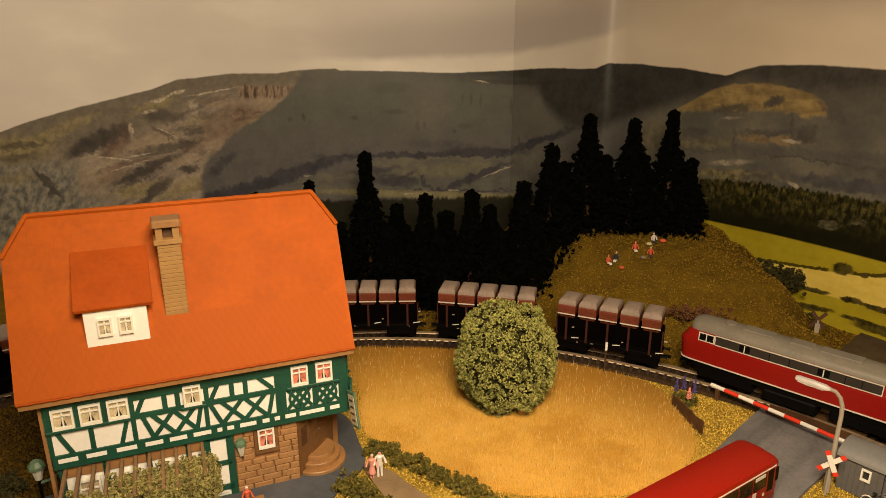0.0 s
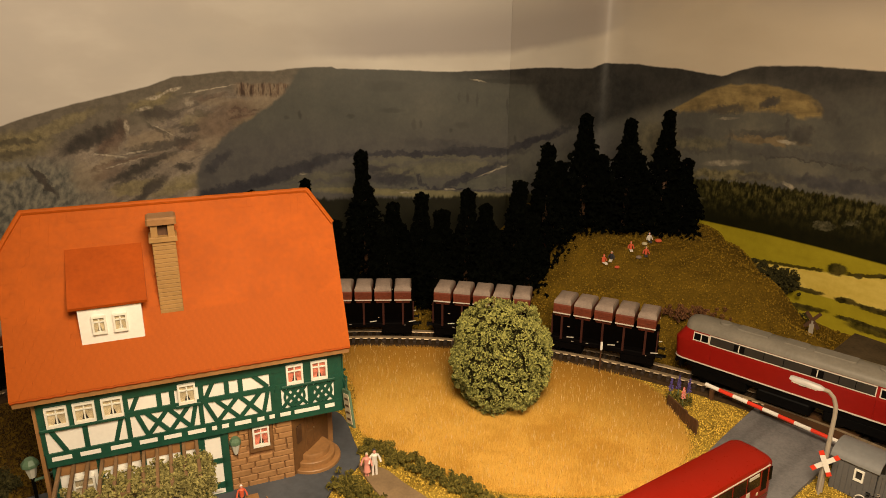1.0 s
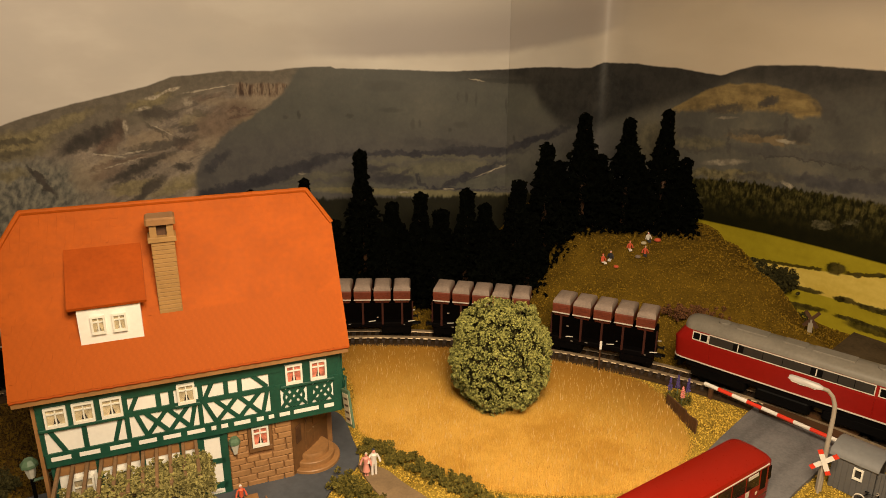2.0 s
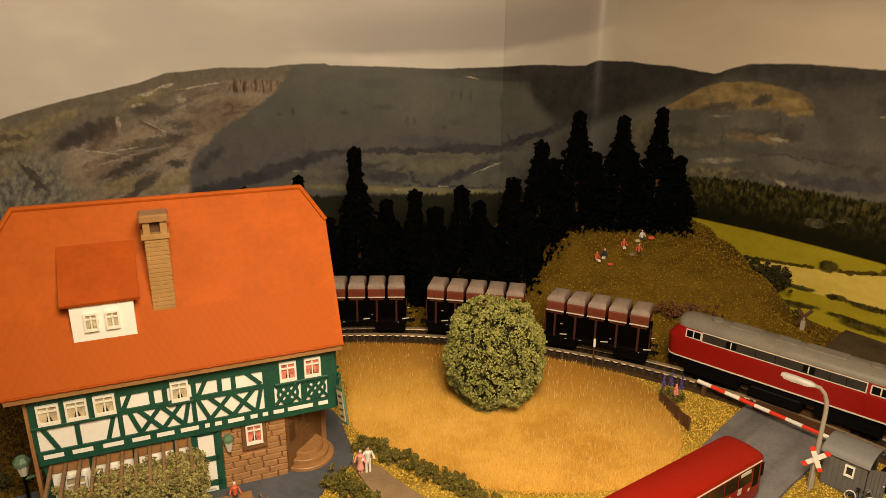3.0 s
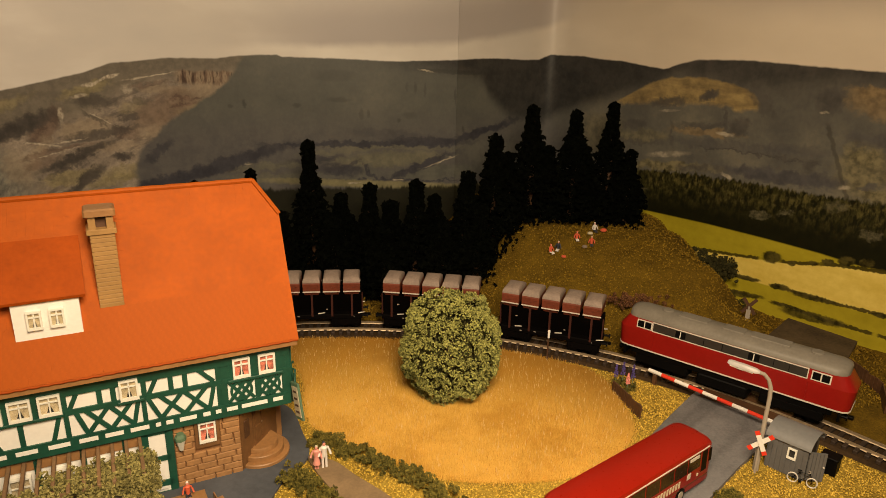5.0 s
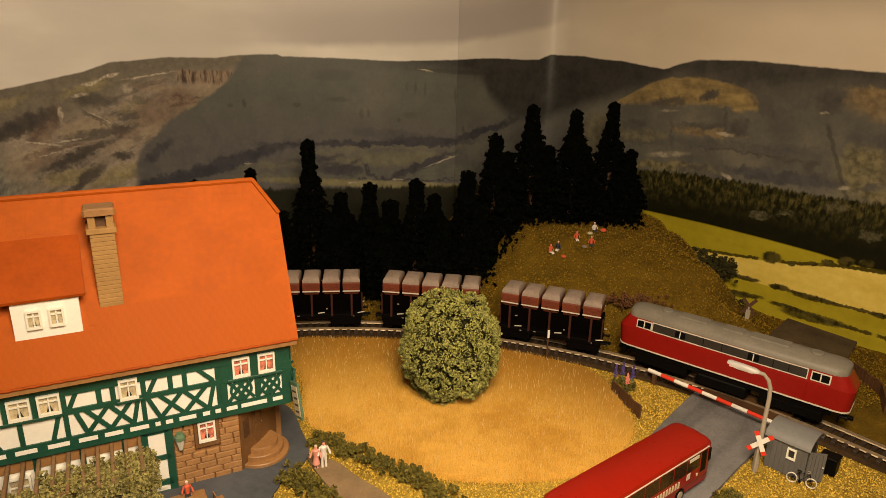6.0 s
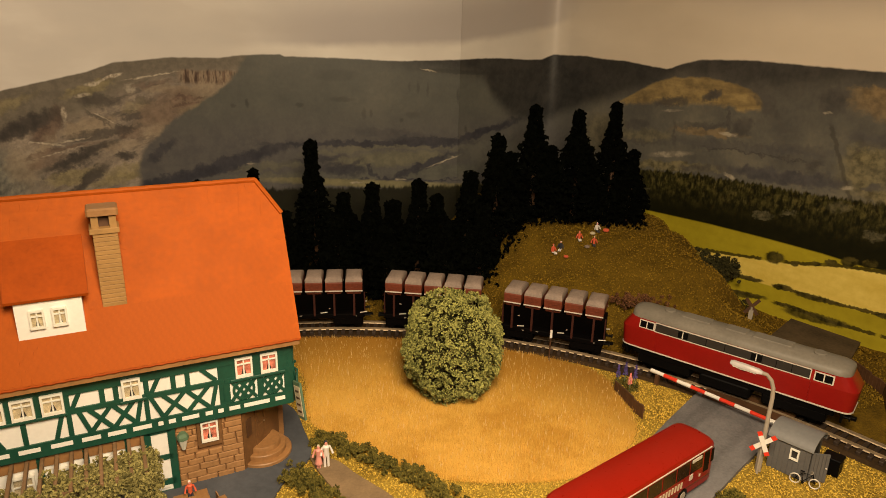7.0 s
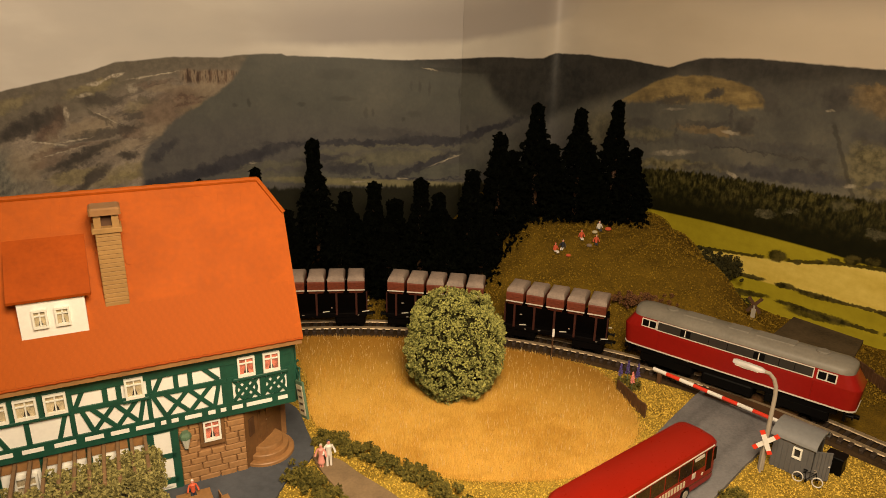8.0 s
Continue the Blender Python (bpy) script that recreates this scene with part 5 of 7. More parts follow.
def inn():
    house = thing("inn", INN, "half-timbered model inn with orange roof and green beams", "house")
    front = -0.003
    wall = part("upper_wall", Shape().box(U0, U1, front, DEPTH, 0.0510, 0.1100), WHITE, house, "white plaster wall with green half-timbering")
    half_timber(wall, front)
    for u in (-0.1499, -0.1343, -0.1183):
        inn_window(house, u, 0.0795, 0.0125, 0.0140, front - 0.0022, CURTAIN_CREAM)
    inn_window(house, -0.0728, 0.0795, 0.0112, 0.0146, front - 0.0022, CURTAIN_CREAM)
    for u in (-0.0022, 0.0150):
        inn_window(house, u, 0.0797, 0.0117, 0.0148, front - 0.0022, CURTAIN_RED)
    for a, b in ((U0, -0.1050), (-0.0750, -0.0590), (-0.0060, 0.0320)):
        part("window_ledge", Shape().box(a, b, front - 0.0028, front, 0.0772, 0.0790, cut=0.0003), GREEN, house)
    part("corner_post", Shape().box(U0 - 0.0022, U0, front - 0.001, front + 0.004, 0.0, 0.1010), WOOD, house, "brown corner post")
    part("side_cladding", Shape().box(U0 - 0.0010, U0 - 0.0002, front + 0.004, DEPTH, 0.0510, 0.1040), GREEN, house)
    part("side_cladding", Shape().box(U1 + 0.0002, U1 + 0.0010, front, DEPTH, 0.0510, 0.1040), GREEN, house)
    # gables under the roof ends
    for u in (U0 + 0.001, U1 - 0.003):
        g = [(0.001, 0.109), (DEPTH - 0.001, 0.109), (RIDGE_V + 0.012, 0.178), (RIDGE_V - 0.012, 0.178)]
        sh = Shape().add([(x, a, b) for x in (u, u + 0.002) for a, b in g], [(3, 2, 1, 0), (4, 5, 6, 7), (0, 1, 5, 4), (1, 2, 6, 5), (2, 3, 7, 6), (3, 0, 4, 7)])
        part("gable", sh, WHITE, house)
    # ground floor, with the corner cut away at the entrance
    floor_plan = [(U0 + 0.004, 0.001), (0.0, 0.001), (0.033, 0.034), (0.036, 0.036), (0.036, DEPTH), (U0 + 0.004, DEPTH)]
    part("lower_wall", Shape().prism(floor_plan, 0.0, 0.0510), JOINT, house, "ground floor wall of sandstone and plaster")
    panel = part("plaster_bay", Shape().box(U0 + 0.004, -0.0625, -0.0006, 0.001, 0.0, 0.0510), WHITE, house, "white plaster ground floor wall")
    for u in (-0.1505, -0.1250, -0.0990, -0.0740):
        beam(panel, u, 0.0, u, 0.0510, 0.0030, -0.0006, "post")
    beam(panel, U0 + 0.004, 0.0455, -0.0625, 0.0455, 0.0070, -0.0006, "lintel", WOOD)
    for u in (-0.1420, -0.1180, -0.0930):
        inn_window(house, u, 0.0180, 0.0130, 0.0210, -0.0030, CURTAIN_CREAM)
    bay = part("timber_bay", Shape().box(-0.0635, -0.0445, -0.0012, 0.001, 0.0, 0.0510), WHITE, house, "white panels between green posts")
    for u, w in ((-0.0622, 0.0044), (-0.0468, 0.0044)):
        beam(bay, u, 0.0, u, 0.0510, w, -0.0012, "post")
    for z, w in ((0.0495, 0.003), (0.0285, 0.0032), (0.0085, 0.0046), (0.0008, 0.0016)):
        beam(bay, -0.0625, z, -0.0465, z, w, -0.0012, "rail_beam")
    beam(bay, -0.058, 0.0052, -0.051, 0.0052, 0.0018, -0.0014, "white_slot", WHITE)
    win = inn_window(house, -0.0278, 0.0328, 0.0115, 0.0162, -0.0012, CURTAIN_RED)
    for a, b, c, d in ((-0.0304, -0.0138, 0.0290, 0.0324), (-0.0304, -0.0138, 0.0494, 0.0510), (-0.0304, -0.0282, 0.0324, 0.0494), (-0.0160, -0.0138, 0.0324, 0.0494)):
        part("stone_surround", Shape().box(a, b, -0.0016, 0.0012, c, d, cut=0.0002), ENTRY_SHADE_WOOD, win, "brown window surround")
    # entrance: door in the cut corner, steps, post; the recess's shade is in the wood colour
    mid, away = Vector((0.0165, 0.0175)), Vector((0.7071, -0.7071))
    along = Vector((0.7071, 0.7071))
    m = Matrix.Translation((mid.x, mid.y, 0)) @ Matrix.Rotation(radians(45), 4, "Z")
    door = part("door", Shape().box(-0.0085, 0.0085, -0.0018, 0.001, 0.0120, 0.0470, m), ENTRY_SHADE_WOOD, house, "brown wooden entrance door")
    for a in (-0.0068, 0.0008):
        part("door_panel", Shape().box(a, a + 0.006, -0.0024, -0.0018, 0.0160, 0.0280, m), ENTRY_SHADE_WOOD, door)
        part("door_panel", Shape().box(a, a + 0.006, -0.0024, -0.0018, 0.0310, 0.0440, m), ENTRY_SHADE_WOOD, door)
    part("handle", Shape().ball(tuple(m @ Vector((0.0, -0.003, 0.029))), 0.0006, 0.0006, 0.0006), RAIL, door)
    part("side_wall", Shape().box(-0.0235, -0.0088, -0.0012, 0.001, 0.0, 0.0508, m), ENTRY_SHADE_WOOD, house, "brown wall beside the entrance")
    part("side_wall", Shape().box(0.0088, 0.0235, -0.0012, 0.001, 0.0, 0.0508, m), ENTRY_SHADE_WOOD, house)
    part("menu_board", Shape().box(-0.0200, -0.0140, -0.0022, -0.0012, 0.0260, 0.0400, m, cut=0.0003), DARK_WOOD, house, "small dark menu board")
    part("post", Shape().box(0.0325, 0.0365, 0.0320, 0.0360, 0.0, 0.0510), WOOD, house, "brown corner post at the entrance")
    for r, z0, z1 in ((0.0265, 0.0, 0.0042), (0.0215, 0.0042, 0.0084), (0.0165, 0.0084, 0.0126)):
        ring = []
        for i in range(25):
            a = radians(-90 - 90 + 180 * i / 24)
            ring.append((r * math.cos(a) * 0.82, r * math.sin(a) * 0.82))
        outline = [(m @ Vector((x, y, 0)))[:2] for x, y in ring]
        part("step", Shape().loft([[(x, y, z0) for x, y in outline], [(x, y, z1 - 0.0006) for x, y in outline],
                                   [(mid.x + (x - mid.x) * 0.975, mid.y + (y - mid.y) * 0.975, z1) for x, y in outline]]), WOOD, house, "rounded brown stone step", True)
    # roof slabs
    def slab(v_eave, z_eave, sign):
        a = [(VERGE0, EAVE_V, EAVE_Z), (VERGE1, EAVE_V, EAVE_Z), (VERGE1, HIP_V, HIP_Z), (RIDGE1, RIDGE_V, RIDGE_Z), (RIDGE0, RIDGE_V, RIDGE_Z), (VERGE0, HIP_V, HIP_Z)]
        if sign < 0:
            a = [(x, 2 * RIDGE_V - y, z) for x, y, z in a]
        n = Vector((0, -math.sin(SLOPE) * sign, math.cos(SLOPE))) * 0.0018
        k = len(a)
        return Shape().add(a + [(x - n.x, y - n.y, z - n.z) for x, y, z in a],
                           [tuple(range(k)) if sign > 0 else tuple(range(k - 1, -1, -1)), tuple(range(2 * k - 1, k - 1, -1)) if sign > 0 else tuple(range(k, 2 * k))] +
                           [(i, k + i, k + (i + 1) % k, (i + 1) % k) for i in range(k)])

    roof = part("roof", slab(EAVE_V, EAVE_Z, 1), ROOF_RED, house, "orange-red plain-tiled roof with half-hipped ends")
    part("back_slope", slab(EAVE_V, EAVE_Z, -1), ROOF_RED, roof)
    for r0, v0 in ((RIDGE0, VERGE0), (RIDGE1, VERGE1)):
        tri = [(r0, RIDGE_V, RIDGE_Z), (v0, HIP_V, HIP_Z), (v0, 2 * RIDGE_V - HIP_V, HIP_Z)]
        inn_ = 0.0016 if r0 == RIDGE0 else -0.0016
        part("hip_slope", Shape().add(tri + [(x + inn_, y, z - 0.001) for x, y, z in tri], [(0, 1, 2), (5, 4, 3), (0, 3, 4, 1), (1, 4, 5, 2), (2, 5, 3, 0)]), ROOF_RED, roof)
        part("hip_cap", Shape().tube([(r0, RIDGE_V - 0.0003, RIDGE_Z + 0.0002), ((r0 + v0) / 2, (RIDGE_V + HIP_V) / 2 - 0.0003, (RIDGE_Z + HIP_Z) / 2 + 0.0003), (v0, HIP_V - 0.0004, HIP_Z + 0.0002)], 0.0016, 8), ROOF_RED, roof, "", True)
    part("ridge_cap", Shape().tube([(RIDGE0 - 0.0005 + (RIDGE1 - RIDGE0 + 0.001) * i / 24, RIDGE_V, RIDGE_Z - 0.0002 + 0.0002 * (i % 2)) for i in range(25)], 0.0017, 8), ROOF_RED, roof, "", True)
    part("eave_board", Shape().box(VERGE0 + 0.001, VERGE1 - 0.001, EAVE_V + 0.0005, EAVE_V + 0.0025, EAVE_Z - 0.0045, EAVE_Z - 0.0006), WOOD, roof, "brown wooden eaves board")
    part("soffit", Shape().box(VERGE0 + 0.001, VERGE1 - 0.001, EAVE_V + 0.0025, 0.004, EAVE_Z - 0.0030, EAVE_Z - 0.0018), WOOD, roof)
    part("gutter_edge", Shape().tube([(VERGE0 + 0.0005 + (VERGE1 - VERGE0 - 0.001) * i / 60, EAVE_V + 0.0002, EAVE_Z - 0.0006 + 0.0004 * (i % 2)) for i in range(61)], 0.0009, 6), DORMER_RED, roof)
    # dormer
    dorm = part("dormer", Shape().add([(u, v, z) for u in (-0.1235, -0.0875) for v, z in ((0.0, 0.1295), (0.0, 0.1545), (0.022, 0.176), (0.013, 0.1556))],
                                      [(0, 1, 2, 3), (7, 6, 5, 4), (0, 4, 5, 1), (1, 5, 6, 2), (2, 6, 7, 3), (3, 7, 4, 0)]), WHITE, house, "white dormer with a sloping orange roof")
    t = [(-0.1280, -0.0022, 0.1536), (-0.0835, -0.0022, 0.1536), (-0.0835, 0.0262, 0.1826), (-0.1280, 0.0262, 0.1826)]
    part("dormer_roof", Shape().add([(x, y - 0.0006, z + 0.0018) for x, y, z in t] + t, [(0, 1, 2, 3), (7, 6, 5, 4), (0, 4, 5, 1), (1, 5, 6, 2), (2, 6, 7, 3), (3, 7, 4, 0)]), DORMER_RED, dorm, "dull orange lean-to roof")
    for u in (-0.1163, -0.1043):
        inn_window(dorm, u, 0.1362, 0.0080, 0.0118, -0.0012, CURTAIN_CREAM)
    # chimney
    c0, c1, cv0, cv1 = -0.0768, -0.0628, 0.0055, 0.0185
    stack = part("chimney", Shape().box(c0 + 0.0006, c1 - 0.0006, cv0 + 0.0006, cv1 - 0.0006, 0.137, 0.1905), JOINT, house, "tan chimney of long bricks with a covered top")
    cap = part("chimney_cap", Shape().box(c0 - 0.0016, c1 + 0.0012, cv0 - 0.0014, cv1 + 0.001, 0.1893, 0.1925, cut=0.0004), CHIMNEY, stack)
    part("chimney_cap", Shape().box(c0 - 0.0022, c1 + 0.0016, cv0 - 0.002, cv1 + 0.001, 0.2005, 0.2050, cut=0.0010), WOOD, stack)
    for u in (c0, c1 - 0.004):
        for v in (cv0, cv1 - 0.004):
            part("chimney_pillar", Shape().box(u, u + 0.004, v, v + 0.004, 0.1925, 0.2005), CHIMNEY, stack)
    part("flue", Shape().box(c0 + 0.004, c1 - 0.004, cv0 + 0.004, cv1 - 0.004, 0.1925, 0.1985), DARK_WOOD, stack)
    for i in range(18):
        z = 0.1385 + i * 0.00284
        part("brick", Shape().box(c0, c1, cv0, cv1, z, z + 0.0025, cut=0.0003), CHIMNEY, stack)
    # wall lantern, hanging sign
    lan = part("wall_lantern", Shape().tube([(-0.0400, -0.0035, 0.0325), (-0.0400, -0.0035, 0.0410)], [0.0014, 0.0036], 8), LAMP_GLASS, house, "green capped wall lantern")
    part("lantern_cap", Shape().tube([(-0.0400, -0.0035, 0.0410), (-0.0400, -0.0035, 0.0432), (-0.0400, -0.0035, 0.0455)], [0.0041, 0.0039, 0.0024], 8), LAMP_GREEN, lan)
    part("lantern_arm", Shape().tube([(-0.0400, 0.0, 0.0430), (-0.0400, -0.0035, 0.0440)], 0.0005, 6), BLACK, lan)
    arm = part("sign_bracket", Shape().tube([(0.0380, -0.002, 0.0640), (0.0395, -0.004, 0.0715), (0.0380, -0.002, 0.0800), (0.0400, -0.003, 0.0830)], 0.0010, 8), GREEN, house, "green curled iron sign bracket")
    part("bracket_bar", Shape().tube([(0.0390, -0.003, 0.0775), (0.0400, -0.007, 0.0785), (0.0388, -0.0105, 0.0700)], 0.0009, 8), GREEN, arm)
    hang = Matrix.Translation((0.0385, -0.0105, 0.0705)) @ Matrix.Rotation(radians(-78), 4, "Z") @ Matrix.Rotation(radians(-14), 4, "Y")
    sign = part("hanging_sign", Shape().box(-0.0058, 0.0058, -0.0008, 0.0008, -0.0275, 0.0, hang, cut=0.0004), LAMP_GREEN, house, "green framed hanging inn sign")
    part("sign_face", Shape().box(-0.0044, 0.0044, -0.0011, 0.0011, -0.0252, -0.0030, hang), CREAM, sign)
    for k in range(4):
        part("sign_bar", Shape().box(-0.0027, 0.0027, -0.0013, 0.0013, -0.0225 + k * 0.005, -0.0210 + k * 0.005, hang), DARK_WOOD, sign)
    return house, roof


house, inn_roof = inn()


# ---- plants ----
def leafy(name, m, centres, size, material, label, category, rng, stem=None, group=""):
    ob = thing(name, m, label, category, group)
    part("crown", clump_mesh("crown", centres, size, rng), material, ob)
    if stem:
        part("trunk", stem, DARK_WOOD, ob, "", True)
    return ob


def blob_points(rng, n, rx, ry, rz, cz, lump=0.16, fill=0.62, seed=0.0):
    d = rng.normal(size=(n, 3))
    d /= np.linalg.norm(d, axis=1)[:, None]
    wob = np.array([noise.noise(Vector((p[0] * 2.6 + seed, p[1] * 2.6, p[2] * 2.6))) + 0.5 * noise.noise(Vector((p[0] * 6 + seed, p[1] * 6, p[2] * 6))) for p in d])
    r = (fill + (1 - fill) * rng.random(n) ** 0.4) * (1 + lump * wob)
    q = d * r[:, None] * np.array([rx, ry, rz])
    q[:, 2] += cz
    return q


def puffs(rng, centres, size, per, outward=None, keep=-0.25):
    """Leaf places on small round tufts; with outward given, on their outer side only."""
    c = np.asarray(centres)
    n = len(c)
    d = rng.normal(size=(n, per, 3))
    d /= np.linalg.norm(d, axis=2)[..., None]
    r = size * rng.uniform(0.65, 1.30, (n, 1, 1)) * rng.uniform(0.72, 1.05, (n, per, 1))
    pts = c[:, None] + d * r
    if outward is not None:
        pts = pts[(d * outward[:, None]).sum(2) > keep]
    return pts.reshape(-1, 3)


def tuft_crown(rng, n, radii, cz, power, size, per, lump, hollow):
    """Tufts over a rounded, slightly square crown, with hollows where tufts are missing."""
    i = np.arange(n) + 0.5
    up, a = 1 - 2 * i / n, i * 2.39996
    flat = np.sqrt(1 - up ** 2)
    d = np.stack([flat * np.cos(a), flat * np.sin(a), up], -1) + rng.normal(0, 0.035, (n, 3))
    d /= np.linalg.norm(d, axis=1)[:, None]
    wob = np.array([noise.noise(Vector((p[0] * 2.4 + 3, p[1] * 2.4, p[2] * 2.4))) + 0.5 * noise.noise(Vector((p[0] * 6, p[1] * 6 + 3, p[2] * 6))) for p in d])
    pit = np.array([noise.noise(Vector((p[0] * 4.2, p[1] * 4.2 + 7, p[2] * 5.5))) for p in d])
    r = (np.abs(d) ** power).sum(1) ** (-1 / power) * (1 + lump * wob) * np.where(pit < hollow, 0.86, 1.0)
    c = d * r[:, None] * np.array(radii)
    c[:, 2] += cz
    return puffs(rng, c, size, per, d)


rng = np.random.default_rng(7)
crown = tuft_crown(rng, 860, (0.0390, 0.0390, 0.0456), 0.0462, 2.35, 0.0033, 48, 0.14, -0.26)
crown = crown[crown[:, 2] > 0.001]
tree = leafy("round_tree", pose(0.0538, 0.536, 0.001), crown, 0.00112, LEAF, "dense round grey-green leafy tree in the wheat field", "tree", rng,
             Shape().tube([(0, 0, 0), (0.001, 0, 0.02), (0, 0.001, 0.05)], [0.006, 0.0045, 0.003], 10))
# dark leaf clumps that put shade into the gaps between tufts
part("inner_foliage", clump_mesh("inner_foliage", blob_points(rng, 5000, 0.0350, 0.0350, 0.0415, 0.0450, 0.08, 0.80, 3.0), 0.0020, rng), SHRUB_DARK, tree, "inner leaves coloured dark for the shade in the crown's gaps")


def fir(x, y, z, height, width, seed):
    r = np.random.default_rng(seed)
    n = int(1700 + 7000 * height)
    lean = r.normal(0, 0.003, 2)
    t = r.random(n) ** 0.85
    tier = (t * 11) % 1.0
    rad = 1.34 * width * (1 - t) ** 0.92 * (0.74 + 0.36 * (1 - tier)) * (0.45 + 0.55 * r.random(n) ** 0.5)
    rad = np.maximum(rad, width * 0.25 * r.random(n) ** 0.5 * (t < 0.985))
    a = r.uniform(0, 6.283, n)
    lop = 1 + 0.22 * np.sin(a * 2 + t * 9 + seed) + 0.16 * np.sin(a * 5 - t * 23)
    pts = np.stack([rad * lop * np.cos(a) + lean[0] * t, rad * lop * np.sin(a) + lean[1] * t, height * (0.03 + 0.97 * t)], -1)
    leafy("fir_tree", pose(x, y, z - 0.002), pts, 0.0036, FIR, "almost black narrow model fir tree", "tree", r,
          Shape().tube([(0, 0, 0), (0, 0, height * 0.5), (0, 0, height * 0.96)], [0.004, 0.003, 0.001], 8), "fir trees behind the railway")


FIRS = [(-0.155, 0.800, 0.146, 0.020), (-0.088, 0.800, 0.180, 0.027), (-0.022, 0.800, 0.130, 0.026), (0.034, 0.800, 0.134, 0.026), (0.092, 0.800, 0.145, 0.027),
        (0.128, 0.800, 0.190, 0.026), (0.175, 0.815, 0.221, 0.026), (0.225, 0.805, 0.218, 0.027), (0.269, 0.805, 0.227, 0.024), (0.290, 0.795, 0.172, 0.021),
        (-0.124, 0.770, 0.104, 0.030), (-0.062, 0.768, 0.096, 0.030), (-0.004, 0.765, 0.086, 0.029), (0.064, 0.765, 0.092, 0.028), (-0.190, 0.770, 0.115, 0.028),
        (0.106, 0.775, 0.110, 0.024), (0.148, 0.815, 0.165, 0.028), (0.194, 0.820, 0.172, 0.028), (0.240, 0.815, 0.175, 0.027), (-0.055, 0.830, 0.108, 0.032), (0.062, 0.840, 0.106, 0.032), (0.005, 0.835, 0.100, 0.032),
        (-0.260, 0.775, 0.120, 0.028), (-0.330, 0.745, 0.125, 0.028), (-0.225, 0.815, 0.128, 0.028)]
for i, (x, y, top, w) in enumerate(FIRS):
    z = on_ground(x, y)
    fir(x, y, z, top - z, w, 40 + i)


def hedge(name, points, r, tall, material, label, category, n, size, seed):
    """A bushy row along a few points."""
    g = np.random.default_rng(seed)
    pts = [Vector(p) for p in points]
    base = pts[len(pts) // 2]
    out = []
    for i in range(max(16, n // 13)):
        k = g.integers(0, len(pts) - 1) if len(pts) > 1 else 0
        q = pts[k].lerp(pts[min(k + 1, len(pts) - 1)], g.random())
        d = g.normal(size=3)
        d /= np.linalg.norm(d)
        lump = 1 + 0.35 * noise.noise(Vector((q.x * 70 + d[0], q.y * 70 + d[1], seed + d[2])))
        rr = g.random() ** 0.35 * lump * 0.84
        out.append((q.x - base.x + d[0] * rr * r, q.y - base.y + d[1] * rr * r, max(0.0015, tall * (0.42 + 0.46 * d[2] * rr))))
    leaves = puffs(g, np.array(out), size * 1.05, 30)
    leaves = leaves[leaves[:, 2] > 0.0003]
    return leafy(name, pose(base.x, base.y, on_ground(base.x, base.y)), leaves, size * 0.55, material, label, category, g)


hedge("hedge", [(-0.058, 0.462), (-0.040, 0.460), (-0.020, 0.443), (0.005, 0.425), (0.030, 0.405), (0.050, 0.375)], 0.0115, 0.0135, HEDGE, "low dark green hedge along the footpath", "hedge", 2600, 0.0021, 11)
hedge("hedge", [(-0.072, 0.424), (-0.060, 0.414), (-0.046, 0.398), (-0.035, 0.378)], 0.0120, 0.0135, HEDGE, "low dark green hedge between path and yard", "hedge", 1700, 0.0021, 12)
hedge("shrub", [(0.236, 0.668), (0.262, 0.656), (0.290, 0.655)], 0.018, 0.020, SHRUB_RED, "dark red-brown shrub at the foot of the hill", "shrub", 1500, 0.0019, 13)
hedge("shrub", [(0.376, 0.765), (0.388, 0.746), (0.398, 0.730)], 0.018, 0.042, SHRUB_DARK, "dark olive shrub beside the hill", "shrub", 2400, 0.0024, 14)
hedge("shrub", [(0.396, 0.716), (0.404, 0.700)], 0.012, 0.020, SHRUB_DARK, "low dark olive shrub beside the hill", "shrub", 700, 0.0022, 15)
hedge("shrub", [(-0.322, 0.420), (-0.306, 0.408)], 0.014, 0.015, SHRUB_DARK, "dark olive shrub behind the garden lantern", "shrub", 1100, 0.0022, 17)
hedge("shrub", [(-0.292, 0.388), (-0.272, 0.372)], 0.014, 0.014, SHRUB_DARK, "low dark olive shrub round the garden lantern", "shrub", 900, 0.0020, 18)
hedge("shrub", [(0.232, 0.378), (0.244, 0.386)], 0.010, 0.010, HEDGE, "small green shrub at the roadside", "shrub", 500, 0.0020, 16)


# ---- loose flock ----
def scatter(n, x0, x1, y0, y1, g):
    return g.uniform(x0, x1, n), g.uniform(y0, y1, n)


def stalks(name, x, y, g, material, tall, label):
    n = len(x)
    h = g.uniform(0.5, 1.2, n) * tall
    a, lean = g.uniform(-0.5, 0.5, n), g.normal(0, 0.11, (n, 2))
    w = 0.00024
    v = np.stack([np.stack([x - w * np.cos(a), y - w * np.sin(a), np.full(n, 0.001)], -1), np.stack([x + w * np.cos(a), y + w * np.sin(a), np.full(n, 0.001)], -1),
                  np.stack([x + lean[:, 0] * h * 1.3, y + lean[:, 1] * h, 0.001 + h], -1)], 1).reshape(-1, 3)
    f = np.arange(3 * n).reshape(-1, 3)
    me = bpy.data.meshes.new(name)
    me.from_pydata(v.tolist(), [], f.tolist())
    me.materials.append(material)
    return tagged(new(name, me), label, "grass", "", "stuff")


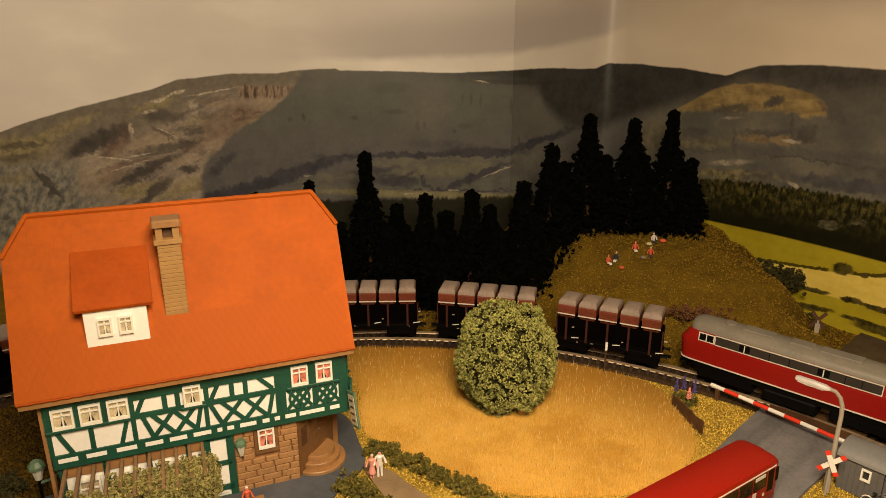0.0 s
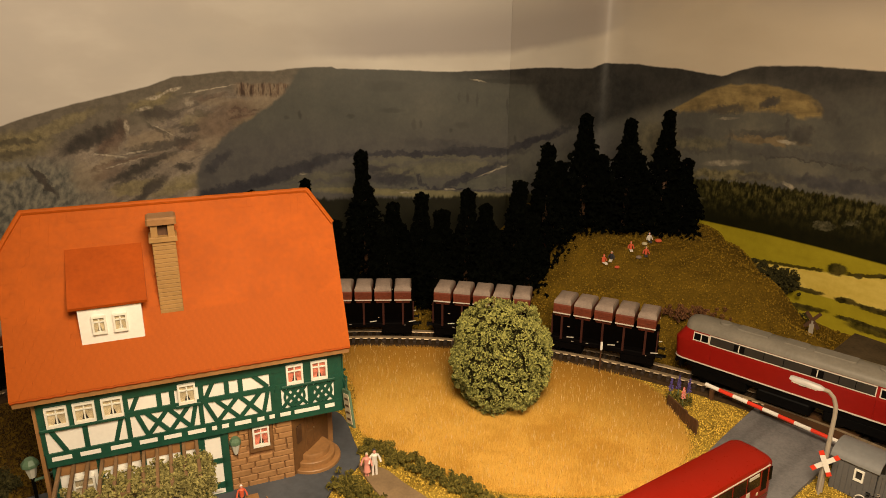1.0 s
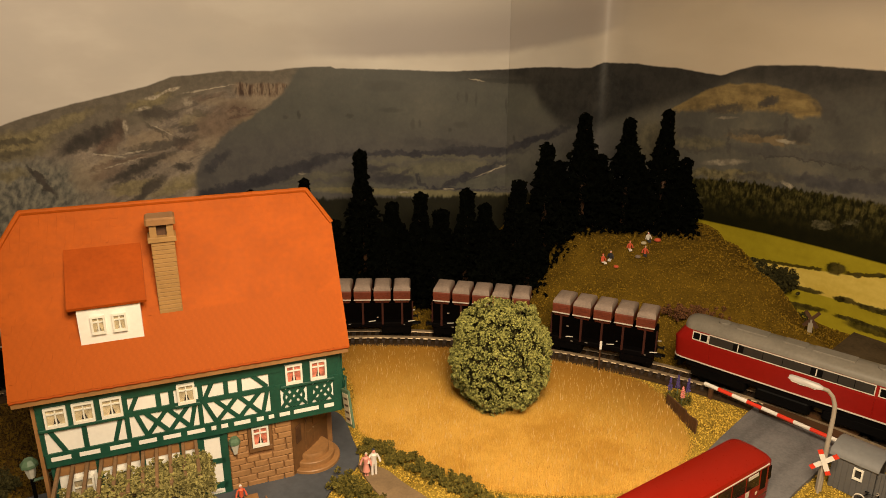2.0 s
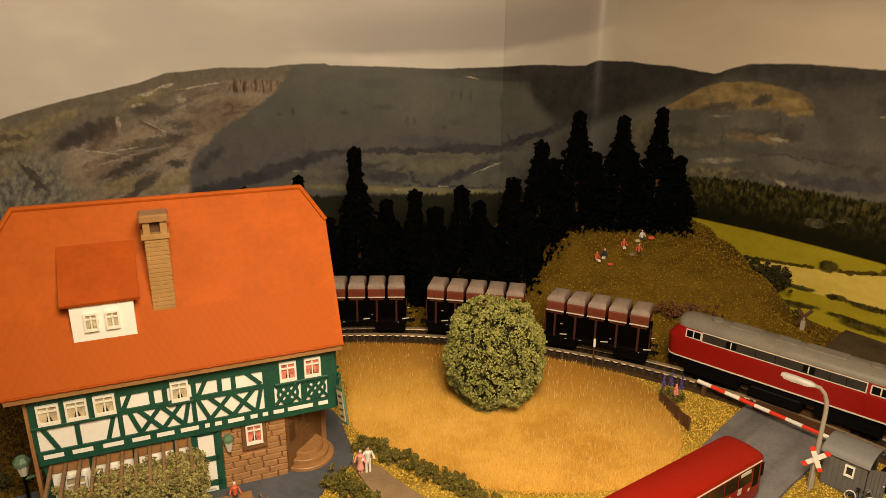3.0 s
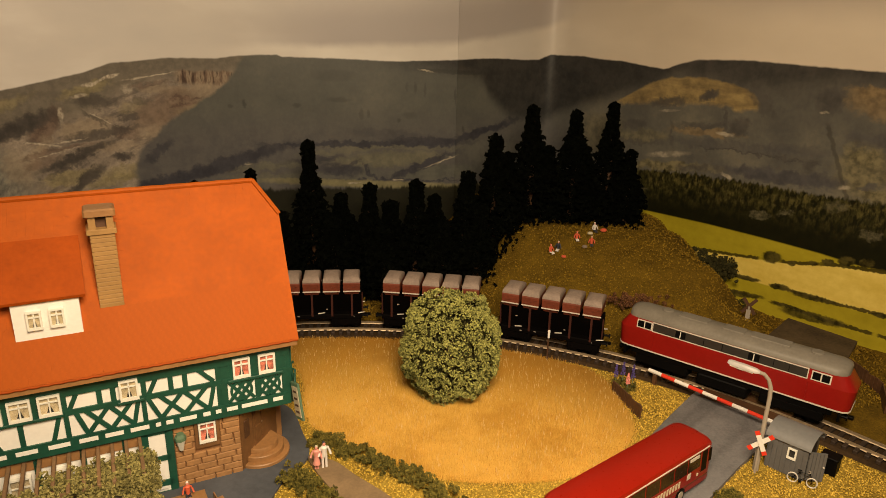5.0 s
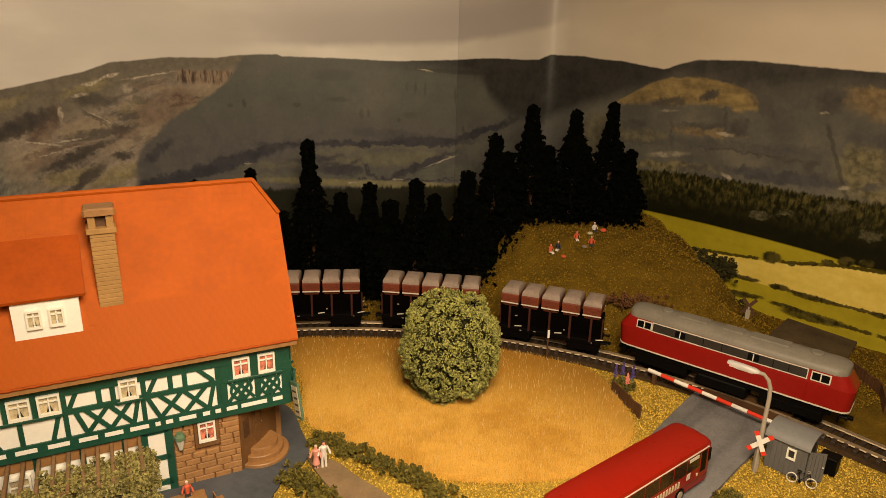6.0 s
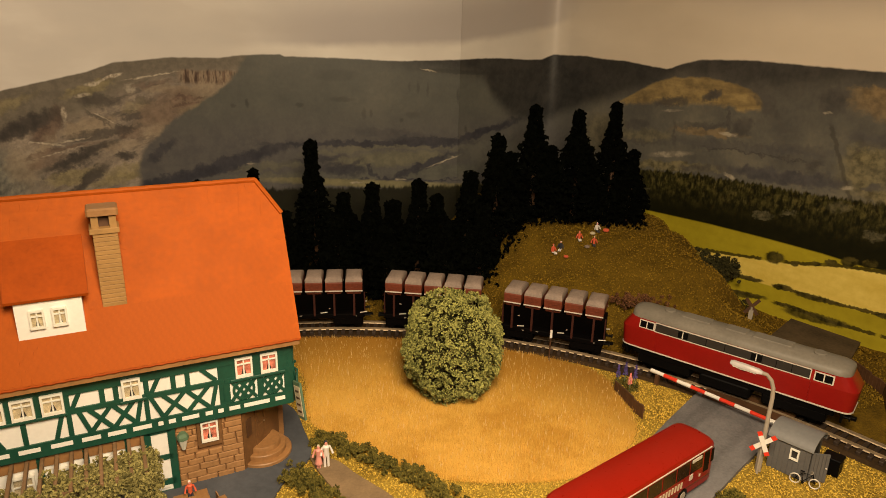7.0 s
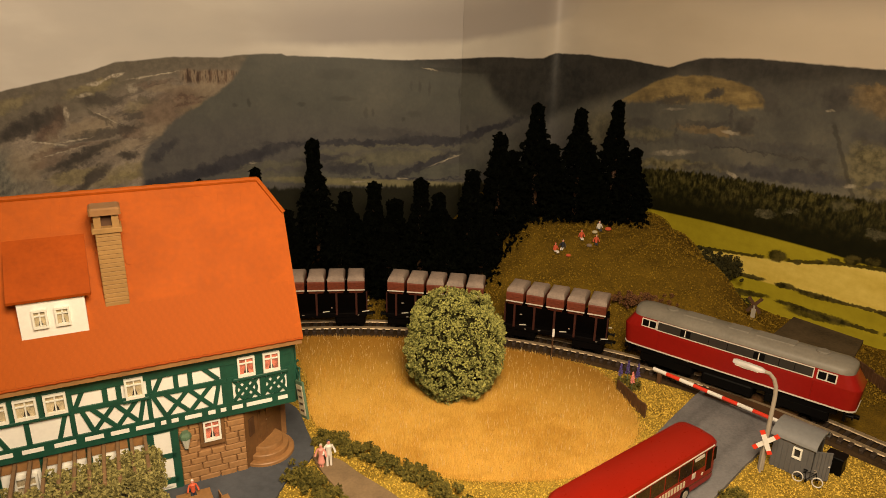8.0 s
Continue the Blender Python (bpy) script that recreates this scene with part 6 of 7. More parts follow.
def flock():
    g = np.random.default_rng(21)
    x, y = scatter(330000, -0.12, 0.215, 0.395, 0.66, g)
    k = inside(x + g.normal(0, 0.0028, len(x)), y + g.normal(0, 0.0028, len(x)), FIELD) & (np.hypot(x - ARC_X, y - ARC_Y) < 0.508)
    x, y = x[k], y[k]
    stalks("wheat", x, y, g, WHEAT, 0.0034, "dense short golden wheat fibres")
    k = g.random(len(x)) < 0.010
    stalks("straw", x[k], y[k], g, WHEAT_PALE, 0.0066, "sparse pale taller straw fibres")
    # yellow turf on the flat ground, thick round the field's edge
    x, y = scatter(190000, -0.45, 0.52, 0.30, 0.70, g)
    r = np.hypot(x - ARC_X, y - ARC_Y)
    bare = inside(x, y, YARD_EDGE) | inside(x, y, ROAD) | inside(x, y, PATH_EDGE) | ((r > 0.508) & (r < 0.549))
    edge = np.array(FIELD)
    inner = inside(x + g.normal(0, 0.004, len(x)), y + g.normal(0, 0.004, len(x)), [tuple(p) for p in (edge - edge.mean(0)) * 0.95 + edge.mean(0)])
    u = (x + 0.1057) * math.cos(radians(TURN)) + (y - 0.4337) * math.sin(radians(TURN))
    v = -(x + 0.1057) * math.sin(radians(TURN)) + (y - 0.4337) * math.cos(radians(TURN))
    under = (u > U0) & (u < U1) & (v > 0) & (v < DEPTH)
    ok = ~bare & ~inner & ~under & before_wall(x, y, 0.003) & (g.random(len(x)) < np.where(r < 0.52, 0.9, 0.45))
    # left of the inn the shade is put into the turf's colour
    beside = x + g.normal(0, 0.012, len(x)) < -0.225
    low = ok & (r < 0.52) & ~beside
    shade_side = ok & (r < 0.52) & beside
    crumbs("dark_turf", x[shade_side], y[shade_side], np.full(shade_side.sum(), 0.0004), 0.00080, SHADE_TURF, g, "turf crumbs coloured dark for the shade beside the inn", "turf")
    crumbs("turf", x[low], y[low], np.full(low.sum(), 0.0004), 0.00066, TURF, g, "coarse yellow-green turf crumbs", "turf")
    x, y = scatter(90000, -0.5, 0.50, 0.50, 0.93, g)
    r = np.hypot(x - ARC_X, y - ARC_Y)
    ok = (r > 0.549) & ~inside(x, y, ROAD) & before_wall(x, y, 0.004)
    x, y = x[ok], y[ok]
    crumbs("hill_turf", x, y, hill_height(x, y) + 0.0006, 0.00095, HILL_TURF, g, "coarse olive-brown turf crumbs", "turf")


flock()


# ---- road and crossing ----
def bus(m):
    ob = thing("bus", m, "glossy red model bus standing before the level crossing", "bus")
    back, w = -0.142, 0.0165

    def ring(x, k, drop):
        return [(x, y * k, z) for y, z in ((-w, 0.0050), (-w, 0.0200), (-w * 0.965, 0.0325), (-w * 0.90, 0.0352 - drop), (-w * 0.70, 0.0368 - drop), (0, 0.0376 - drop),
                                           (w * 0.70, 0.0368 - drop), (w * 0.90, 0.0352 - drop), (w * 0.965, 0.0325), (w, 0.0200), (w, 0.0050))]
    part("body", Shape().loft([ring(back, 0.90, 0.0016), ring(back + 0.003, 0.98, 0.0004), ring(back + 0.008, 1, 0), ring(-0.008, 1, 0), ring(-0.003, 0.98, 0.0004), ring(0, 0.90, 0.0016)]),
         BUS_RED, ob, "glossy red body with rounded roof", True)
    for s in (-1, 1):
        side = lambda a, b, z0, z1, out: Shape().add([(x, s * (w * (1 if z < 0.02 else 1 - 0.035 * (z - 0.02) / 0.0125) + o), z) for o in (-0.0005, out) for x, z in ((a, z0), (b, z0), (b, z1), (a, z1))],
                                                     [(0, 1, 2, 3), (7, 6, 5, 4), (0, 4, 5, 1), (1, 5, 6, 2), (2, 6, 7, 3), (3, 7, 4, 0)])
        part("roof_line", side(back + 0.006, -0.005, 0.0323, 0.0329, 0.0004), TRIM_WHITE, ob, "thin white line under the roof")
        for i in range(7):
            x = -0.030 - i * 0.0158
            part("side_window", side(x, x + 0.0146, 0.0205, 0.0312, 0.0002), BUS_GLASS, ob, "dark side window")
        part("side_window", side(-0.0135, -0.0070, 0.0150, 0.0310, 0.0002), BLACK, ob, "dark glazed door")
        part("side_window", side(-0.0045, -0.0010, 0.0200, 0.0300, -0.0001), BLACK, ob, "dark corner window")
        part("destination_plate", side(-0.0285, -0.0175, 0.0285, 0.0308, 0.0006), TRIM_WHITE, ob, "pale destination plate")
        for k in range(14):
            x = -0.040 - k * 0.0034
            part("letter_bar", side(x, x + 0.0018, 0.0128, 0.0178, 0.0003), CREAM, ob, "pale lettering bar")
        part("emblem", side(-0.0300, -0.0262, 0.0150, 0.0195, 0.0003), TRIM_WHITE, ob, "small pale emblem")
        part("lamp", side(-0.0180, -0.0165, 0.0135, 0.0155, 0.0004), CREAM, ob)
        part("skirt_line", side(back + 0.006, -0.004, 0.0100, 0.0105, 0.0003), DARK_WOOD, ob)
        for x in (-0.036, -0.112):
            wheel = part("wheel", Shape().tube([(x, s * 0.0120, 0.0056), (x, s * 0.0166, 0.0056), (x, s * 0.0169, 0.0056)], [0.0056, 0.0056, 0.0050], 18), BLACK, ob, "black tyre", True)
            part("rim", Shape().tube([(x, s * 0.0166, 0.0056), (x, s * 0.0172, 0.0056)], 0.0030, 14), POLE_GREY, wheel, "grey rim", True)
    part("windscreen", Shape().box(-0.001, 0.0004, -w * 0.80, w * 0.80, 0.0185, 0.0315), BLACK, ob, "dark windscreen")
    for y in (-0.010, 0.010):
        part("headlight", Shape().tube([(-0.001, y, 0.0110), (0.0006, y, 0.0110)], 0.0016, 12), TRIM_WHITE, ob)
    part("rear_window", Shape().box(back - 0.0004, back + 0.001, -w * 0.75, w * 0.75, 0.0215, 0.0315), BLACK, ob, "dark rear window")
    part("bumper", Shape().box(-0.001, 0.0010, -w * 0.88, w * 0.88, 0.0055, 0.0078, cut=0.0004), POLE_GREY, ob, "grey bumper")


bus(pose(0.2222, 0.4160, 0.0030, 0, 0, 33.5))


def hut(m):
    ob = thing("gatekeeper_hut", m, "small grey plank hut with barrel roof and open door", "hut")
    lx, ly, h = 0.0278, 0.0262, 0.0275
    part("floor", Shape().box(0, lx, 0, ly, 0.0, 0.0016), GREY_PLASTIC, ob)
    wall = part("front_wall", Shape().box(0, 0.0150, 0, 0.0012, 0, h).box(0.0206, lx, 0, 0.0012, 0, h).box(0.0150, 0.0206, 0, 0.0012, 0, 0.0145).box(0.0150, 0.0206, 0, 0.0012, 0.0225, h), GREY_PLASTIC, ob, "dark grey plank wall")
    for i in range(8):
        x = 0.0019 + i * 0.0036
        for z0, z1 in (((0.0, h),) if not 0.0135 < x < 0.0205 else ((0.0, 0.0130), (0.0240, h))):
            part("plank", Shape().box(x - 0.0016, x + 0.0016, -0.0004, 0.0, z0, z1 - 0.0004), GREY_PLASTIC, wall)
    part("back_wall", Shape().box(0, lx, ly - 0.0012, ly, 0, h), GREY_PLASTIC, ob)
    arc = [(ly / 2 - math.cos(math.pi * i / 12) * (ly / 2 + 0.0022), h - 0.0010 + math.sin(math.pi * i / 12) * 0.0078) for i in range(13)]
    inner = [(ly / 2 + (y - ly / 2) * 0.93, z - 0.0011) for y, z in arc]
    for x in (0, lx - 0.0012):
        g = [(0.0012, 0.0), (0.0012, h)] + [(y, z) for y, z in inner if 0.0012 < y < ly - 0.0012] + [(ly - 0.0012, h), (ly - 0.0012, 0.0)]
        k = len(g)
        part("end_wall", Shape().add([(xx, y, z) for xx in (x, x + 0.0012) for y, z in g],
                                     [tuple(range(k)), tuple(range(2 * k - 1, k - 1, -1))] + [(i, k + i, k + (i + 1) % k, (i + 1) % k) for i in range(k)]), GREY_PLASTIC, ob)
    # thin dark sheet on the closed end wall paints the doorway's shade
    part("doorway", Shape().box(lx - 0.0002, lx + 0.0002, 0.0045, 0.0205, 0.0016, 0.0252), DARK_ROOM, ob, "dark panel standing for the unlit doorway")
    sh = Shape()
    ring = arc + inner[::-1]
    sh.loft([[(x, y, z) for y, z in ring] for x in (-0.0020, 0.0, lx * 0.5, lx, lx + 0.0024)])
    part("roof", sh, GREY_ROOF, ob, "mid-grey curved roof", True)
    fr = Shape()
    for a, b, c, d in ((0.0146, 0.0210, 0.0140, 0.0152), (0.0146, 0.0210, 0.0218, 0.0230), (0.0146, 0.0157, 0.0152, 0.0218), (0.0199, 0.0210, 0.0152, 0.0218)):
        fr.box(a, b, -0.0012, 0.0004, c, d)
    win = part("window", fr, WINDOW_WHITE, ob, "small white framed window")
    part("pane", Shape().box(0.0157, 0.0199, 0.0004, 0.0008, 0.0152, 0.0218), DARK_ROOM, win)
    dm = Matrix.Translation((lx + 0.0008, 0.0012, 0.0016)) @ Matrix.Rotation(radians(36), 4, "Z")
    door = part("door", Shape().box(0, 0.0122, -0.0008, 0, 0.0, 0.0236, dm), GREY_PLASTIC, ob, "grey plank door standing open")
    for i in range(5):
        part("plank", Shape().box(0.0002 + i * 0.0024, 0.0023 + i * 0.0024, -0.0013, -0.0008, 0.0002, 0.0234, dm), GREY_PLASTIC, door)
    part("handle", Shape().ball(tuple(dm @ Vector((0.0108, -0.0018, 0.0125))), 0.0007, 0.0007, 0.0007), TRIM_WHITE, door, "pale door knob")
    tagged(part("coal_box", Shape().box(0.0, 0.0120, 0.0, 0.0110, 0.0, 0.0130, cut=0.0006).box(-0.0006, 0.0126, -0.0006, 0.0116, 0.0130, 0.0142, cut=0.0004), BLACK, None, "black closed box beside the hut"),
           "", "box").matrix_world = m @ pose(0.0312, 0.0225, 0.0)


HUT = pose(0.2858, 0.4246, 0.0004, 0, 0, -49.5)
hut(HUT)


def bicycle(m):
    ob = thing("bicycle", m, "black model bicycle with pale tyres leaning on the hut", "bicycle")
    r = 0.0044
    ob.scale = (0.86, 0.86, 0.86)
    for x in (-0.0075, 0.0075):
        ring = [(x + (r - 0.0004) * math.cos(2 * math.pi * i / 24), 0, r + (r - 0.0004) * math.sin(2 * math.pi * i / 24)) for i in range(25)]
        wheel = part("wheel", Shape().tube(ring, 0.00055, 6, False), TRIM_WHITE, ob, "wheel with pale tyre", True)
        for i in range(6):
            a = math.pi * i / 6
            part("spoke", Shape().tube([(x - r * 0.85 * math.cos(a), 0, r - r * 0.85 * math.sin(a)), (x + r * 0.85 * math.cos(a), 0, r + r * 0.85 * math.sin(a))], 0.00010, 4), BLACK, wheel)
    part("frame", Shape().tube([(-0.0075, 0, r), (-0.0015, 0, r - 0.0008), (0.0052, 0, 0.0112), (-0.0025, 0, 0.0108), (-0.0015, 0, r - 0.0008)], 0.00045, 6)
         .tube([(-0.0075, 0, r), (-0.0025, 0, 0.0108)], 0.0003, 6).tube([(0.0075, 0, r), (0.0050, 0, 0.0125)], 0.0004, 6), BLACK, ob, "black frame")
    part("saddle", Shape().ball((-0.0028, 0, 0.0122), 0.0020, 0.0010, 0.0006), BLACK, ob, "", True)
    part("handlebar", Shape().tube([(0.0035, -0.0032, 0.0128), (0.0050, -0.0020, 0.0133), (0.0050, 0.0020, 0.0133), (0.0035, 0.0032, 0.0128)], 0.0004, 6), POLE_GREY, ob, "grey handlebar")
    part("pedal", Shape().box(-0.0026, -0.0004, -0.0016, 0.0016, r - 0.0020, r - 0.0014), BLACK, ob)


bicycle(HUT @ pose(0.0290, -0.0050, 0.0, -12, 0, 12))


def striped_bar(parent, length, first_white=True):
    """A round barrier arm along x, in separate painted lengths."""
    n = 10
    step = length / n
    for i in range(n):
        white = (i % 2 == 0) == first_white
        part("stripe", Shape().tube([(i * step, 0, 0), ((i + 1) * step, 0, 0)], 0.0018 - 0.00002 * i, 8), SIGNAL_WHITE if white else SIGNAL_RED, parent, "white stripe" if white else "red stripe", True)


def barrier(tip, butt, label):
    d = Vector(butt) - Vector(tip)
    ob = thing("crossing_barrier", Matrix.Translation(tip) @ Matrix.Rotation(math.atan2(d.y, d.x), 4, "Z"), label, "barrier", "barriers of the level crossing")
    striped_bar(ob, d.length)
    return ob, d.length


near_bar, run = barrier((0.2415, 0.5520, 0.0125), (0.3240, 0.4470, 0.0125), "lowered red and white barrier arm on a dark rest")
part("rest_post", Shape().box(0.0050, 0.0085, -0.0018, 0.0018, -0.0125, -0.0020, cut=0.0004).tube([(0.0068, 0, -0.003), (0.0068, 0.0022, 0.0006)], 0.0006, 6), DARK_WOOD, near_bar, "dark brown rest post")
part("drive", Shape().box(run - 0.002, run + 0.008, -0.004, 0.004, -0.0125, 0.003, cut=0.0008), BLACK, near_bar, "black barrier drive")
far_bar, run2 = barrier((0.4320, 0.5340, 0.0125), (0.3375, 0.6285, 0.0125), "lowered red and white barrier arm with dark counterweight")
part("drive", Shape().box(run2 + 0.002, run2 + 0.010, -0.005, 0.005, -0.0125, 0.004, cut=0.001), BLACK, far_bar, "black barrier drive")
for y in (-0.0066, 0.0066):
    part("counterweight", Shape().tube([(run2 + 0.006, y - 0.0014, -0.003), (run2 + 0.006, y + 0.0014, -0.003)], 0.0080, 18), BLACK, far_bar, "round black counterweight", True)
part("counterweight", Shape().tube([(run2 + 0.016, -0.004, -0.002), (run2 + 0.016, 0.004, -0.002)], 0.0062, 18), BLACK, far_bar, "round black counterweight", True)


def street_lamp():
    ob = thing("street_lamp", pose(0.2760, 0.4185, 0.0002), "grey street lamp with long pale head on a curved pole", "street lamp")
    part("base", Shape().tube([(0, 0, 0), (0, 0, 0.020), (0, 0, 0.0215)], [0.0023, 0.0022, 0.0016], 12), POLE_GREY, ob, "thicker pole foot", True)
    head0, head1 = Vector((-0.0125, 0.0010, 0.0830)), Vector((-0.0280, 0.0140, 0.0845))
    path = [(0, 0, 0.020), (0, 0, 0.045), (0.0002, 0, 0.062), (-0.0005, 0, 0.070), (-0.003, 0.0002, 0.0765), (-0.0070, 0.0006, 0.0810), tuple(head0)]
    part("pole", Shape().tube(path, [0.0017, 0.0016, 0.0015, 0.0015, 0.0014, 0.0014, 0.0014], 10), POLE_GREY, ob, "grey curved pole", True)
    d = (head1 - head0)
    m = Matrix.Translation(head0) @ d.to_track_quat("X", "Z").to_matrix().to_4x4()
    l = d.length
    part("head", Shape().loft([[(x, y * k, z * k) for y, z in ((-0.0030, -0.0008), (0.0030, -0.0008), (0.0026, 0.0010), (0.0012, 0.0022), (-0.0012, 0.0022), (-0.0026, 0.0010))]
                               for x, k in ((-0.002, 0.55), (0.001, 0.95), (l * 0.5, 1.0), (l - 0.002, 0.9), (l, 0.6))], m), LAMP_LIGHT, ob, "long pale lamp head", True)
    part("diffuser", Shape().box(0.002, l - 0.002, -0.0022, 0.0022, -0.0018, -0.0008, m), LAMP_GLASS, ob)


street_lamp()


def cross_sign(m, front, arms, post_top, label, angles):
    ob = thing("crossing_sign", m, label, "road sign", "crossing signs")
    part("post", Shape().tube([(0, 0, 0), (0, 0, post_top)], 0.0010, 8), front[2], ob, "", True)
    for k, a in enumerate(angles):
        mm = Matrix.Translation((0, -0.0016 - 0.0009 * k, post_top)) @ Matrix.Rotation(radians(-a), 4, "Y")
        arm = part("arm", Shape().box(-arms * 0.68, arms * 0.68, -0.0004, 0.0004, -0.0017, 0.0017, mm), front[0], ob, "white cross arm")
        for s in (-1, 1):
            part("arm_end", Shape().box(min(s * arms * 0.68, s * arms), max(s * arms * 0.68, s * arms), -0.0004, 0.0004, -0.0017, 0.0017, mm), front[1], arm, "red arm end")
    return ob


cross_sign(pose(0.2735, 0.4150, 0.0002, 0, 0, -22), (SIGNAL_WHITE, SIGNAL_RED, POLE_GREY), 0.0102, 0.0275, "white crossing sign with red ends beside the lamp", (40, 113))
back_sign = cross_sign(pose(0.3795, 0.6400, 0.0, 0, 0, 150), (DARK_WOOD, DARK_WOOD, POLE_GREY), 0.0105, 0.0360, "crossing sign seen from its dark back", (52, 128))
part("post_board", Shape().box(-0.0022, 0.0022, 0.0006, 0.0014, 0.0, 0.0330), POLE_GREY, back_sign, "grey post board")


def fence(a, b, label, n=9):
    d = Vector(b) - Vector(a)
    ob = thing("plank_fence", pose(a[0], a[1], 0.0, 0, 0, math.degrees(math.atan2(d.y, d.x))), label, "fence")
    w = d.length / n
    g = random.Random(5)
    for i in range(n):
        part("plank", Shape().box(i * w + 0.0001, (i + 1) * w - 0.0002, -0.0007, 0.0007, 0.0, 0.0112 + 0.0016 * g.random(), cut=0.0002), DARK_WOOD, ob)
    part("fence_rail", Shape().box(0, d.length, 0.0007, 0.0014, 0.0080, 0.0095), DARK_WOOD, ob)


fence((0.2020, 0.5345), (0.2125, 0.4900), "low dark brown plank fence beside the flowers")
fence((0.4482, 0.5698), (0.4491, 0.5211), "low dark brown plank fence beside the far road", 10)
fence((0.4491, 0.5211), (0.4306, 0.4894), "short dark brown plank fence near the railway", 6)


def flower(x, y, h, material, label, seed):
    g = np.random.default_rng(seed)
    ob = thing("flower", pose(x, y, 0.0), label, "flower", "flowers by the fence")
    part("stem", Shape().tube([(0, 0, 0), (0.0003, 0, h * 0.6), (0, 0.0002, h)], 0.0004, 5), LAMP_GREEN, ob)
    t = g.random(160)
    a = g.uniform(0, 6.283, 160)
    rad = 0.0019 * (1.15 - t) * g.random(160) ** 0.4
    part("bloom", clump_mesh("bloom", np.stack([rad * np.cos(a), rad * np.sin(a), h * (0.48 + 0.52 * t)], -1), 0.0008, g), material, ob)
    rad = 0.0036 * g.random(70) ** 0.5
    a = g.uniform(0, 6.283, 70)
    part("leaves", clump_mesh("leaves", np.stack([rad * np.cos(a), rad * np.sin(a), h * 0.34 * g.random(70)], -1), 0.0013, g), HEDGE, ob)


flower(0.2075, 0.5440, 0.0225, BLUE_BLOOM, "violet-blue flower spike beside the fence", 31)
flower(0.2145, 0.5450, 0.0245, BLUE_BLOOM, "violet-blue flower spike beside the fence", 32)
flower(0.2205, 0.5360, 0.0265, BLUE_BLOOM, "tall violet-blue flower spike beside the fence", 33)
flower(0.2150, 0.5330, 0.0195, PINK_BLOOM, "pink flower spike beside the fence", 34)

marker = thing("track_marker", pose(0.1550, 0.5935, 0.0), "thin dark trackside post with white top", "marker post")
part("post", Shape().tube([(0, 0, 0), (0, 0, 0.0350)], 0.0008, 8), DARK_WOOD, marker, "", True)
part("plate", Shape().box(-0.0011, 0.0011, -0.0014, -0.0006, 0.0262, 0.0345, cut=0.0002), SIGNAL_WHITE, marker, "white marker plate")


# ---- small painted dolls, one plain mesh each ----
def doll(m, tall, coat, legs, hair, label, seated=False, skirt=False):
    sh, cuts = Shape(), []

    def piece(material):
        cuts.append((len(sh.f), material))
    k = tall / 0.021
    lift = 0.0 if not seated else -0.0065 * k
    piece(legs)
    if seated:
        for y in (-0.0012, 0.0012):
            sh.tube([(0, y * k, 0.0022 * k), (0.0052 * k, y * k, 0.0026 * k), (0.0062 * k, y * k, 0.0006 * k)], 0.0011 * k, 7)
    elif skirt:
        sh.tube([(0, 0, 0.0042 * k), (0, 0, 0.0108 * k)], [0.0030 * k, 0.0018 * k], 9)
        for y in (-0.0009, 0.0009):
            sh.tube([(0, y * k, 0.0), (0, y * k, 0.0045 * k)], 0.0007 * k, 6)
    else:
        for y in (-0.0013, 0.0013):
            sh.tube([(0.0004 * k, y * k, 0.0), (0, y * k, 0.0055 * k), (0, y * 0.8 * k, 0.0105 * k)], [0.0009 * k, 0.0010 * k, 0.0013 * k], 7)
    piece(coat)
    sh.tube([(0, 0, 0.0092 * k + lift), (0, 0, 0.0125 * k + lift), (0, 0, 0.0165 * k + lift), (0, 0, 0.0177 * k + lift)], [0.0019 * k, 0.0019 * k, 0.0025 * k, 0.0011 * k], 9)
    for s in (-1, 1):
        sh.tube([(0, s * 0.0024 * k, 0.0165 * k + lift), (0.0008 * k, s * 0.0038 * k, 0.0135 * k + lift), (0.0018 * k, s * 0.0044 * k, 0.0108 * k + lift)], 0.0008 * k, 6)
    piece(DOLL_PINK)
    sh.ball((0.0002 * k, 0, 0.0192 * k + lift), 0.0013 * k, 0.0012 * k, 0.0016 * k, 8)
    piece(hair)
    sh.ball((-0.0003 * k, 0, 0.0199 * k + lift), 0.0014 * k, 0.0013 * k, 0.0013 * k, 8)
    cuts.append((len(sh.f), None))
    me = sh.mesh("doll", True)
    for i, ((a, material), (b, _)) in enumerate(zip(cuts, cuts[1:])):
        me.materials.append(material)
        for j in range(a, b):
            me.polygons[j].material_index = i
    ob = new("doll", me)
    ob.matrix_world = m
    return tagged(ob, label, "doll")


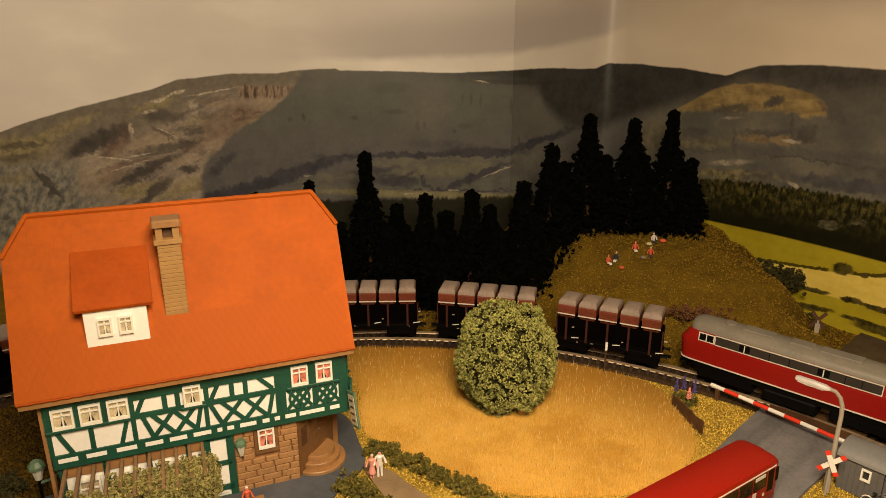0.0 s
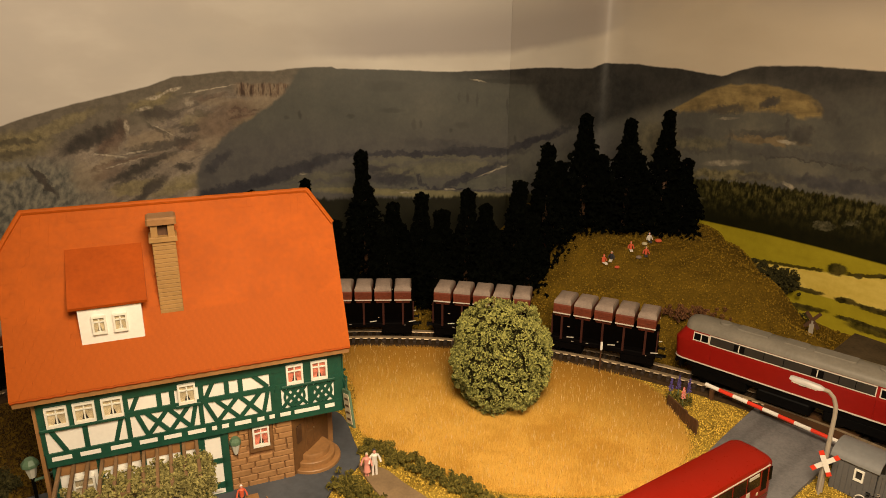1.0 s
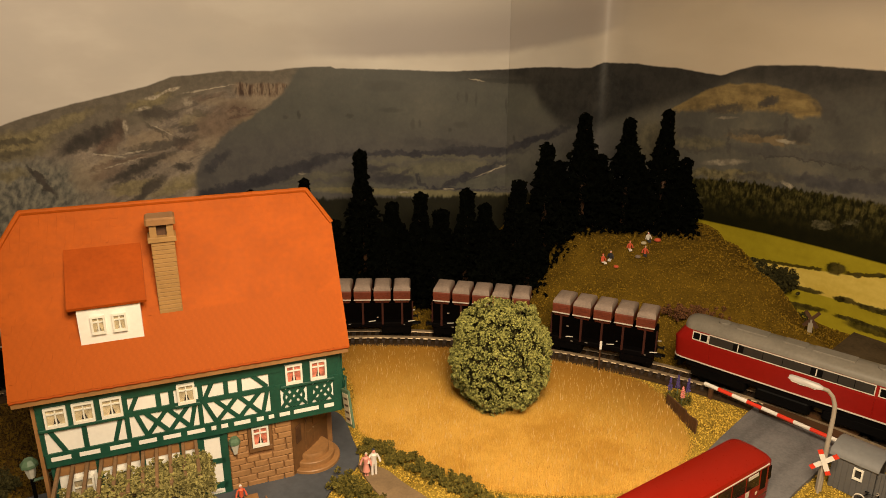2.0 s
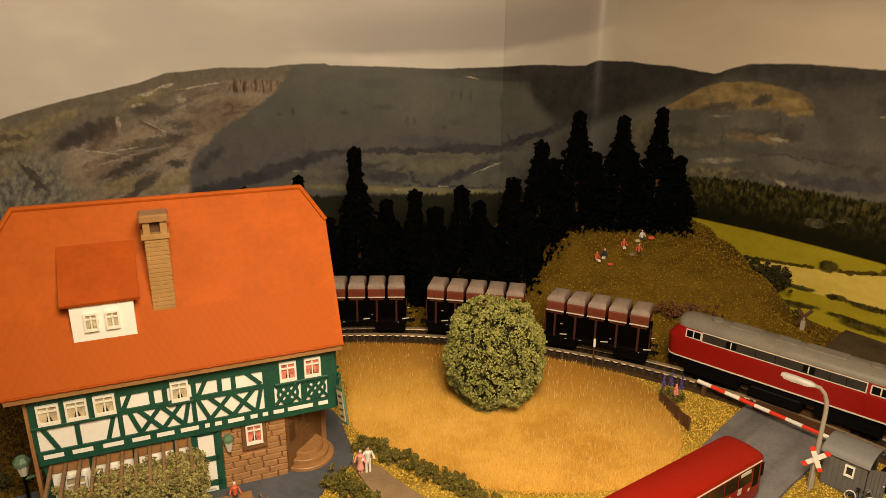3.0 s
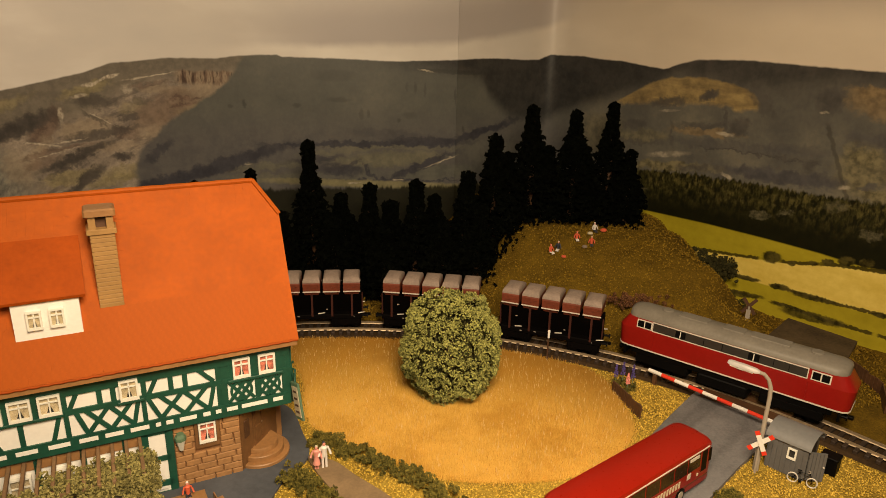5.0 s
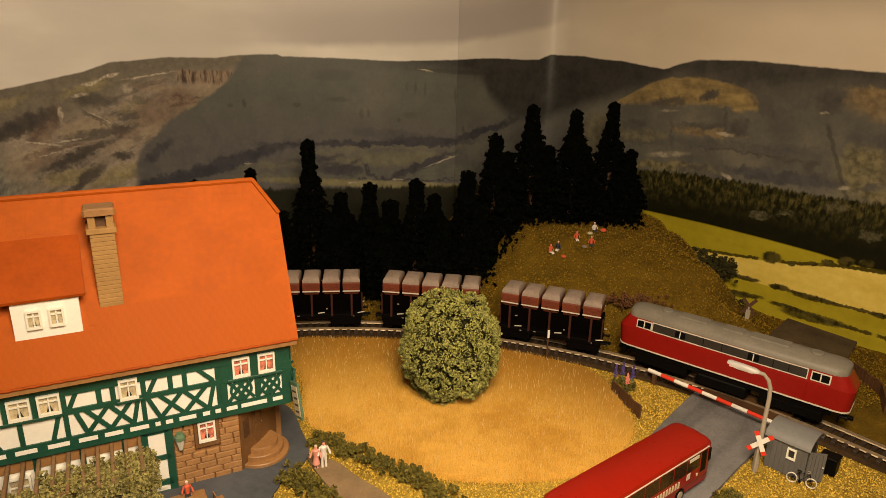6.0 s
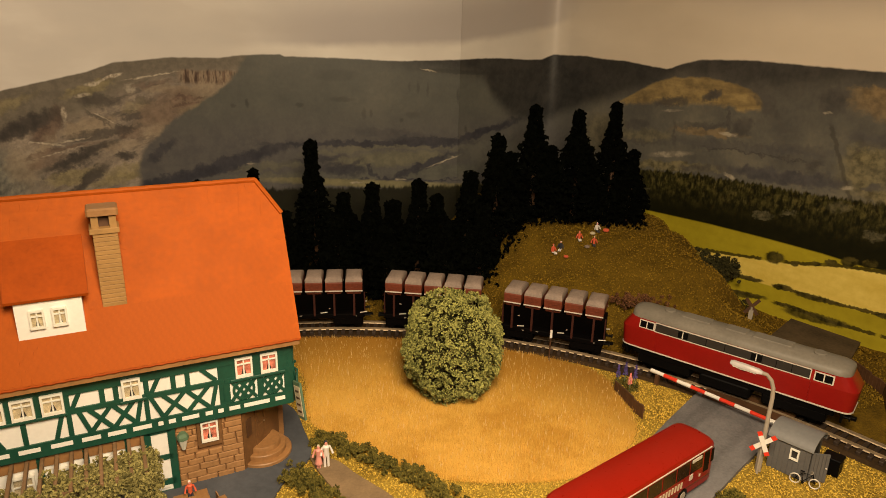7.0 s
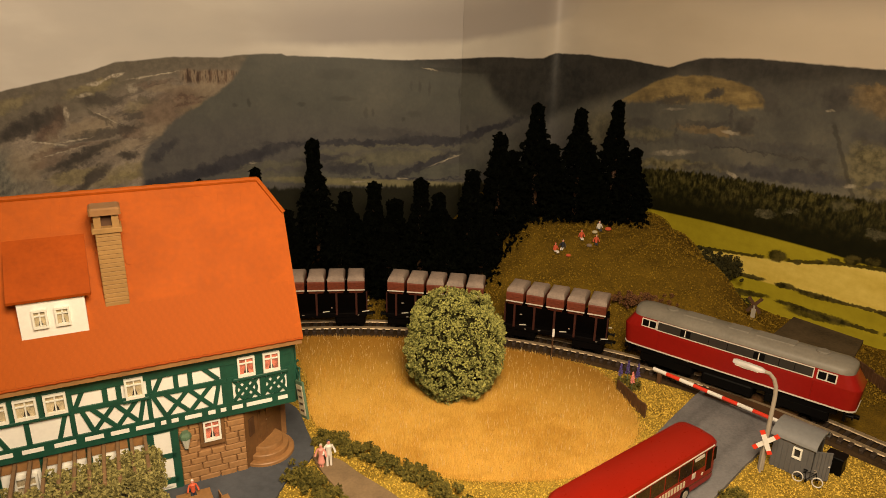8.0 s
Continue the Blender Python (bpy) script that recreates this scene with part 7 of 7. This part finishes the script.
doll(pose(-0.0468, 0.4345, 0.002, 0, 0, -70), 0.0215, DOLL_WHITE, DOLL_WHITE, DOLL_DARK, "small painted doll in a white suit on the path")
doll(pose(-0.0522, 0.4325, 0.002, 0, 0, -95), 0.0195, DOLL_PINK, DOLL_PINK, CREAM, "small painted doll in a pink dress on the path", skirt=True)
for x, y, turn, coat, legs, hair, words in ((0.1895, 0.7470, -60, DOLL_RED, DOLL_WHITE, DOLL_RED, "small seated doll in orange on the hill"),
                                            (0.1985, 0.7485, -120, DOLL_DARK, DOLL_WHITE, DOLL_WHITE, "small seated doll in black on the hill"),
                                            (0.2220, 0.7570, -90, DOLL_RED, DOLL_WHITE, DOLL_RED, "small seated doll in red and white on the hill"),
                                            (0.2365, 0.7450, -100, DOLL_RED, DOLL_DARK, CREAM, "small seated doll in orange and dark on the hill"),
                                            (0.2455, 0.7670, -80, DOLL_WHITE, DOLL_DARK, DOLL_WHITE, "small seated doll in white on the hill")):
    doll(pose(x, y, on_ground(x, y) + 0.0002, 0, 0, turn), 0.0168, coat, legs, hair, words, seated=True)


def bundle(x, y, r, material, label, category):
    sh = Shape().ball((0, 0, r * 0.55), r, r * 0.8, r * 0.6, 10)
    ob = part(category.replace(" ", "_"), sh, material, None, label, True)
    ob.matrix_world = pose(x, y, on_ground(x, y) - 0.0002)
    tagged(ob, "", category)


bundle(0.2560, 0.7650, 0.0040, DOLL_RED, "orange-red bag lying on the hill", "bag")
bundle(0.2285, 0.7440, 0.0034, TARP, "pale grey rucksack lying on the hill", "rucksack")
bundle(0.2030, 0.7380, 0.0030, DOLL_RED, "red bag lying on the hill turf", "bag")
bundle(0.2395, 0.7630, 0.0034, CREAM, "pale picnic basket on the hill", "basket")


# ---- the inn's garden ----
def table(m):
    ob = thing("garden_table", m, "small brown wooden garden table on the yard", "table")
    part("tabletop", Shape().box(-0.0110, 0.0110, -0.0055, 0.0055, 0.0085, 0.0097, cut=0.0003), WOOD, ob)
    for x in (-0.009, 0.009):
        for y in (-0.004, 0.004):
            part("leg", Shape().box(x - 0.0006, x + 0.0006, y - 0.0006, y + 0.0006, 0, 0.0085), WOOD, ob)


table(INN @ pose(-0.0400, -0.0335, 0.0016, 0, 0, 4))
chair = thing("garden_chair", INN @ pose(-0.0215, -0.0335, 0.0016, 0, 0, 10), "small brown wooden garden chair on the yard", "chair")
part("seat", Shape().box(-0.0030, 0.0030, -0.0030, 0.0030, 0.0050, 0.0058), WOOD, chair)
part("backrest", Shape().box(-0.0032, -0.0025, -0.0030, 0.0030, 0.0058, 0.0112), WOOD, chair)
for x in (-0.0026, 0.0026):
    for y in (-0.0026, 0.0026):
        part("leg", Shape().box(x - 0.0004, x + 0.0004, y - 0.0004, y + 0.0004, 0, 0.0050), WOOD, chair)
doll(INN @ pose(-0.0400, -0.0205, 0.0066, 0, 0, -90), 0.0170, DOLL_RED, DOLL_DARK, DOLL_WHITE, "small seated doll in red at the garden table", seated=True)
bench = thing("garden_bench", INN @ pose(-0.0400, -0.0195, 0.0016), "brown wooden bench behind the garden table", "bench")
part("seat", Shape().box(-0.0110, 0.0110, -0.0022, 0.0022, 0.0040, 0.0050), WOOD, bench)
for x in (-0.009, 0.009):
    part("leg", Shape().box(x - 0.0008, x + 0.0008, -0.0018, 0.0018, 0, 0.0040), WOOD, bench)


def pergola():
    ob = thing("pergola", INN @ pose(0, 0, 0.0016), "brown wooden pergola overgrown with dusty olive vine", "pergola")
    for i in range(11):
        u = -0.1480 + i * 0.0083
        part("rafter", Shape().box(u - 0.0011, u + 0.0011, -0.0450, -0.0015, 0.0450, 0.0478, cut=0.0003), PERGOLA_WOOD, ob)
    part("beam", Shape().box(-0.1510, -0.0620, -0.0420, -0.0398, 0.0418, 0.0448), PERGOLA_WOOD, ob)
    for i in range(5):
        u = -0.1490 + i * 0.0210
        part("post", Shape().box(u - 0.0011, u + 0.0011, -0.0420, -0.0398, 0.0, 0.0418), PERGOLA_WOOD, ob)
    g = np.random.default_rng(61)
    pts = []
    for i in range(420):
        u = -0.150 + 0.092 * g.random() ** 0.8
        edge = -0.0275 + 0.0125 * smoothstep(-0.130, -0.100, np.array(u)) + 0.003 * math.sin(u * 260)
        v = float(edge) - 0.040 * g.random() ** 0.8
        bump = 0.004 * noise.noise(Vector((u * 130, v * 130, 0))) + 0.003 * noise.noise(Vector((u * 320, v * 320, 4)))
        top = 0.0490 + bump - max(0.0, -v - 0.046) * 1.6
        pts.append((u, v, top - 0.003 - 0.008 * g.random() ** 1.5))
    part("vine", clump_mesh("vine", puffs(g, np.array(pts), 0.0030, 46), 0.00120, g), VINE, ob, "dusty olive vine leaves")


pergola()
lantern = thing("garden_lantern", INN @ pose(-0.1690, 0.0230, 0.0004), "green capped lantern on a short dark post", "lantern")
part("post", Shape().tube([(0, 0, 0), (0, 0, 0.0300)], 0.0012, 8), BLACK, lantern)
part("glass", Shape().tube([(0, 0, 0.0300), (0, 0, 0.0390)], [0.0022, 0.0042], 8), LAMP_GLASS, lantern, "milky lantern glass")
part("cap", Shape().tube([(0, 0, 0.0390), (0, 0, 0.0410), (0, 0, 0.0440)], [0.0056, 0.0054, 0.0030], 8), LAMP_GREEN, lantern, "faded green cap")
part("arm", Shape().tube([(0.0, 0, 0.0270), (0.0080, 0.0020, 0.0270), (0.0130, 0.0050, 0.0290)], 0.0011, 8), LAMP_GREEN, lantern, "green bracket arm")


# ---- stones of the inn's wall and tiles of its roof ----
def stones(wall):
    g = random.Random(9)
    z, row = 0.0004, 0
    while z < 0.0500:
        h = min(0.0052 + 0.0010 * (g.random() - 0.5), 0.0506 - z)
        if 0.0506 - z - h < 0.002:
            h = 0.0506 - z
        u = -0.0440 - (0.004 if row % 2 else 0)
        while u < -0.0008:
            w = g.uniform(0.0085, 0.0150)
            a, b = max(u, -0.0440), min(u + w - 0.0006, 0.0)
            if -0.0040 < b < 0.0:
                b = 0.0
            spans = [(a, b)]
            if z + h > 0.0292 and a < -0.0136 and b > -0.0306:
                spans = [(a, -0.0306), (-0.0136, b)]
            for p, q in spans:
                if q - p > 0.0012:
                    part("stone", Shape().add([(x, y, zz) for y, i in ((0.0012, 0), (-0.0002, 0), (-0.0008 - 0.0004 * g.random(), 0.0004)) for x, zz in
                                               ((p + i, z + i), (q - i, z + i), (q - i, z + h - 0.0005 - i), (p + i, z + h - 0.0005 - i))],
                                              [(8, 9, 10, 11)] + [(k + j, k + (j + 1) % 4, k + 4 + (j + 1) % 4, k + 4 + j) for k in (0, 4) for j in range(4)]), STONE, wall)
            u += w
        z += h
        row += 1


stones([c for c in house.children if c.name.startswith("lower_wall")][0])


def tiles(roof):
    """Round-ended plain tiles; the lower courses are single pieces, the upper ones are joined."""
    w, gap, thick = 0.0050, 0.0050, 0.00018
    outline = [(-w / 2, 0.0075), (-w / 2, 0.0015), (-w * 0.30, 0.0003), (0, 0.0), (w * 0.30, 0.0003), (w / 2, 0.0015), (w / 2, 0.0075)]
    k = len(outline)
    def tile(sh, m):
        lift = lambda y: thick * (1.6 - y / 0.0075)
        sh.add([(x * 0.992, y, lift(y)) for x, y in outline] + [(x * 0.992, y, 0.0) for x, y in outline],
               [tuple(range(k))] + [(i, k + i, k + (i + 1) % k, (i + 1) % k) for i in range(k)], m)
    one = Shape()
    tile(one, None)
    me = one.mesh("tile")
    me.materials.append(ROOF_RED)
    slope_len = (RIDGE_Z - EAVE_Z) / math.sin(SLOPE)
    base = Matrix.Translation((0, EAVE_V, EAVE_Z)) @ Matrix.Rotation(SLOPE, 4, "X")
    rest, count, g = Shape(), 0, random.Random(4)
    for r in range(int(slope_len / gap)):
        s = r * gap + 0.0004
        over = max(0.0, (s + 0.004) * math.sin(SLOPE) + EAVE_Z - HIP_Z) / (RIDGE_Z - HIP_Z)
        lo, hi = VERGE0 + (RIDGE0 - VERGE0) * over + 0.0034, VERGE1 - (VERGE1 - RIDGE1) * over - 0.0034
        u = lo + (0.5 * w if r % 2 else 0)
        while u < hi:
            z = EAVE_Z + s * math.sin(SLOPE)
            hid = (-0.1275 < u < -0.0838 and 0.126 < z < 0.178) or (-0.0795 < u < -0.0610 and 0.140 < z < 0.168)
            if not hid:
                m = base @ pose(u, s, 0.0001 + 0.00012 * g.random(), 0, 0, g.gauss(0, 0.35))
                if count < 300:
                    ob = new("tile", me)
                    ob.parent, ob.matrix_local = roof, m
                    count += 1
                else:
                    tile(rest, m)
            u += w
    tagged(part("upper_tiles", rest, ROOF_RED, roof), "", "", "", "stuff")


tiles(inn_roof)
